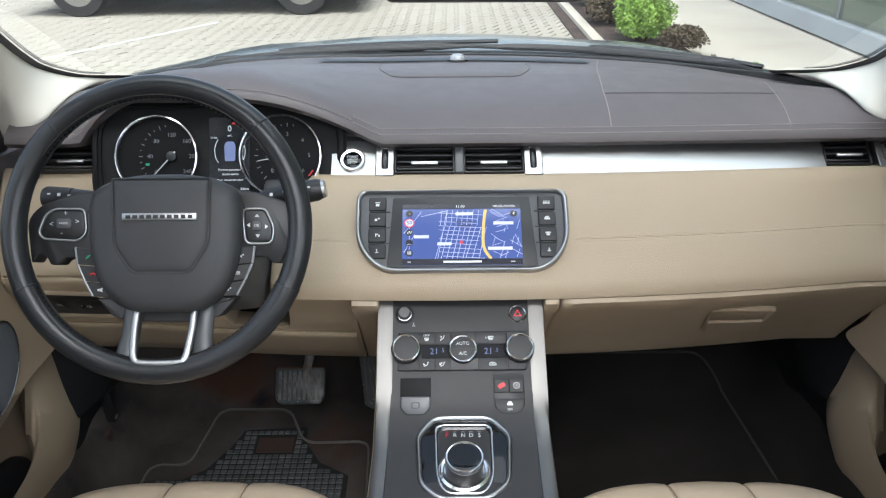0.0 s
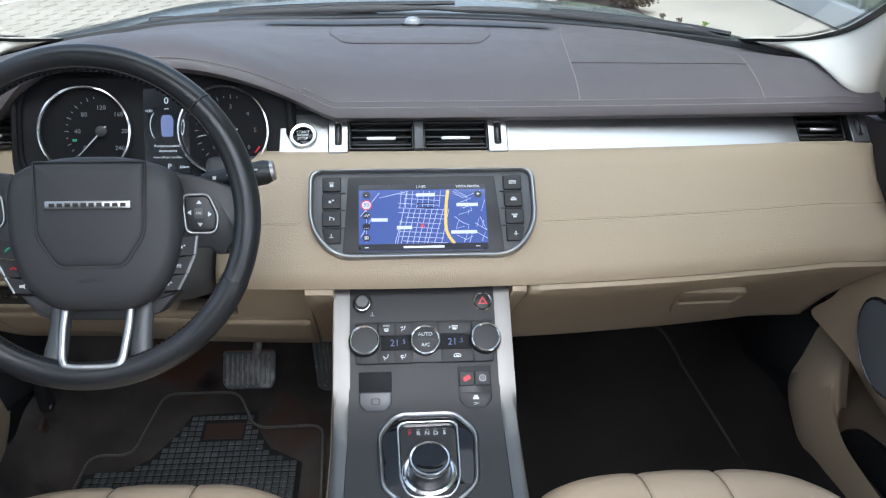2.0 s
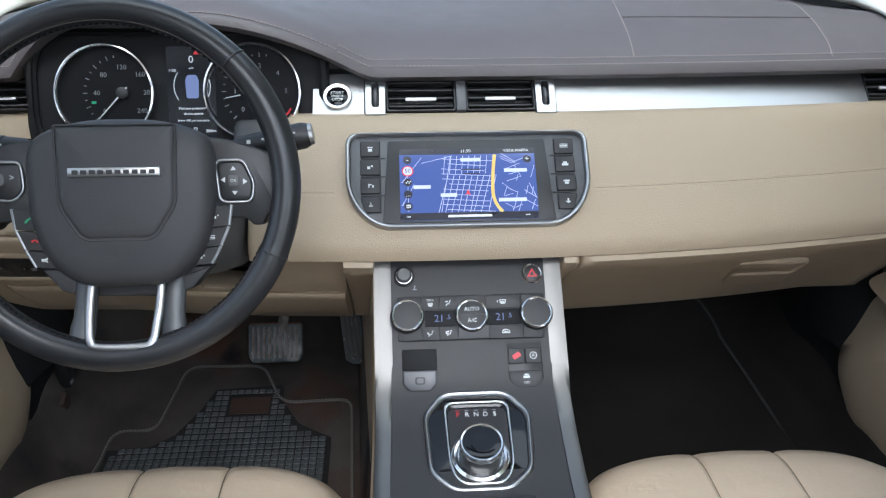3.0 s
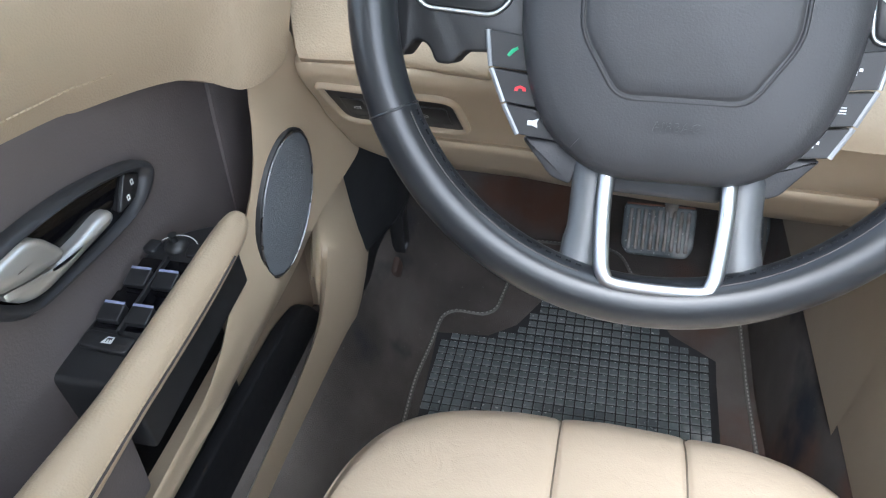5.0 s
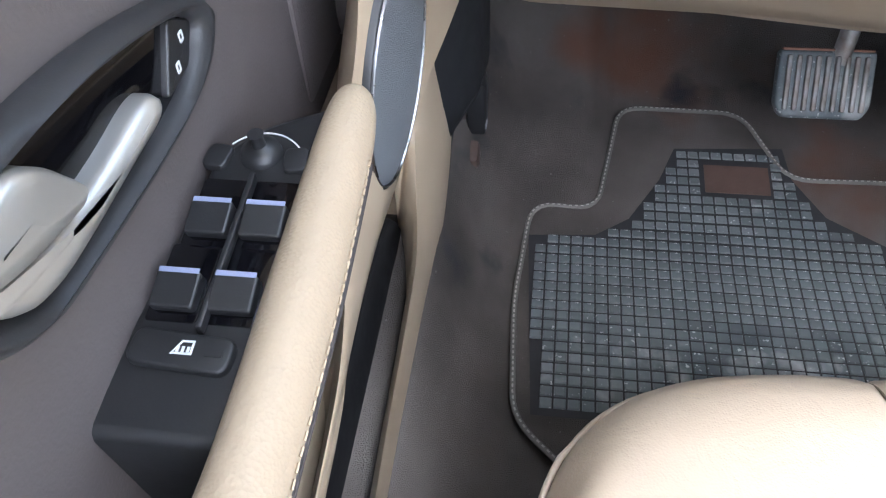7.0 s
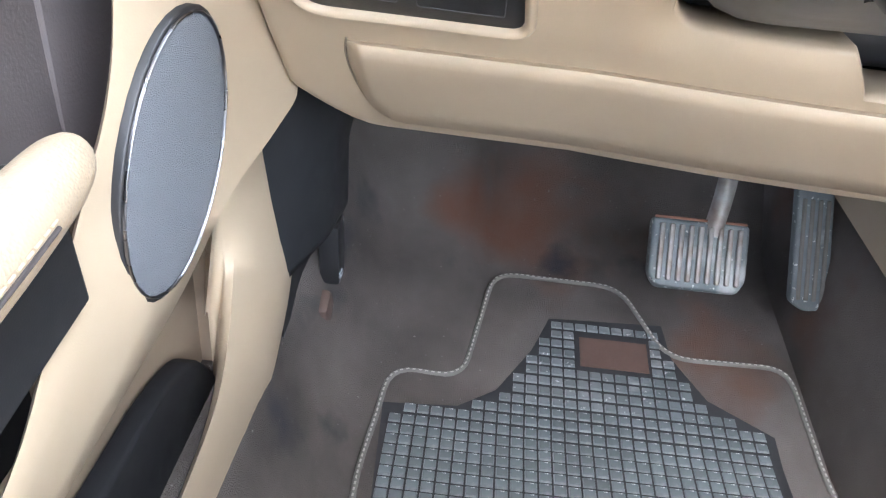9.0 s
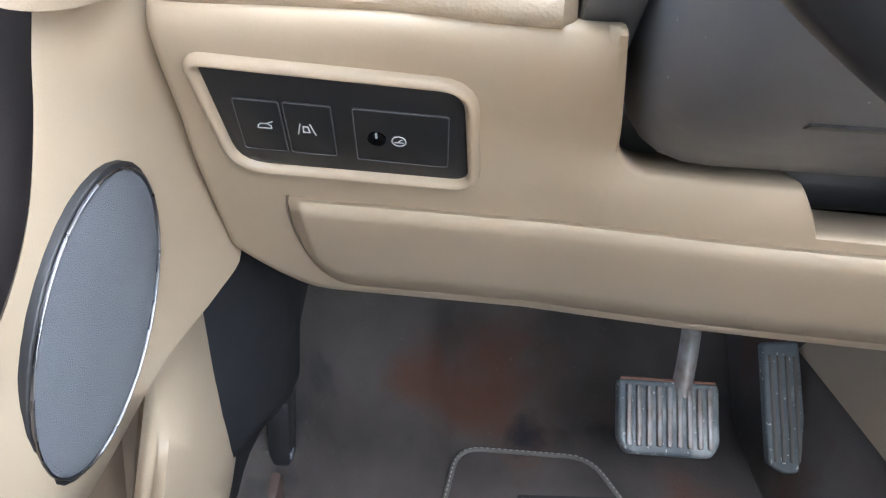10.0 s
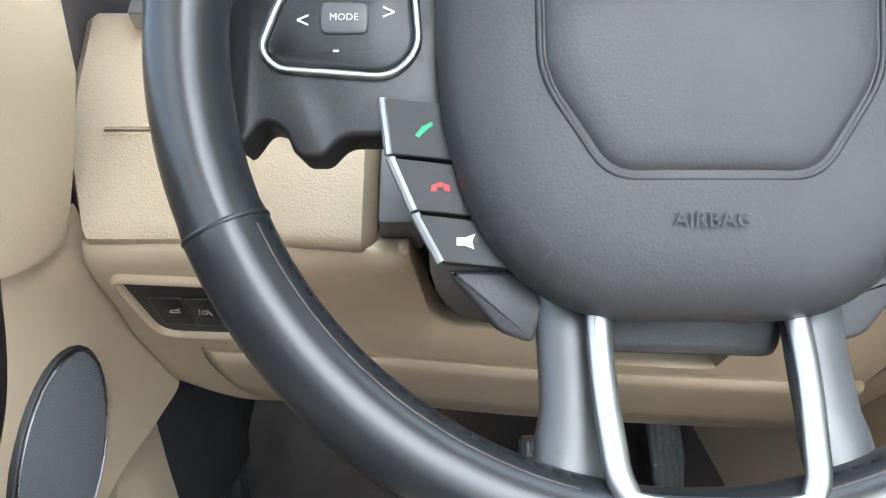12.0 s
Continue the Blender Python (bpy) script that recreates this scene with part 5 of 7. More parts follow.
part("mark", box(0.0010, 0.0040, 0.0004, XM @ pose(0.0180, -0.0035, 0.0004)), MARK, sw)

# ---- cabin floor, mats and pedals ----
rows = []
for x in steps(-0.78, 0.78, 78):
    e = max(0, (abs(x) - 0.63) / 0.10)
    q = min(1, max(0, (-0.525 - x) / 0.05))
    q = q * q * (3 - 2 * q)
    rows.append([Vector((x, y - 0.05 * q * min(1, max(0, (y - 1.30) / 0.25)), z + 0.006 + (0.15 * max(0, min(y, 1.5) - 1.25) if y < 1.55 else 0.02) + 0.16 * min(1, e) ** 2 * (1 if z < 0.7 else 0.3) + 0.035 * q * min(1, max(0, (y - 1.30) / 0.15)))) for y, z in [(-1.4, 0.335), (0.2, 0.335), (1.0, 0.338), (1.25, 0.343), (1.40, 0.346), (1.50, 0.348), (1.58, 0.39), (1.66, 0.47), (1.76, 0.62), (1.82, 0.75), (1.83, 0.86)]])
for half, surface, words_on in ((rows[:40], CARPET, "dark dusty carpet on the driver's floor and bulkhead"), (rows[39:], CARPET_BLACK, "black carpet on the passenger's floor and bulkhead")):
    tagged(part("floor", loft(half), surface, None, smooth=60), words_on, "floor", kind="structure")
FOOTWELL = material("dark_footwell_plastic", (0.014, 0.0145, 0.016), 0.55, specular=0.25, dark=(0.024, 0.0235, 0.024), blotch=8, amount=0.6, grain=0.3, size=700, depth=0.0004)
kick = part("kick_panel", loft([[Vector((-0.765, 1.19, z)), Vector((-0.725, 1.22, z)), Vector((-0.697 + w, 1.30, z)), Vector((-0.692 + w, 1.36, z)), Vector((-0.715, 1.42, z)), Vector((-0.725, 1.80, z)), Vector((-0.80, 1.80, z)), Vector((-0.80, 1.19, z))] for z, w in ((0.36, -0.03), (0.50, -0.03), (0.545, -0.022), (0.552, -0.002), (0.56, 0.0), (0.70, 0.0), (0.90, 0.0))], ring=True, caps=True), FOOTWELL, None, smooth=50)
tagged(kick, "charcoal plastic side panel in the footwell", "side panel", kind="structure")
kick2 = part("kick_panel", loft([[Vector((-v[0], v[1], z)) for v in ((-0.80, 1.19), (-0.80, 1.80), (-0.725, 1.80), (-0.715, 1.42), (-0.692 + w, 1.36), (-0.697 + w, 1.30), (-0.725, 1.22), (-0.765, 1.19))] for z, w in ((0.36, -0.03), (0.50, -0.03), (0.545, -0.022), (0.56, 0.0), (0.70, 0.0), (0.90, 0.0))], ring=True, caps=True), FOOTWELL, None, smooth=50)
tagged(kick2, "charcoal plastic side panel in the footwell", "side panel", kind="structure")
for s in (-1, 1):
    rows = [[Vector((s * (0.156 + 0.05 * max(0, y - 1.03)), y, 0.35)), Vector((s * (0.134 + 0.05 * max(0, y - 1.03)), y, 0.537 + 0.12 * max(0, y - 1.20))), Vector((s * 0.09, y, 0.56)), Vector((s * 0.08, y, 0.35))] for y in steps(0.30, 1.75, 20)]
    tunnel = part("tunnel_carpet", loft(rows, ring=True, caps=True), CARPET if s < 0 else CARPET_BLACK, None, smooth=60)
    tagged(tunnel, "dark carpet over the side of the tunnel", "carpet", kind="structure")
clip = thing("bonnet_release", "black bonnet release lever on the side panel", "lever")
part("lever", box(0.022, 0.030, 0.075, pose(-0.704, 1.335, 0.515, 6, 0, 0), 0.004), BLACK, clip, smooth=40)
part("mark", box(0.002, 0.010, 0.006, pose(-0.693, 1.328, 0.490)), MARK_GREY, clip)
part("pull", box(0.014, 0.03, 0.07, pose(-0.706, 1.318, 0.440, 25, 0, 0), 0.006), material("worn_brown_plastic", (0.07, 0.045, 0.035), 0.6), clip, "worn brown pull", smooth=40)
sill = part("sill_trim", box(0.07, 1.15, 0.04, pose(-0.715, 0.72, 0.362), 0.01), FOOTWELL, None, smooth=40)
tagged(sill, "black plastic door sill trim", "sill trim", kind="structure")

def toe(y):
    """Height of a mat lying on the floor."""
    return 0.362 + 0.16 * max(0, y - 1.25)


def bulkhead(y):
    """Height of the passenger's mat, which climbs the bulkhead."""
    return 0.362 + 0.16 * max(0, min(y, 1.535) - 1.25) + 0.75 * max(0, y - 1.535)


THREAD_GREY = material("dusty_grey_thread", (0.34, 0.32, 0.29), 0.8, grain=0.4, size=1500)


def fold(bm, toe, lift=0.0):
    """Creases a flat outline where the floor begins to rise, and lays it on the floor."""
    bmesh.ops.bisect_plane(bm, geom=bm.verts[:] + bm.edges[:] + bm.faces[:], plane_co=(0, 1.25, 0), plane_no=(0, 1, 0))
    for v in bm.verts:
        v.co.z = toe(v.co.y) + lift + (v.co.z if abs(v.co.z) < 0.02 else 0)
    bmesh.ops.triangulate(bm, faces=[f for f in bm.faces if len(f.verts) > 4])


def floor_mat(outline, label, toe=toe):
    mat = thing("floor_mat", label, "floor mat", "floor mats")
    pts = rounded(outline, 0.03, 5)
    dense = []
    for i in range(len(pts)):
        a, b = Vector(pts[i]), Vector(pts[(i + 1) % len(pts)])
        n = max(1, int((b - a).length / 0.03))
        dense += [a + (b - a) * k / n for k in range(n)]
    bm = loft([[Vector((p.x, p.y, -0.008)) for p in dense], [Vector((p.x, p.y, 0)) for p in dense]], ring=True)
    top = [v for v in bm.verts][len(dense):]
    bm.faces.new(top)
    fold(bm, toe)
    if toe is bulkhead:
        bm.free()
        bands = [(0.95, 0.17, 0.66), (1.29, 0.167, 0.648), (1.43, 0.166, 0.635), (1.48, 0.166, 0.630), (1.535, 0.166, 0.624), (1.555, 0.165, 0.620), (1.59, 0.165, 0.602), (1.612, 0.18, 0.585), (1.618, 0.20, 0.565)]
        bm = loft([[Vector((a + (b - a) * k / 8, y, toe(y))) for k in range(9)] for y, a, b in bands])
    part("carpet", bm, CARPET_BLACK if toe is bulkhead else CARPET, mat, smooth=30)
    line = [Vector((p.x, p.y, toe(p.y) + 0.001)) for p in dense]
    part("binding", tube(line, 0.0032, 6, closed=True), BINDING_DARK if toe is bulkhead else PIPING, mat, "grey stitched binding", smooth=180)
    stitches("stitching", [p + Vector((0, 0, 0.0028)) for p in line], BINDING_DARK if toe is bulkhead else THREAD_GREY, mat, 0.0035, 0.0035, 0.0006 if toe is bulkhead else 0.0010)
    return mat


dm = floor_mat([(-0.560, 0.95), (-0.640, 1.025), (-0.648, 1.18), (-0.636, 1.324), (-0.556, 1.320), (-0.529, 1.492), (-0.372, 1.490), (-0.325, 1.382), (-0.186, 1.386), (-0.170, 0.95)], "dark dusty carpet floor mat with a ribbed rubber heel pad")
# rubber heel pad with a grid of raised blocks
HEEL = [(-0.622, 1.03), (-0.637, 1.276), (-0.558, 1.282), (-0.518, 1.309), (-0.480, 1.372), (-0.460, 1.424), (-0.326, 1.432), (-0.320, 1.382), (-0.287, 1.327), (-0.222, 1.288), (-0.221, 1.03)]
bm = bmesh.new()
bm.faces.new([bm.verts.new((x, y, 0)) for x, y in HEEL])
fold(bm, toe, 0.0012)
pad_ob = part("heel_pad", bm, PANEL, dm, "dusty black rubber heel pad")


def inside(x, y, poly):
    c = False
    for i in range(len(poly)):
        (xa, ya), (xb, yb) = poly[i - 1], poly[i]
        if (ya > y) != (yb > y) and x < (xb - xa) * (y - ya) / (yb - ya) + xa:
            c = not c
    return c


verts, faces, singles = [], [], []
rnd = random.Random(3)
for i in range(60):
    for j in range(60):
        x, y = -0.636 + 0.0142 * i, 1.045 + 0.0142 * j
        if not inside(x, y, HEEL) or not all(inside(x + a, y + b, HEEL) for a in (-0.0055, 0.0055) for b in (-0.0055, 0.0055)):
            continue
        if -0.428 < x < -0.344 and 1.352 < y < 1.402:
            continue
        k, h = len(verts), 0.0020 + rnd.uniform(-0.0004, 0.0004)
        if 1.16 < y < 1.29 and len(singles) < 300:
            singles.append((x, y, h))
            continue
        for (w, d, e) in ((0.0062, 0.0060, 0.0), (0.0054, 0.0051, h)):
            verts += [(x + a * w, y + b * d, toe(y) + 0.0011 + e) for a, b in ((-1, -1), (1, -1), (1, 1), (-1, 1))]
        faces += [(k + q, k + (q + 1) % 4, k + 4 + (q + 1) % 4, k + 4 + q) for q in range(4)] + [(k + 4, k + 5, k + 6, k + 7)]
data = bpy.data.meshes.new("heel_pattern")
data.from_pydata(verts, [], faces)
data.materials.append(RUBBER)
hb = new("heel_pattern", data)
hb.parent = pad_ob
tagged(hb, kind="stuff")
one = bpy.data.meshes.new("heel_block")
one.from_pydata([(a * w, b * d, e) for w, d, e in ((0.0062, 0.0060, 0.0), (0.0054, 0.0051, 0.002)) for a, b in ((-1, -1), (1, -1), (1, 1), (-1, 1))], [], [(q, (q + 1) % 4, 4 + (q + 1) % 4, 4 + q) for q in range(4)] + [(4, 5, 6, 7)])
one.materials.append(RUBBER)
for x, y, h in singles:
    ob = new("heel_block", one)
    ob.parent = pad_ob
    ob.matrix_local = pose(x, y, toe(y) + 0.0011) @ Matrix.Diagonal((1, 1, h / 0.002, 1))
floor_mat([(0.17, 0.95), (0.165, 1.618), (0.588, 1.618), (0.622, 1.555), (0.635, 1.43), (0.648, 1.29), (0.66, 0.95)], "dark carpet floor mat with a stitched edge", bulkhead)
part("wear_patch", box(0.078, 0.044, 0.0015, pose(-0.386, 1.3775, toe(1.3775) + 0.0016, 9, 0, 0), 0.0005), material("brown_worn_rubber", (0.10, 0.06, 0.045), 0.8, blotch=40, amount=0.8), pad_ob)

brake = thing("brake_pedal", "ribbed rubber brake pedal on a steel arm", "pedal")
PM = slope(-0.3245, 1.378, 0.524, 35)
pd = rounded([(-0.051, -0.020), (-0.042, -0.034), (0.042, -0.034), (0.051, -0.020), (0.051, 0.040), (-0.051, 0.040)], 0.006, 4)
part("pad", plate(pd, -0.010, 0.004, PM, 0.004), RUBBER, brake, "worn rubber pad", smooth=50)
for k in range(9):
    part("rib", box(0.0055, 0.060, 0.006, PM @ pose(-0.0405 + 0.0101 * k, 0.004, 0.0055), 0.002), STEEL, brake, smooth=40)
part("arm", tube(smooth_line([(-0.3130, 1.392, 0.545), (-0.303, 1.42, 0.595), (-0.290, 1.48, 0.69), (-0.283, 1.52, 0.80)], 5), 0.010, 8, flat=0.6), STEEL, brake, "bare steel arm", smooth=60)
part("plate_edge", box(0.096, 0.003, 0.008, PM @ pose(0, 0.0405, -0.001), 0.001), material("rusty_steel", (0.22, 0.095, 0.050), 0.7, dark=(0.10, 0.055, 0.04), blotch=60, amount=0.8), brake, "rusty upper edge", smooth=40)
accel = thing("accelerator_pedal", "narrow ribbed accelerator pedal", "pedal")
AM = slope(-0.182, 1.442, 0.508, 22)
part("pad", plate(rounded([(-0.020, -0.055), (-0.006, -0.066), (0.012, -0.066), (0.022, -0.048), (0.020, 0.075), (-0.020, 0.075)], 0.006, 4), -0.010, 0.004, AM @ pose(0, 0, 0, 0, 0, 6), 0.003), RUBBER, accel, smooth=50)
for k in range(4):
    part("rib", box(0.0045, 0.115, 0.004, AM @ pose(-0.013 + 0.0088 * k, 0.004, 0.0045, 0, 0, 6), 0.0015), PIPING, accel, smooth=40)

# ---- seats ----
def seat(cx, cy, label, half, seam_at):
    st = thing("front_seat", label, "car seat", "front seats")
    arc = [math.pi * k / 44 for k in range(45)]
    across = [(1 if math.cos(a) > 0 else -1) * abs(math.cos(a)) ** 0.4 for a in arc]
    for x in seam_at:
        across += [(x + d - cx) / half for d in (-0.014, -0.009, -0.0055, -0.003, -0.0014, 0, 0.0014, 0.003, 0.0055, 0.009, 0.014)]
    across = sorted(set(round(u, 4) for u in across))
    rings = [(0.90, 0.90, 0.40), (0.97, 0.965, 0.46), (1.01, 1.00, 0.54), (1.02, 1.012, 0.59), (1.008, 1.005, 0.618), (0.985, 0.985, 0.638), (0.945, 0.948, 0.651), (0.88, 0.885, 0.660), (0.79, 0.79, 0.6655)]

    def column(u):
        deep = (1 - min(1, abs(u)) ** 5) ** 0.2
        dip = sum(math.exp(-((cx + u * half - x) / 0.0028) ** 2) for x in seam_at)
        pillow = sum(math.exp(-((cx + u * half - x) / 0.018) ** 2) for x in seam_at)
        sink = 0.0030 * dip + 0.0022 * pillow
        front, back = [], []
        for wide, long, z in rings:
            keep = max(wide, 0.945) if z > 0.6 else wide
            f = min(1, max(0, (z - 0.57) / 0.08))
            x = cx + u * half * keep
            front.append(Vector((x, cy + (0.278 * deep + 0.020 * (1 - u * u)) * long - sink * f * (1 - 0.5 * f), z - sink * f * f - 0.010 * u ** 4 * f)))
            back.append(Vector((x, cy - 0.278 * deep * long, z - 0.020 * f - sink * f - 0.010 * u ** 4 * f)))
        a, b = front[-1], back[-1]
        top = [a.lerp(b, k / 8) + Vector((0, 0, 0.006 * (1 - u * u) * math.sin(math.pi * k / 8))) for k in range(1, 8)]
        return front + top + back[::-1]
    part("cushion", loft([column(u) for u in across]), BEIGE_SEAT, st, "beige leather cushion, creased and shiny", smooth=180)
    for x in seam_at:
        line = [p + Vector((0, 0.0002, 0.0003)) for p in column((x - cx) / half)[3:15]]
        part("seam", tube(smooth_line(line, 3), 0.0008, 6), SEAM_TAN, st, "sunken stitched seam", smooth=180)
    edge = [column(u)[4] + Vector((0.002 * (1 if u > 0 else -1) * (1 if abs(u) > 0.9 else 0), 0.0016, 0)) for u in across]
    part("piping", tube(edge, 0.0022, 8), BEIGE_SEAT, st, smooth=180)
    skirt = []
    for k, z in ((0.93, 0.41), (1.0, 0.46), (1.0, 0.575), (0.985, 0.596), (0.955, 0.606), (0.90, 0.610)):
        skirt.append([Vector((cx + (half + 0.019) * k * c, cy - 0.004 + 0.252 * k * d, z)) for c, d in rect(2, 2, 0.42, n=9)])
    part("side_bolster", loft(skirt, ring=True, caps=True), BEIGE_SEAT, st, "beige leather outer bolster", smooth=180)
    part("base", box(0.40, 0.42, 0.13, pose(cx, cy - 0.03, 0.40), 0.02), BLACK, st, smooth=40)
    return st


seat(-0.381, 0.614, "beige leather driver's seat cushion with stitched seams", 0.240, (-0.424, -0.309))
seat(0.350, 0.602, "beige leather passenger seat cushion with stitched seams", 0.240, (0.293, 0.408))

# ---- driver's door ----
def door_skin(side, detail=True):
    s = side
    d = thing("door_1" if s < 0 else "door_2", "closed front door, dark brown skin between beige leather pads" if s < 0 else "closed front door with beige lower panel and pocket", "car door", kind="structure")
    X = lambda v: s * v
    # dark middle skin
    rows = [[Vector((X(0.789 + 0.003 * math.sin(z * 9)), y, z)) for z in steps(0.40, 1.00, 12)] for y in steps(-0.10, 1.20, 26)]
    back = [[Vector((X(0.86), y, z)) for z in (1.00, 0.40)] for y in steps(-0.10, 1.20, 26)]
    part("skin", loft([r + b for r, b in zip(rows, back)], ring=True, caps=True), BROWN_DOOR, d, "dark brown grained skin", smooth=60)
    # upper beige pad, its lower edge sweeping down to the front
    edge = smooth_line([(0.790, -0.10, 1.00), (0.790, 0.30, 0.995), (0.790, 0.60, 0.985), (0.790, 0.814, 0.958), (0.786, 0.868, 0.949), (0.776, 0.925, 0.938), (0.764, 0.962, 0.929), (0.750, 0.978, 0.921), (0.736, 0.984, 0.914), (0.722, 0.988, 0.911), (0.710, 1.002, 0.912), (0.702, 1.022, 0.916), (0.700, 1.036, 0.921), (0.706, 1.043, 0.924), (0.722, 1.047, 0.928), (0.760, 1.049, 0.932)], 5)
    rows = []
    for p in edge:
        f = max(0, min(1, (p.y - 0.80) / 0.25))
        top = 1.062 + 0.020 * f
        x1 = max(0.778 - 0.110 * f * f, p.x + 0.004 if p.y > 1.036 else 0)
        rows.append([Vector((X(q[0]), q[1], q[2])) for q in ((p.x + 0.012, p.y + 0.004, p.z + 0.002), (p.x + 0.003, p.y, p.z), (p.x, p.y, p.z + 0.006), (p.x * 0.6 + x1 * 0.4 - 0.003, p.y, p.z * 0.7 + top * 0.3), (x1, p.y + 0.004, p.z * 0.35 + top * 0.65), (x1 + 0.004, p.y + 0.006, top - 0.012), (x1 + 0.018, p.y + 0.008, top), (0.85, p.y + 0.01, top), (0.85, p.y + 0.01, p.z))])
    part("upper_pad", loft(rows, ring=True, caps=True), BEIGE, d, "beige leather upper pad", smooth=60)
    stitches("stitching", [Vector((X(r.x * 0.6 + 0.4 * 0.78 - 0.004), r.y, r.z + 0.022)) for r in edge[:38]], THREAD_TAN, d, 0.0045, 0.002, 0.0008)
    # front speaker panel sweeping inboard to the dashboard
    back_edge = smooth_line([(0.728, 1.006, 0.926), (0.731, 1.004, 0.892), (0.7325, 1.003, 0.866), (0.734, 0.996, 0.832), (0.7365, 0.984, 0.804), (0.740, 0.968, 0.780), (0.742, 0.948, 0.757), (0.736, 0.910, 0.738), (0.727, 0.850, 0.712), (0.7245, 0.770, 0.697), (0.720, 0.50, 0.688), (0.720, 0.30, 0.685)], 5)
    front_edge = smooth_line([(0.702, 1.052, 0.940), (0.700, 1.075, 0.893), (0.702, 1.108, 0.850), (0.701, 1.140, 0.795), (0.697, 1.184, 0.746), (0.704, 1.150, 0.728), (0.7165, 1.086, 0.710), (0.7285, 1.026, 0.676), (0.738, 0.965, 0.655), (0.738, 0.880, 0.650), (0.730, 0.77, 0.656), (0.724, 0.30, 0.648)], 5)
    rows = []
    for a, b in zip(back_edge, front_edge):
        mix = lambda f, o: Vector((a.x * (1 - f) + b.x * f - o, a.y * (1 - f) + b.y * f, a.z * (1 - f) + b.z * f))
        w = min(1, max(0, (0.955 - a.y) / 0.07))
        back = Vector((0.018 - 0.004 * w, 0.060 * (1 - w), -0.050 * w))
        row = [a + back, a + back * 0.5 + Vector((0.002, 0, 0)), a + back * 0.12 + Vector((0.002, 0, 0)), a + Vector((0.0005, 0.0005, 0)), mix(0.05, 0.001), mix(0.3, 0.0), mix(0.5, 0.0), mix(0.7, 0.0), b, b + Vector((0.004, 0.002, -0.002)), b + Vector((0.030, 0.004, 0.004))]
        rows.append([Vector((X(v.x), v.y, v.z)) for v in row])
    part("speaker_panel", loft(rows, ring=True, caps=True), BEIGE_HARD, d, "beige moulded front panel", smooth=60)
    # pocket rim and lower skin
    inner = smooth_line([(0.728, 1.115, 0.7145), (0.736, 1.140, 0.698), (0.740, 1.150, 0.670), (0.740, 1.147, 0.620), (0.736, 1.112, 0.574), (0.7285, 1.06, 0.558), (0.7275, 1.00, 0.547), (0.728, 0.90, 0.536), (0.727, 0.80, 0.530), (0.727, 0.60, 0.52), (0.727, 0.30, 0.51)], 5)
    outer = smooth_line([(0.736, 1.190, 0.720), (0.736, 1.216, 0.691), (0.730, 1.233, 0.625), (0.721, 1.245, 0.556), (0.722, 1.180, 0.490), (0.729, 1.110, 0.444), (0.733, 1.04, 0.407), (0.7355, 0.95, 0.385), (0.736, 0.80, 0.383), (0.736, 0.60, 0.383), (0.736, 0.30, 0.383)], 5)
    rows = []
    for p, o in zip(inner, outer):
        rows.append([Vector((X(q[0]), q[1], q[2])) for q in ((p.x + 0.006, p.y - 0.006, p.z - 0.012), (p.x, p.y, p.z), (p.x * 0.7 + o.x * 0.3 - 0.003, p.y * 0.7 + o.y * 0.3, p.z * 0.7 + o.z * 0.3 + 0.003), (p.x * 0.3 + o.x * 0.7 - 0.003, p.y * 0.3 + o.y * 0.7, p.z * 0.3 + o.z * 0.7 + 0.002), (o.x, o.y, o.z), (o.x + 0.004, o.y + 0.001, o.z - 0.02), (o.x + 0.030, o.y - 0.01, o.z - 0.03), (p.x + 0.022, p.y - 0.01, p.z - 0.12))])
    part("pocket_wall", loft(rows, ring=True, caps=True), BEIGE_HARD, d, "beige door pocket wall", smooth=60)
    # front and back of the hollow carry their shade in the darker colour
    part("pocket_front", box(0.05, 0.02, 0.30, pose(X(0.766), 1.165, 0.58), 0.004), SHADED_BEIGE, d, "front end of the pocket, beige darkened for shade")
    part("pocket_back", box(0.006, 0.235, 0.34, pose(X(0.780), 1.0575, 0.55)), SHADED_BEIGE, d, "back of the pocket, beige darkened for shade")
    part("pocket_lining", box(0.006, 0.715, 0.34, pose(X(0.780), 0.5825, 0.55)), HOOD, d, "black pocket lining")
    part("pocket_floor", box(0.07, 0.95, 0.008, pose(X(0.752), 0.70, 0.405)), HOOD, d)
    lin = rounded([(0.420, 0.410), (1.150, 0.410), (1.150, 0.490), (1.100, 0.562), (1.030, 0.577), (0.420, 0.580)], [0.004, 0.004, 0.03, 0.03, 0.02, 0.01], 4)
    LM = Matrix(((0, 0, -s, X(0.774)), (1, 0, 0, 0), (0, 1, 0, 0), (0, 0, 0, 1)))
    part("pocket_liner", plate(lin, 0.0, 0.016, LM, 0.004), HOOD, d, "black rubber pocket liner", smooth=40)
    part("liner_floor", box(0.05, 0.72, 0.006, pose(X(0.752), 0.78, 0.413)), HOOD, d)
    # oval loudspeaker on the panel
    c, ux, uy = Vector((X(0.7238), 1.0255, 0.7640)), Vector((-s * 0.173, 0.886, -0.430)).normalized(), Vector((X(-0.095), 0.419, 0.903)).normalized()
    nz = ux.cross(uy).normalized()
    if (nz.x > 0) != (s < 0):
        nz = -nz
    uy = (uy - ux * uy.dot(ux)).normalized()
    M = Matrix((ux, uy, nz)).transposed().to_4x4()
    M.translation = c
    part("speaker_rim", frame_plate(ellipse(0.0465, 0.0800), ellipse(0.0435, 0.0755), -0.012, 0.0015, M, 0.001), BLACK, d, "black loudspeaker rim", smooth=60)
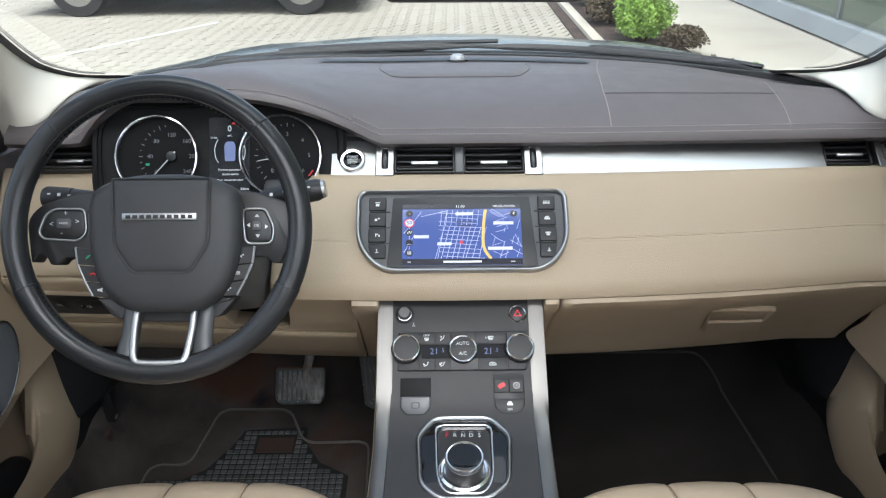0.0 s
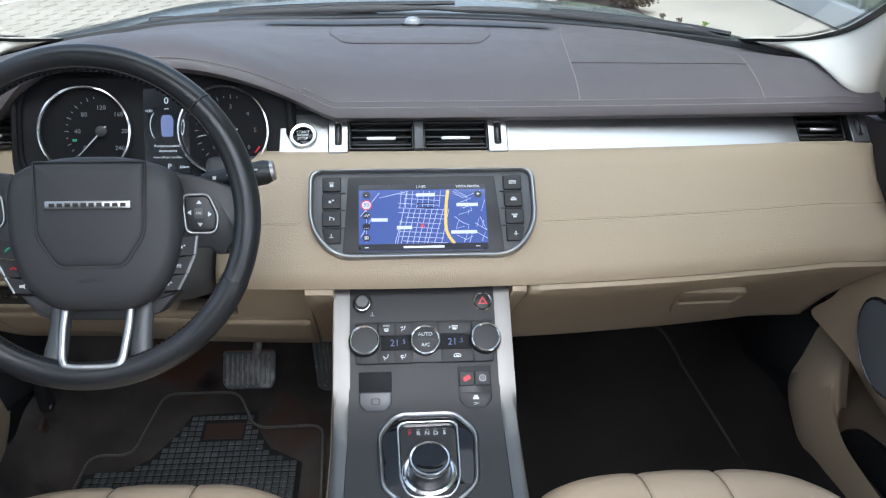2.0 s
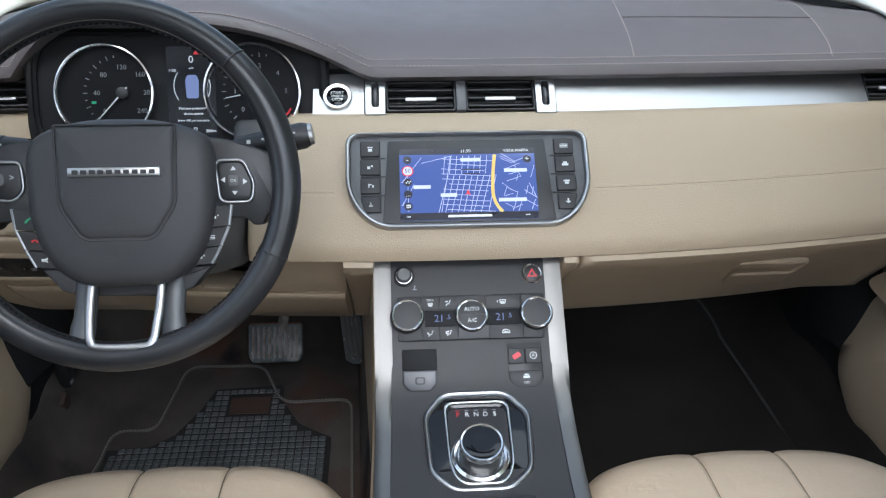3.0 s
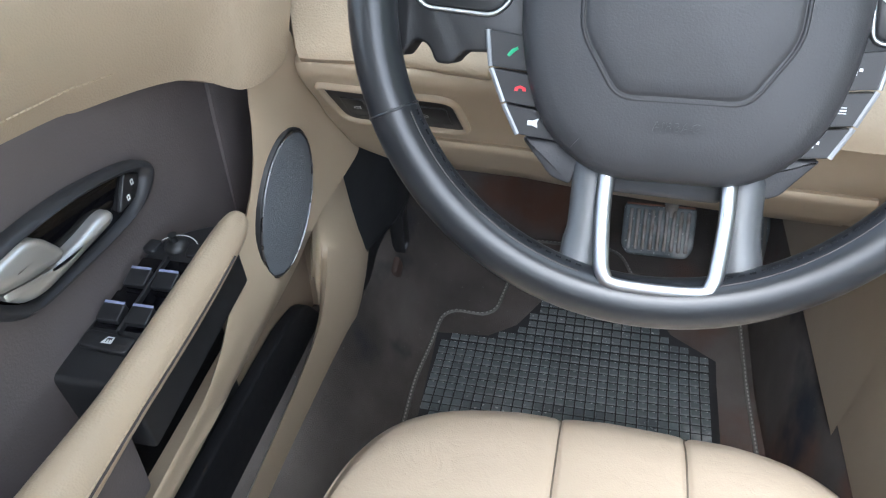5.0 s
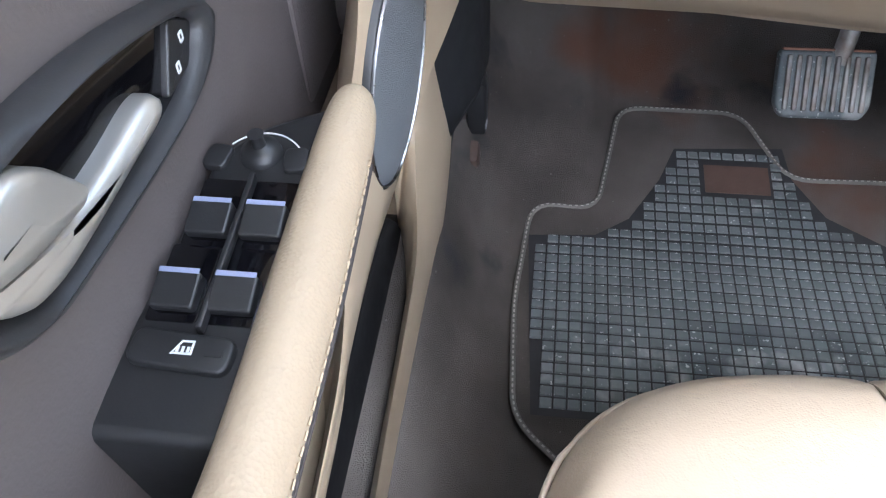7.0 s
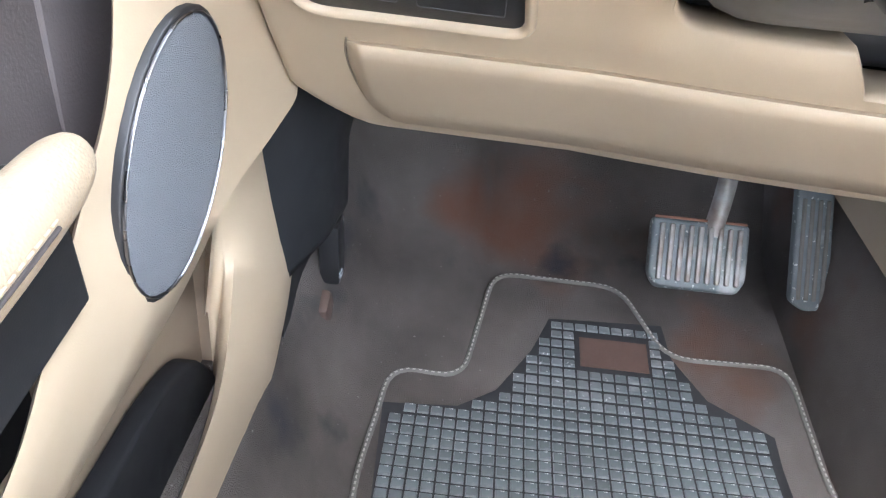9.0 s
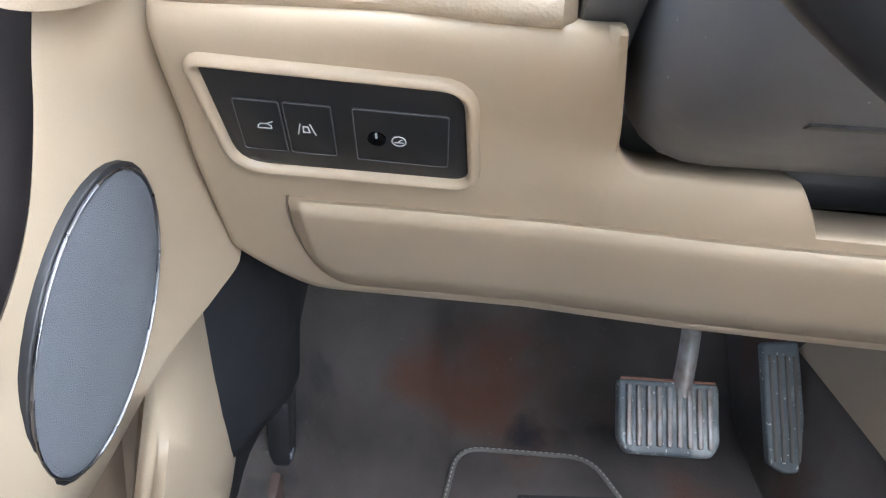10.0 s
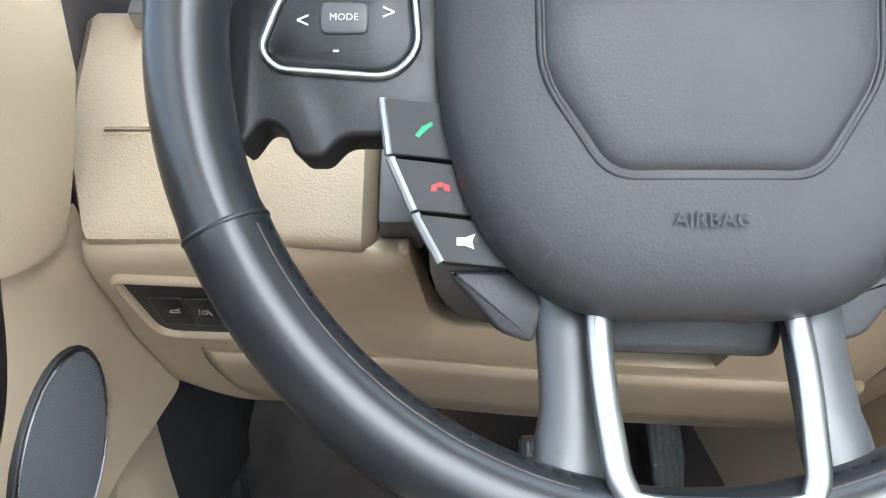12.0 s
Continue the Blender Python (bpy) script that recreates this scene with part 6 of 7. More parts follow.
    part("speaker_trim", frame_plate(ellipse(0.0448, 0.0772), ellipse(0.0438, 0.0760), 0.0, 0.0034, M, 0.0004), bpy.data.materials.get("dark_chrome") or material("dark_chrome", (0.22, 0.22, 0.23), 0.28, metal=1.0), d, "bright loudspeaker trim ring", smooth=60)
    part("speaker_mesh", plate(ellipse(0.0438, 0.0760), -0.010, 0.0020, M, 0.001, dome=0.002), MESH_GREY, d, "grey perforated loudspeaker mesh", smooth=60)
    if not detail:
        return d
    # padded pull bar
    bar_pts = smooth_line([(-0.7265, 0.938, 0.8090), (-0.7260, 0.930, 0.8085), (-0.7250, 0.905, 0.8065), (-0.7240, 0.84, 0.8010), (-0.7230, 0.75, 0.7960), (-0.7255, 0.65, 0.790), (-0.7300, 0.45, 0.786), (-0.730, 0.28, 0.78)], 6)
    grow = [0.0155 * math.sqrt(1 - (1 - min(1, k / 16)) ** 2) * (0.74 + 0.26 * min(1, k / 20)) + 0.0008 for k in range(len(bar_pts))]
    grow = [g * (1 + 0.35 * smoothstep((0.74 - p.y) / 0.14)) for g, p in zip(grow, bar_pts)]
    part("pull_bar", tube(bar_pts, grow, 18, flat=1.12), BEIGE, d, "beige leather pull bar", smooth=180)
    ang = radians(8)
    line = [p + Vector(((g + 0.0004) * math.cos(ang), 0, (g + 0.0004) * 1.12 * math.sin(ang))) for p, g in zip(bar_pts, grow)][14:]
    stitches("stitching", line, THREAD_TAN, d, 0.0040, 0.0022, 0.0006)
    part("seam", tube([p + Vector((0.0002, 0, -0.0032)) for p in line], 0.0011, 6), SEAM, d)
    part("bar_mount", box(0.012, 0.42, 0.09, pose(-0.738, 0.52, 0.733), 0.004), BROWN_DOOR, d, smooth=40)
    return d


door = door_skin(-1)
# window switch block on the door
block = thing("window_switch_block", "black window and mirror switch block on the door armrest", "switches")
BMX = pose(-0.7600, 0.826, 0.8020, 6.5, 0, 0)
bo = rounded([(-0.038, -0.089), (0.030, -0.089), (0.030, 0.100), (0.022, 0.096), (-0.006, 0.082), (-0.0265, 0.060), (-0.0280, 0.015)], [0.008, 0.004, 0.004, 0.01, 0.012, 0.012, 0.03], 4)
part("housing", plate(bo, -0.075, 0.0, BMX, 0.005), BLACK, block, "black plastic housing", smooth=50)
for jy in (-0.0168, 0.0225):
    for jx in (-0.0145, 0.0105):
        cx, cy = jx + (-0.002 if jy < 0 else 0.0005), jy
        part("well", plate(rect(0.0225, 0.040, 0.002), -0.001, 0.0006, BMX @ pose(cx, cy, 0), 0.0003), PIANO, block, smooth=40)
        b = part("window_switch", plate(rect(0.0195, 0.017, 0.002), -0.001, 0.0060, BMX @ pose(cx, cy - 0.0065, 0.001, 10, 0, 0), 0.0012), BLACK, block)
        part("edge_light", box(0.0178, 0.0024, 0.0005, BMX @ pose(cx, cy + 0.0008, 0.0083, 10, 0, 0)), material("bluish_edge", (0.22, 0.24, 0.36), 0.4) if "bluish_edge" not in bpy.data.materials else bpy.data.materials["bluish_edge"], b, "pale blue edge line")
part("rib", box(0.003, 0.085, 0.006, BMX @ pose(-0.0012, 0.001, 0.003), 0.001), BLACK, block, smooth=40)
lockb = part("lockout_button", plate(rect(0.044, 0.0165, 0.006), -0.001, 0.0042, BMX @ pose(-0.006, -0.0510, 0, 0, 0, -4), 0.0015), BLACK, block, smooth=40)
part("legend", frame_plate([(-0.0045, -0.003), (0.0045, -0.003), (0.0045, 0.0035), (-0.001, 0.0035)], [(-0.0034, -0.0021), (0.0036, -0.0021), (0.0036, 0.0026), (-0.0006, 0.0026)], 0, 0.0004, BMX @ pose(-0.005, -0.0505, 0.0042), 0.0001), MARK, lockb)
for k in range(3):
    part("legend", box(0.0012, 0.0026, 0.0003, BMX @ pose(-0.0068 + 0.0022 * k, -0.0512, 0.0044)), MARK, lockb)
part("indicator", box(0.007, 0.003, 0.0004, BMX @ pose(0.0085, -0.0520, 0.0044)), BLACK, lockb)
part("mirror_knob", lathe([(0.0, 0.0), (0.0105, 0.0), (0.0095, 0.004), (0.006, 0.006), (0.0035, 0.007), (0.003, 0.012), (0.004, 0.014), (0.0, 0.0145)], 28, BMX @ pose(-0.0025, 0.0600, 0)), BLACK, block, "mirror adjuster knob", smooth=60)
for dx in (-0.0165, 0.0225):
    part("mirror_button", plate(rect(0.012, 0.015, 0.004), -0.001, 0.0030, BMX @ pose(-0.0065 + dx, 0.0560, 0, 0, 0, -8 if dx < 0 else 8), 0.001), BLACK, block, smooth=40)
part("legend", tube([BMX @ Vector((-0.002 + 0.022 * math.cos(radians(a)), 0.050 + 0.024 * math.sin(radians(a)), 0.0005)) for a in steps(35, 140, 14)], 0.0005, 5), MARK, block)

# inner door handle
ih = thing("door_handle", "silver inner door handle in a black oval recess", "door handle")
HX = Matrix(((0, 0, 1, -0.7865), (1, 0, 0, 0.8144), (0, 1, 0, 0.8793), (0, 0, 0, 1))) @ Matrix.Diagonal((0.965, 0.84, 1, 1))
leaf_o = smooth_line([(-0.1216, 0.030, 0), (-0.117, 0.008, 0), (-0.090, -0.021, 0), (-0.060, -0.029, 0), (0.032, -0.036, 0), (0.077, -0.031, 0), (0.098, -0.011, 0), (0.091, 0.005, 0), (0.059, 0.0205, 0), (-0.0056, 0.0385, 0), (-0.072, 0.046, 0), (-0.106, 0.043, 0)], 5, closed=True)
leaf = [(p.x, p.y) for p in leaf_o]
BEZEL = material("black_grained_bezel", (0.028, 0.028, 0.030), 0.45, blotch=10, amount=0.4, grain=0.2, size=900, depth=0.0003)
part("bezel", frame_plate(leaf, [(x * 0.84 - 0.002, y * 0.76) for x, y in leaf], -0.004, 0.010, HX, 0.005), BEZEL, ih, "charcoal oval bezel", smooth=60)
part("recess", plate([(x * 0.86 - 0.002, y * 0.80) for x, y in leaf], -0.004, 0.001, HX, 0.0004), PIANO, ih, "glossy black recess", smooth=60)
LEVER = material("silver_lever_paint", (0.60, 0.585, 0.55), 0.34, metal=0.75, blotch=2, amount=0.2, rough_var=0.03)
paddle = rounded([(-0.1180, 0.0400), (-0.0670, 0.0405), (-0.0520, 0.0310), (-0.0370, 0.0070), (-0.0424, 0.0010), (-0.0790, 0.0085), (-0.1061, 0.0200), (-0.1140, 0.0300)], [0.004, 0.012, 0.010, 0.004, 0.004, 0.02, 0.008, 0.004], 5)
lv = part("lever", plate(paddle, -0.002, 0.0150, HX, 0.005, dome=0.0025), LEVER, ih, "satin silver lever", smooth=60)
hook = smooth_line([(-0.1010, 0.0150, 0), (-0.0870, -0.0060, 0), (-0.0690, -0.0140, 0), (-0.0471, -0.0158, 0), (-0.0073, -0.0152, 0), (0.0220, -0.0140, 0), (0.0265, -0.0040, 0), (0.0140, 0.0005, 0), (-0.0139, -0.0012, 0), (-0.0399, -0.0004, 0), (-0.0692, 0.0056, 0), (-0.0867, 0.0103, 0)], 4, closed=True)
part("lever_arm", plate([(p.x, p.y) for p in hook], -0.002, 0.0125, HX, 0.006, dome=0.002), LEVER, lv, smooth=60)
lk = part("lock_panel", plate(rounded([(0.042, -0.021), (0.068, -0.020), (0.081, -0.002), (0.062, 0.011)], 0.004), 0.0, 0.0045, HX, 0.0012), BLACK, ih, smooth=40)
for x, y in ((0.0674, -0.0027), (0.0576, -0.0135)):
    part("legend", frame_plate(rect(0.004, 0.006, 0.001), rect(0.002, 0.003, 0.0005), 0, 0.0004, HX @ pose(x, y, 0.0046), 0.0001), MARK, lk)
door_right = door_skin(1, False)
door_right.location = (-0.010, 0, -0.010)

for s in (-1, 1):
    bm = box(0.08, 0.24, 0.355, pose(s * 0.768, 1.24, 0.8985), 0.02)
    box(0.04, 0.10, 0.355, pose(s * 0.806, 1.085, 0.8985), 0.01, bm=bm)
    ob = part("dash_end", bm, BROWN_DOOR, None, smooth=40)
    tagged(ob, "black shut face beside the dashboard", "side panel", kind="structure")

# ---- windscreen, pillars, roof and the rest of the shell ----
def screen_pt(u, v):
    """The windscreen: u across, v up from the scuttle."""
    x = u * (0.735 - 0.13 * v)
    y = 1.665 - 0.62 * u * u * (0.52 + 0.0 * v) - v * 0.90
    return Vector((x, y, 1.125 + 0.02 * (1 - u * u) + v * 0.46))


rows = [[screen_pt(u, v) for u in steps(-1, 1, 24)] for v in steps(-0.06, 1, 12)]
ws = part("window_1", loft(rows), GLASS, None, smooth=180, face=(0, -1, -1))
tagged(ws, "clear curved windscreen with dotted black border", "windscreen", kind="structure")
GLASS_EDGE = [(0.80, 0.070), (0.865, 0.093), (0.90, 0.110), (0.924, 0.138), (0.941, 0.170), (0.947, 0.20), (0.951, 0.25), (0.952, 0.31), (0.952, 0.40), (0.95, 0.55), (0.948, 0.78), (0.945, 1.0)]
FOOT = [(0.615, 1.352, 1.163), (0.627, 1.320, 1.163), (0.631, 1.240, 1.158), (0.636, 1.196, 1.146), (0.642, 1.168, 1.134), (0.662, 1.156, 1.122), (0.690, 1.156, 1.118), (0.702, 1.150, 1.165), (0.705, 1.100, 1.225), (0.700, 1.00, 1.295), (0.665, 0.80, 1.44), (0.625, 0.62, 1.60)]
INN = smooth_line([(u, v, 0) for u, v in GLASS_EDGE], 5)
OUT = smooth_line(FOOT, 5)
border = tagged(new("windscreen_border"), "black dotted ceramic border round the windscreen", "trim", kind="structure")
rows = [[screen_pt(u, v) + Vector((0, -0.004, -0.002)) for u in steps(-0.93, 0.93, 40)] for v in (-0.02, 0.012)]
part("foot_band", loft(rows), BLACK, border, smooth=180)
for s in (-1, 1):
    edge = [screen_pt(s * p.x, p.y) + Vector((0, -0.006, -0.004)) for p in INN]
    inner = [screen_pt(s * (p.x - 0.012), p.y + 0.010) + Vector((0, -0.003, -0.002)) for p in INN]
    part("edge_band", loft([edge, inner]), BLACK, border, smooth=180)
    dots = bmesh.new()
    for k in range(5, 45):
        for i in range(4):
            f = i / 4
            for lane in (0.5, 1.0):
                q = INN[k] * (1 - f) + INN[k + 1] * f
                at = screen_pt(s * (q.x - 0.012 - 0.007 * lane), q.y + 0.010 + 0.006 * lane) + Vector((0, -0.002, -0.001))
                box(0.0022 - 0.0008 * lane, 0.0022 - 0.0008 * lane, 0.0004, Matrix.Translation(at) @ pose(0, 0, 0, 30, 0, 0), bm=dots)
    part("border_dots", dots, BLACK, border, kind="stuff")
    rows = []
    for p, o in zip(INN, OUT):
        a, b = screen_pt(s * p.x, p.y), Vector((s * o.x, o.y, o.z))
        push = Vector((-s * 0.6, -0.7, 0.25)) * (0.10 * (b - a).length)
        mix = lambda f, w: a * (1 - f) + b * f + push * w
        rows.append([a + Vector((s * 0.03, 0.03, -0.01)), a + Vector((0, 0.004, 0.002)), a + Vector((0, -0.006, -0.001)), mix(0.12, 0.75), mix(0.3, 1.0), mix(0.5, 1.05), mix(0.7, 0.9), mix(0.88, 0.55), mix(0.97, 0.2), b + Vector((s * 0.006, 0.003, -0.004)), b + Vector((s * 0.045, 0.03, -0.02))])
    pl = thing("pillar_left" if s < 0 else "pillar_right", "cream windscreen pillar trim with a slotted recess", "pillar", kind="structure")
    part("trim", loft(rows, ring=True, caps=True), CREAM, pl, smooth=70)
    # slotted recess low on the pillar
    PLM = Matrix.Translation((s * 0.690, 1.158, 1.178)) @ pose(0, 0, 0, 0, 0, s * 62) @ pose(0, 0, 0, 90, 0, 0) @ pose(0, 0, 0, 0, 0, -s * 35)
    part("recess_rim", frame_plate(ellipse(0.034, 0.012), ellipse(0.031, 0.0095), -0.004, 0.0035, PLM, 0.001), CREAM, pl, smooth=60)
    for k in range(3):
        part("slot", box(0.050, 0.0016, 0.002, PLM @ pose(0, -0.005 + 0.005 * k, 0.0022)), SEAM, pl)
    corner = thing("mirror_corner", "black door mirror corner with a round tweeter", "corner trim", kind="structure")
    CMT = Matrix(((0, 0, -s, s * 0.755), (1, 0, 0, 0), (0, 1, 0, 0), (0, 0, 0, 1)))
    tri = rounded([(0.94, 1.075), (1.20, 1.075), (1.22, 1.16), (1.12, 1.225), (1.02, 1.29), (0.985, 1.28)], 0.02, 4)
    part("panel", plate(tri, 0.0, 0.030, CMT, 0.008), BLACK, corner, smooth=50)
    part("tweeter_ring", lathe([(0.024, 0.0), (0.030, 0.0), (0.030, 0.004), (0.027, 0.006), (0.024, 0.004)], 32, CMT @ pose(1.045, 1.150, 0.029)), PANEL, corner, "dark grey ring", smooth=50)
    part("tweeter_mesh", lathe([(0.0, 0.002), (0.025, 0.002), (0.025, 0.0), (0.0, 0.0)], 32, CMT @ pose(1.045, 1.150, 0.030)), BLACK, corner, smooth=50)

def roof_pt(x, y):
    return Vector((x * (0.60 + 0.04 * (1 - abs(y) / 2)), y, 1.585 + 0.03 * (1 - x * x) - 0.02 * max(0, y) ** 2 - 0.04 * max(0, -y - 0.8)))


# roof out of view; its glass opening is added to brighten the cabin
roof = tagged(new("ceiling"), "unseen cream headliner round an added light opening", "ceiling", kind="structure")
for name, x0, x1, y0, y1 in (("headliner", -1, 1, 0.45, 0.76), ("headliner", -1, 1, -1.75, -1.15), ("headliner", -1, -0.72, -1.15, 0.45), ("headliner", 0.72, 1, -1.15, 0.45)):
    rows = [[roof_pt(x, y) for x in steps(x0, x1, 8)] for y in steps(y0, y1, 8)]
    rows = [r + [p + Vector((0, 0, 0.03)) for p in r[::-1]] for r in rows]
    part(name, loft(rows, ring=True, caps=True), CREAM, roof, smooth=60)
# added pane; its tint sets how much daylight falls in from above
added_roof_pane = part("window_2", loft([[roof_pt(x, y) + Vector((0, 0, 0.02)) for x in steps(-0.74, 0.74, 12)] for y in steps(-1.17, 0.47, 12)]), glass_material("added_roof_glass", (0.72, 0.735, 0.74)), None, smooth=180, face=(0, 0, -1))
tagged(added_roof_pane, "unseen tinted roof pane, added to let daylight in", "glass roof", kind="structure")
for s in (-1, 1):
    n = "left" if s < 0 else "right"
    # the rear door on the passenger side stands open
    long = 1.75 if s < 0 else 0.66
    ob = part("wall_" + n, box(0.05, long, 0.66, pose(s * 0.83, -1.845 + long / 2, 0.70), 0.01), BROWN_DOOR, None, smooth=40)
    tagged(ob, "dark brown rear door and side panel" if s < 0 else "dark brown side panel behind an open doorway", "wall", kind="structure")
    ob = part("pillar_" + n, loft([[Vector((s * (0.74 - 0.13 * t), y + 0.02 * t, 1.03 + 0.56 * t)) for y in (-0.10, 0.04)] + [Vector((s * (0.80 - 0.15 * t), y + 0.02 * t, 1.03 + 0.56 * t)) for y in (0.04, -0.10)] for t in steps(0, 1, 5)], ring=True, caps=True), CREAM, None, smooth=40)
    tagged(ob, "cream door pillar trim", "pillar", kind="structure")
tagged(part("wall_back", box(1.50, 0.06, 0.75, pose(0, -1.80, 0.70), 0.01), BROWN_DOOR, None), "dark tailgate wall behind the rear seats", "wall", kind="structure")

for s, n, tint in ((-1, "window_3", 0.72), (1, "window_4", 0.92)):
    pane = part(n, loft([[Vector((s * (0.785 - 0.14 * t), y0 * (1 - t) + y1 * t, 1.04 + 0.55 * t)) for y0, y1 in ((0.0, 0.0), (0.5, 0.42), (1.12, 0.62))] for t in steps(0, 1, 6)]), glass_material("side_glass_left" if s < 0 else "side_glass_right", (tint * 0.97, tint, tint * 0.98)), None, smooth=180)
    tagged(pane, "closed door window", "door window", kind="structure")

REAR_GLASS = glass_material("rear_glass", (0.42, 0.44, 0.44))
for s, n in ((-1, "window_5"), (1, "window_6")):
    pane = part(n, loft([[Vector((s * (0.79 - 0.14 * t), y, 1.02 + 0.56 * t)) for y in steps(-1.80, -0.06 if s < 0 else -1.15, 6)] for t in steps(0, 1, 4)]), REAR_GLASS, None, smooth=180)
    tagged(pane, "clear glass of the rear side", "rear window", kind="structure")
pane = part("window_7", loft([[Vector((x * (0.79 - 0.14 * t), -1.80 + 0.08 * t, 1.05 + 0.52 * t)) for x in steps(-1, 1, 8)] for t in steps(0, 1, 4)]), REAR_GLASS, None, smooth=180)
tagged(pane, "clear glass of the tailgate", "rear window", kind="structure")

mirror = thing("rear_view_mirror", "black-framed interior mirror under the roof", "mirror")
MM = pose(0.022, 0.845, 1.353, 78, 0, -4)
mo = rounded([(-0.118, -0.028), (0.118, -0.028), (0.112, 0.034), (-0.112, 0.034)], 0.014, 5)
part("shell", plate(mo, -0.028, 0.004, MM @ pose(0, 0, 0), 0.006), BLACK, mirror, smooth=60)
part("glass", plate(inset(mo, 0.005), 0.0, 0.0055, MM, 0.0008), material("mirror_silver", (0.85, 0.87, 0.86), 0.02, metal=1.0, rough_var=0.0), mirror, smooth=60)
part("stem", tube([MM @ Vector((0, 0.0, -0.025)), MM @ Vector((0, 0.06, -0.06)), Vector((0.005, 0.93, 1.515))], 0.012, 10), BLACK, mirror, smooth=60)

sensor = thing("dash_sensor", "small silver-grey light sensor on the dashboard", "sensor")
part("dome", lathe([(0.0, 0.0), (0.016, 0.0), (0.015, 0.008), (0.010, 0.013), (0.0, 0.0145)], 28, Matrix.Translation(dash_top(0.008, 0.885) + Vector((0, 0.0, 0.0)))), material("grey_sensor_lens", (0.30, 0.31, 0.33), 0.2, coat=0.4), sensor, smooth=60)
part("base", lathe([(0.0, -0.002), (0.022, -0.002), (0.021, 0.003), (0.0, 0.003)], 28, Matrix.Translation(dash_top(0.008, 0.885))), BLACK, sensor, smooth=60)
part("slot", loft([[dash_top(x, 0.86) + Vector((0, 0, 0.003)) for x in steps(-0.27, 0.27, 20)], [dash_top(x, 0.92) + Vector((0, 0, 0.003)) for x in steps(-0.25, 0.25, 20)]]), BLACK, dash, "black defroster slot")

# scuttle, bonnet and wipers outside
scuttle = part("scuttle", loft([[Vector((x, far_edge(x) + d, dash_top(max(-0.7, min(0.7, x)), 1).z + h)) for x in steps(-0.80, 0.80, 40)] for d, h in ((0.03, -0.014), (0.06, -0.004), (0.08, -0.001), (0.13, -0.004), (0.17, -0.02), (0.25, -0.06))]), BLACK, None, smooth=60)
tagged(scuttle, "black plastic scuttle panel under the wipers", "scuttle", kind="structure")
rows = []
for t in steps(0, 1, 12):
    rows.append([Vector((x, 1.80 - 0.45 * x * x * (1 - t) + 0.95 * t, 1.156 + 0.014 * min(1, t * 4) - 0.11 * x * x - 0.075 * t * t + 0.010 * math.exp(-((abs(x) - 0.55) / 0.10) ** 2))) for x in steps(-0.85, 0.85, 32)])
rows = [[v + Vector((0, -0.012, -0.03)) for v in rows[0]]] + rows + [[v + Vector((0, 0.05, -0.25)) for v in rows[-1]]]
bonnet = part("bonnet", loft(rows), PAINT, None, smooth=60)
tagged(bonnet, "glossy dark car bonnet beyond the windscreen", "bonnet", kind="structure")


def wiper(pts, hinge, label):
    w = thing("wiper", label, "wiper", "windscreen wipers")
    line = [p + Vector((0, 0, 0.008)) for p in smooth_line(pts, 6)]
    part("blade", tube([p + Vector((0, 0.0, 0.004)) for p in line], [0.002, 0.003, 0.004] + [0.006] * (len(line) - 6) + [0.004, 0.003, 0.002], 6, flat=1.4), BLACK, w, smooth=60)
    part("arm", tube([p + Vector((0, 0.01, 0.012)) for p in line[len(line) * 2 // 5:]], [0.004] + [0.007] * (len(line) - len(line) * 2 // 5 - 1), 6, flat=0.7), BLACK, w, smooth=60)
    part("pivot", box(0.055, 0.020, 0.012, Matrix.Translation(line[hinge] + Vector((0, 0.008, 0.008))) @ pose(0, 0, 0, 0, 0, -22 if hinge < 0 else 22), 0.005), BLACK, w, smooth=50)
    return w


wiper([(-0.56, 1.53, 1.142), (-0.40, 1.61, 1.160), (-0.15, 1.675, 1.168), (0.10, 1.695, 1.170)], 4, "black wiper resting along the windscreen's foot")
w_right = wiper([(0.02, 1.70, 1.168), (0.25, 1.665, 1.165), (0.50, 1.555, 1.150), (0.60, 1.48, 1.140)], -6, "black wiper resting along the windscreen's foot")
part("nozzle_cover", box(0.085, 0.03, 0.018, pose(-0.10, 1.70, 1.180, 0, 0, 3), 0.006), BLACK, w_right, smooth=50)
band = []
for x in steps(-0.72, 0.72, 60):
    e = dash_top(max(-0.7, min(0.7, x)), 1)
    k = smoothstep((abs(x) - 0.38) / 0.25)
    band.append([Vector((x, far_edge(x) + 0.004, e.z - 0.03)), Vector((x, far_edge(x) + 0.010, e.z + 0.003 + 0.009 * k)), Vector((x, far_edge(x) + 0.016, e.z + 0.003 + 0.009 * k)), Vector((x, far_edge(x) + 0.012, e.z - 0.03))])
border = part("windscreen_trim", loft(band, ring=True, caps=True), BLACK, None, smooth=40)
tagged(border, "black border along the foot of the windscreen", "trim", kind="structure")

# ---- outside: a yard that rises gently ahead of the car ----
YARD = pose(0, 1.5, 0, 4.289, 0, 0) @ pose(0, -1.5, 0)
ground = part("ground", box(400, 400, 0.2, YARD @ pose(0, 120, -0.14)), CONCRETE, None)
tagged(ground, "pale dusty concrete yard reaching far off", "ground", kind="structure")
bed = part("planting_bed", box(1.0, 26, 0.06, YARD @ pose(2.12, 19.8, -0.012, 0, 0, -1.2), 0.02), SOIL, None)
tagged(bed, "dark mulch planting bed", "planting bed", kind="structure")
kerb = thing("kerb", "pale concrete edging kerb along the paving", "kerb", kind="structure")
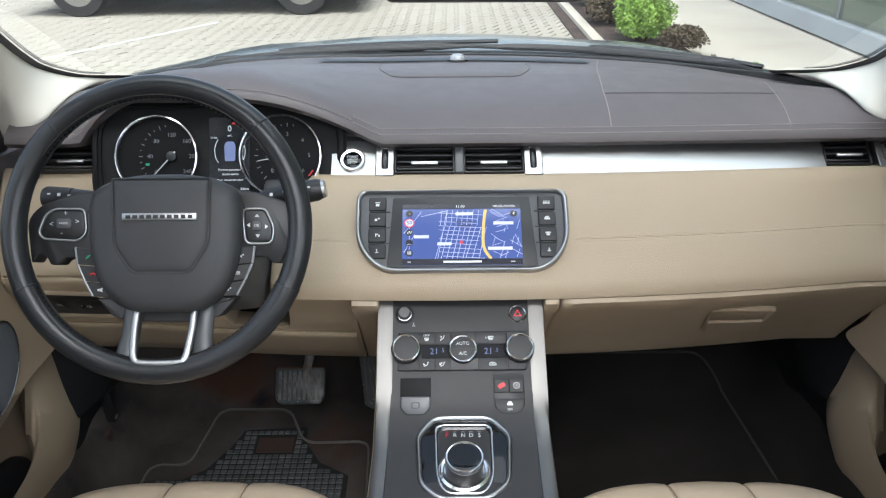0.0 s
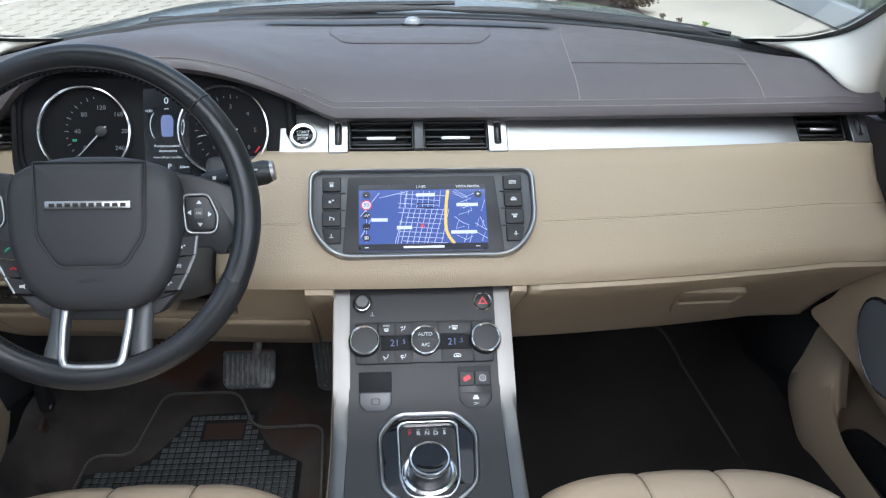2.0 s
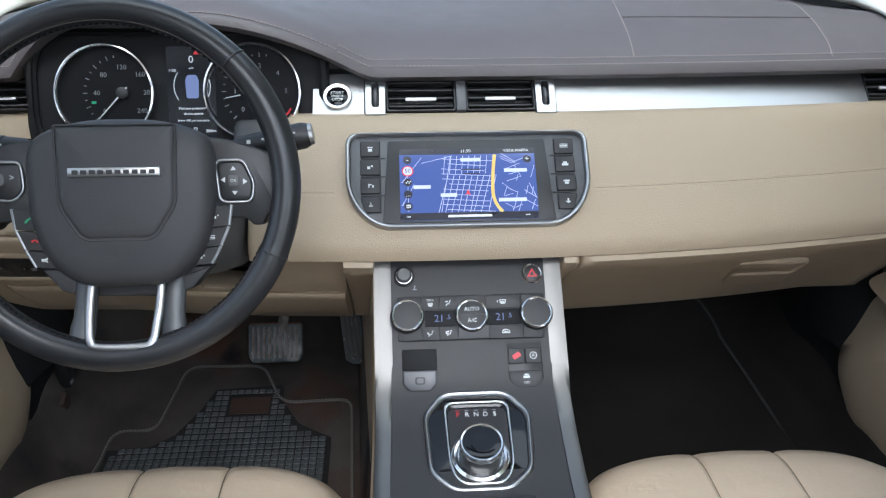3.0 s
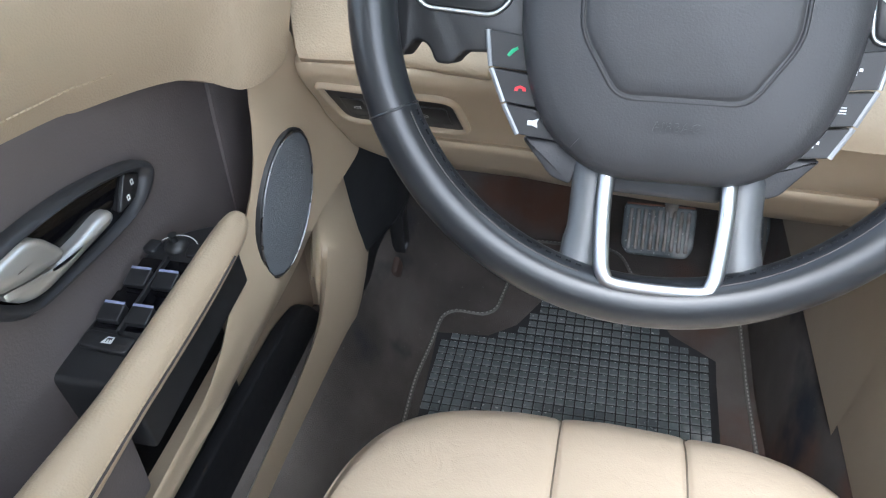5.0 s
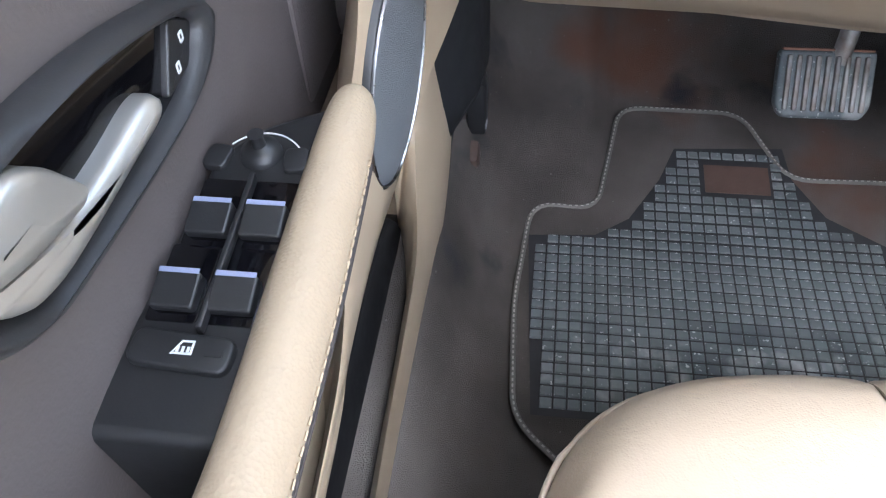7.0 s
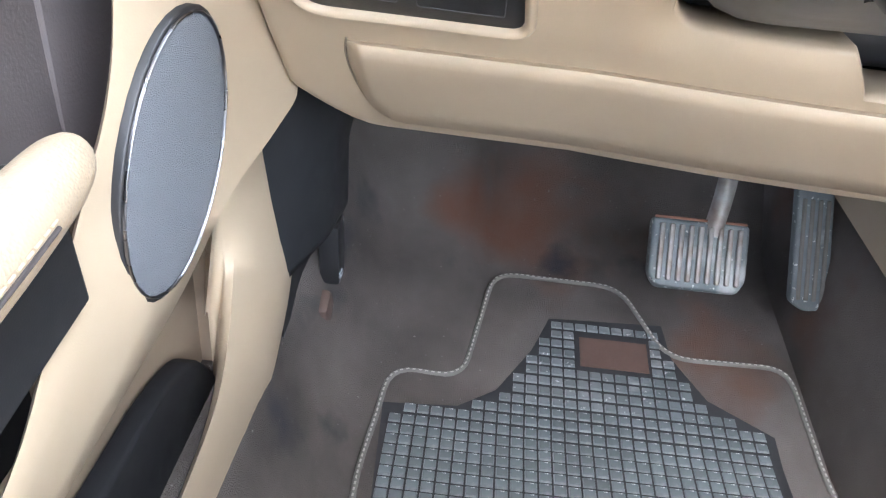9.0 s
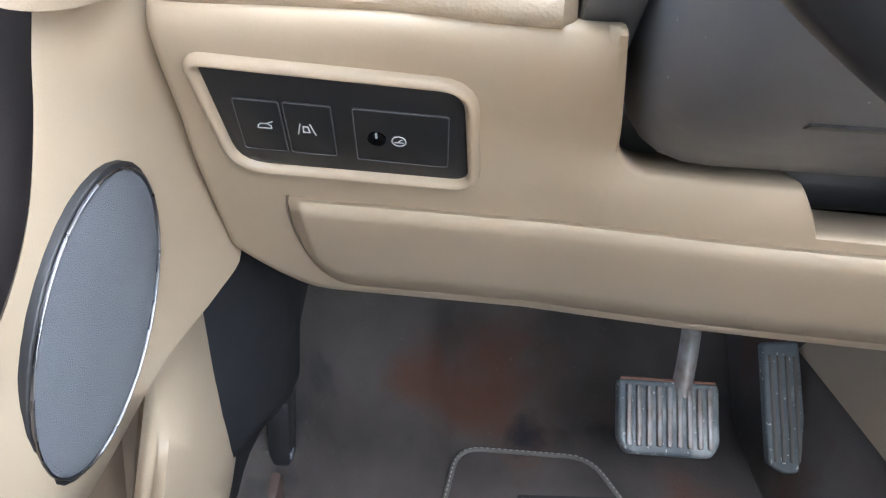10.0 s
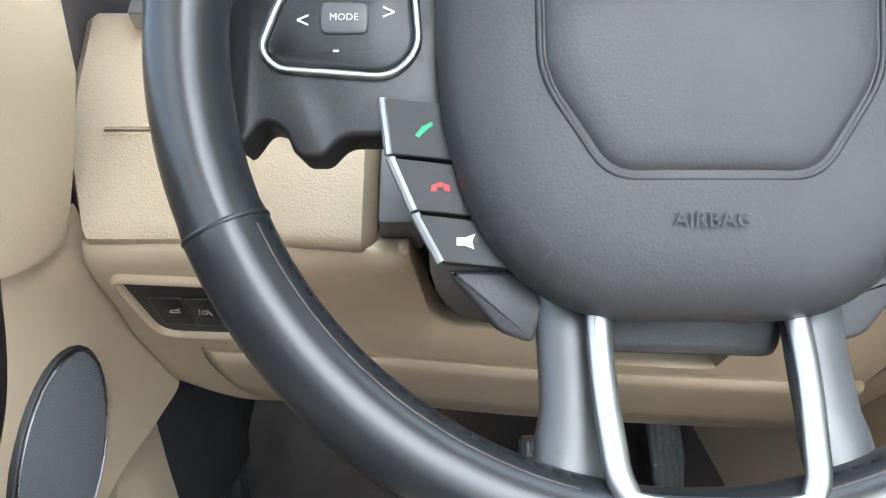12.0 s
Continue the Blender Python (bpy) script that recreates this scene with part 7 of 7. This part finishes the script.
for k in range(14):
    y = 5.0 + 1.0 * k
    part("kerb_stone", box(0.11, 0.985, 0.12, YARD @ pose(1.565 + 0.019 * (y - 8), y + 0.5, 0.004, 0, 0, -1.1), 0.008), CONCRETE, kerb)
paving = tagged(new("paving"), "pale interlocking paving blocks with dark joints", "paving", kind="structure")
part("joint_bed", box(26, 36, 0.05, YARD @ pose(-11.5, 20, -0.036)), JOINT, paving)
# block with zigzag flanks: tight ends, open joint in the middle
PW, PD = 0.1465, 0.20
flank = [(-0.5, -0.027, 0.001), (-0.33, -0.027, 0.001), (-0.30, -0.026, 0.012), (-0.17, -0.022, 0.012), (0.17, 0.022, 0.012), (0.30, 0.026, 0.012), (0.33, 0.027, 0.001), (0.5, 0.027, 0.001)]
right = [(PW / 2 + f - g, t * (PD - 0.004)) for t, f, g in flank]
left = [(-PW / 2 + f + g, t * (PD - 0.004)) for t, f, g in flank]
tmp = bmesh.new()
loft([[(x, y, -0.05) for x, y in right + left[::-1]], [(x, y, -0.002) for x, y in right + left[::-1]], [(x * 0.985, y * 0.99, 0.0) for x, y in right + left[::-1]]], ring=True, bm=tmp)
tmp.verts.ensure_lookup_table()
tmp.faces.new(tmp.verts[-16:])
bmesh.ops.recalc_face_normals(tmp, faces=tmp.faces)
block_mesh = bpy.data.meshes.new("paving_block")
tmp.to_mesh(block_mesh)
tmp.free()
block_mesh.materials.append(PAVER)
rnd = random.Random(11)
rest_v, rest_f, n_near = [], [], 0
src_v = [v.co.copy() for v in block_mesh.vertices]
src_f = [tuple(p.vertices) for p in block_mesh.polygons]
for j in range(90):
    for i in range(130):
        x, y = 1.41 - PW * i, 4.6 + PD * j
        x += 0.019 * (y - 8)
        lift = rnd.uniform(-0.0015, 0.0015)
        if 7.6 < y < 8.6 and -6.0 < x and n_near < 300:
            ob = new("paving_block", block_mesh)
            ob.parent = paving
            ob.matrix_local = YARD @ pose(x, y, lift)
            n_near += 1
        elif abs(x) < 2.5 + y * 0.75:
            k = len(rest_v)
            rest_v += [tuple(YARD @ Vector((v.x + x, v.y + y, v.z + lift))) for v in src_v]
            rest_f += [tuple(k + q for q in f) for f in src_f]
data = bpy.data.meshes.new("paving_blocks")
data.from_pydata(rest_v, [], rest_f)
data.materials.append(PAVER)
ob = new("paving_blocks", data)
ob.parent = paving
tagged(ob, kind="stuff")
line = part("painted_line", box(0.07, 3.2, 0.004, YARD @ pose(-3.35, 8.2, 0.002, 0, 0, -28)), material("worn_white_paint", (0.62, 0.61, 0.58), 0.8, dark=(0.48, 0.45, 0.40), blotch=14, amount=1.0), None)
tagged(line, "faint worn white line painted on the paving", "painted line", kind="structure")

LEAF = material("bright_green_leaf", (0.31, 0.47, 0.09), 0.5, dark=(0.17, 0.29, 0.05), blotch=9, amount=0.9)
LEAF2 = material("dull_brown_green_leaf", (0.12, 0.095, 0.055), 0.6, dark=(0.08, 0.055, 0.035), blotch=9, amount=0.9)
TWIG = material("brown_twig", (0.10, 0.07, 0.05), 0.9)


def shrub(x, y, w, h, n, mat, label, seed):
    sh = thing("shrub", label, "shrub", "shrubs in the bed")
    r = random.Random(seed)
    base = YARD @ Vector((x, y, 0))
    size = 1.0 if n > 200 else 0.5
    y, z0 = base.y, base.z
    stems = bmesh.new()
    for k in range(14 if n > 200 else 4):
        a, q = r.uniform(0, 6.283), r.uniform(0.3, 1.0)
        tip = Vector((x + w * 0.5 * q * math.cos(a), y + w * 0.5 * q * math.sin(a), z0 + h * (1.05 - 0.45 * q)))
        tube([Vector((x + 0.02 * math.cos(a), y + 0.02 * math.sin(a), z0 - 0.02)), Vector((x, y, z0)) * 0.5 + tip * 0.5 + Vector((0, 0, 0.05 if n > 200 else 0.004)), tip], [0.012, 0.008, 0.003] if n > 200 else [0.003, 0.002, 0.001], 5, bm=stems)
    part("stems", stems, TWIG, sh)
    verts, faces = [], []
    for k in range(n):
        a, q, u = r.uniform(0, 6.283), r.random() ** 0.45, r.uniform(-0.75, 1)
        lump = 1 + 0.22 * math.sin(3 * a + seed) + 0.15 * math.sin(7 * a + 4 * u)
        rad = w * 0.5 * q * lump * math.sqrt(max(0, 1 - u * u * 0.8))
        c = Vector((x + rad * math.cos(a), y + rad * math.sin(a), z0 + max(0.03 * size * size, h * (0.5 + 0.5 * u * (0.75 + 0.25 * q)))))
        e = Euler((r.uniform(-1.2, 1.2), r.uniform(-1.2, 1.2), r.uniform(0, 6.28))).to_matrix()
        L, W = r.uniform(0.020, 0.038) * size, r.uniform(0.009, 0.016) * size
        i0 = len(verts)
        verts += [tuple(c + e @ Vector(p)) for p in ((0, 0, 0), (L * 0.5, W, 0.004), (L, 0, 0.010), (L * 0.5, -W, 0.004))]
        faces.append((i0, i0 + 1, i0 + 2, i0 + 3))
    data = bpy.data.meshes.new("leaves")
    data.from_pydata(verts, [], faces)
    data.materials.append(mat)
    ob = new("leaves", data)
    ob.parent = sh
    tagged(ob, kind="stuff")
    return sh


shrub(2.02, 8.12, 0.52, 0.52, 9000, LEAF, "bright green leafy shrub in the mulch bed", 1)
shrub(1.90, 9.2, 0.60, 0.50, 6000, LEAF2, "brownish low shrub in the mulch bed", 2)
shrub(2.30, 7.75, 0.40, 0.22, 3000, LEAF2, "sparse brownish shrub beside the green one", 3)
shrub(2.02, 10.6, 0.70, 0.55, 6000, LEAF2, "brownish low shrub in the mulch bed", 4)
for x, y, sd in ((2.48, 7.30, 5), (2.58, 7.12, 6)):
    shrub(x, y, 0.05, 0.035, 70, LEAF2, "small sparse weed at the edge of the bed", sd)
shrub(2.76, 6.98, 0.05, 0.03, 60, LEAF, "small green weed on the concrete", 7)

building = tagged(new("building"), "modern building with grey plinth and large pale glazing", "building", kind="structure")
FACADE = YARD @ pose(3.98, 8.5, 0, 0, 0, -0.6)
part("plinth", box(0.25, 30, 0.20, FACADE @ pose(0.125, 4, 0.08), 0.01), material("grey_stone_plinth", (0.40, 0.42, 0.43), 0.6, blotch=1.5, grain=0.3, size=40, depth=0.003), building)
part("wall", box(0.2, 30, 1.2, FACADE @ pose(0.35, 4, 5.2)), CONCRETE, building)
part("interior_wall", box(0.2, 30, 4.6, FACADE @ pose(1.4, 4, 2.3)), material("grey_room_wall", (0.60, 0.63, 0.56), 0.9, blotch=1), building)
part("interior_floor", box(1.2, 30, 0.1, FACADE @ pose(0.8, 4, 0.10)), material("pale_room_floor", (0.50, 0.52, 0.47), 0.5, blotch=1), building)
for k in range(12):
    y = -9.9 + 1.5 * k
    w = part("window", loft([[FACADE @ Vector((0.08, y - 0.725, z)), FACADE @ Vector((0.08, y + 0.725, z))] for z in (0.19, 2.4, 4.6)]), glass_material("facade_glass", (0.80, 0.88, 0.82), 1.5) if k == 0 else bpy.data.materials["facade_glass"], building, face=(-1, 0, 0))
    w.visible_shadow = False
    part("mullion", box(0.05, 0.05, 4.42, FACADE @ pose(0.09, y + 0.75, 2.39), 0.006), material("grey_frame_paint", (0.20, 0.21, 0.21), 0.5) if k == 0 else bpy.data.materials["grey_frame_paint"], building)
part("roof", box(4.2, 31, 0.2, FACADE @ pose(1.9, 4, 5.9)), CONCRETE, building)

car = thing("parked_car", "dark grey parked car on the paving", "car")
CMX = YARD @ pose(-3.05, 11.0, 0, 0, 0, 1)
sec = rounded([(-2.15, 0.22), (2.15, 0.22), (2.2, 0.55), (2.0, 0.85), (1.1, 0.95), (0.5, 1.40), (-1.2, 1.42), (-1.9, 0.95), (-2.2, 0.80)], 0.12, 4)
rows = [[CMX @ Vector((x * f, y, z if z < 1 else z - 0.02)) for x, z in sec] for y, f in ((-0.88, 0.96), (-0.84, 0.995), (-0.5, 1.0), (0.5, 1.0), (0.84, 0.995), (0.88, 0.96))]
part("body", loft(rows, ring=True, caps=True), PAINT, car, smooth=50)
for x in (-1.35, 1.35):
    for y in (-0.80, 0.80):
        w = part("wheel", lathe([(0.0, -0.10), (0.32, -0.10), (0.335, -0.07), (0.335, 0.07), (0.32, 0.10), (0.0, 0.10)], 32, CMX @ pose(x, y, 0.33, 90, 0, 0)), BLACK, car, smooth=40)
        part("rim", lathe([(0.0, -0.105), (0.20, -0.105), (0.22, -0.09), (0.22, 0.09), (0.20, 0.105), (0.0, 0.105)], 24, CMX @ pose(x, y, 0.33, 90, 0, 0)), SATIN, w, smooth=40)
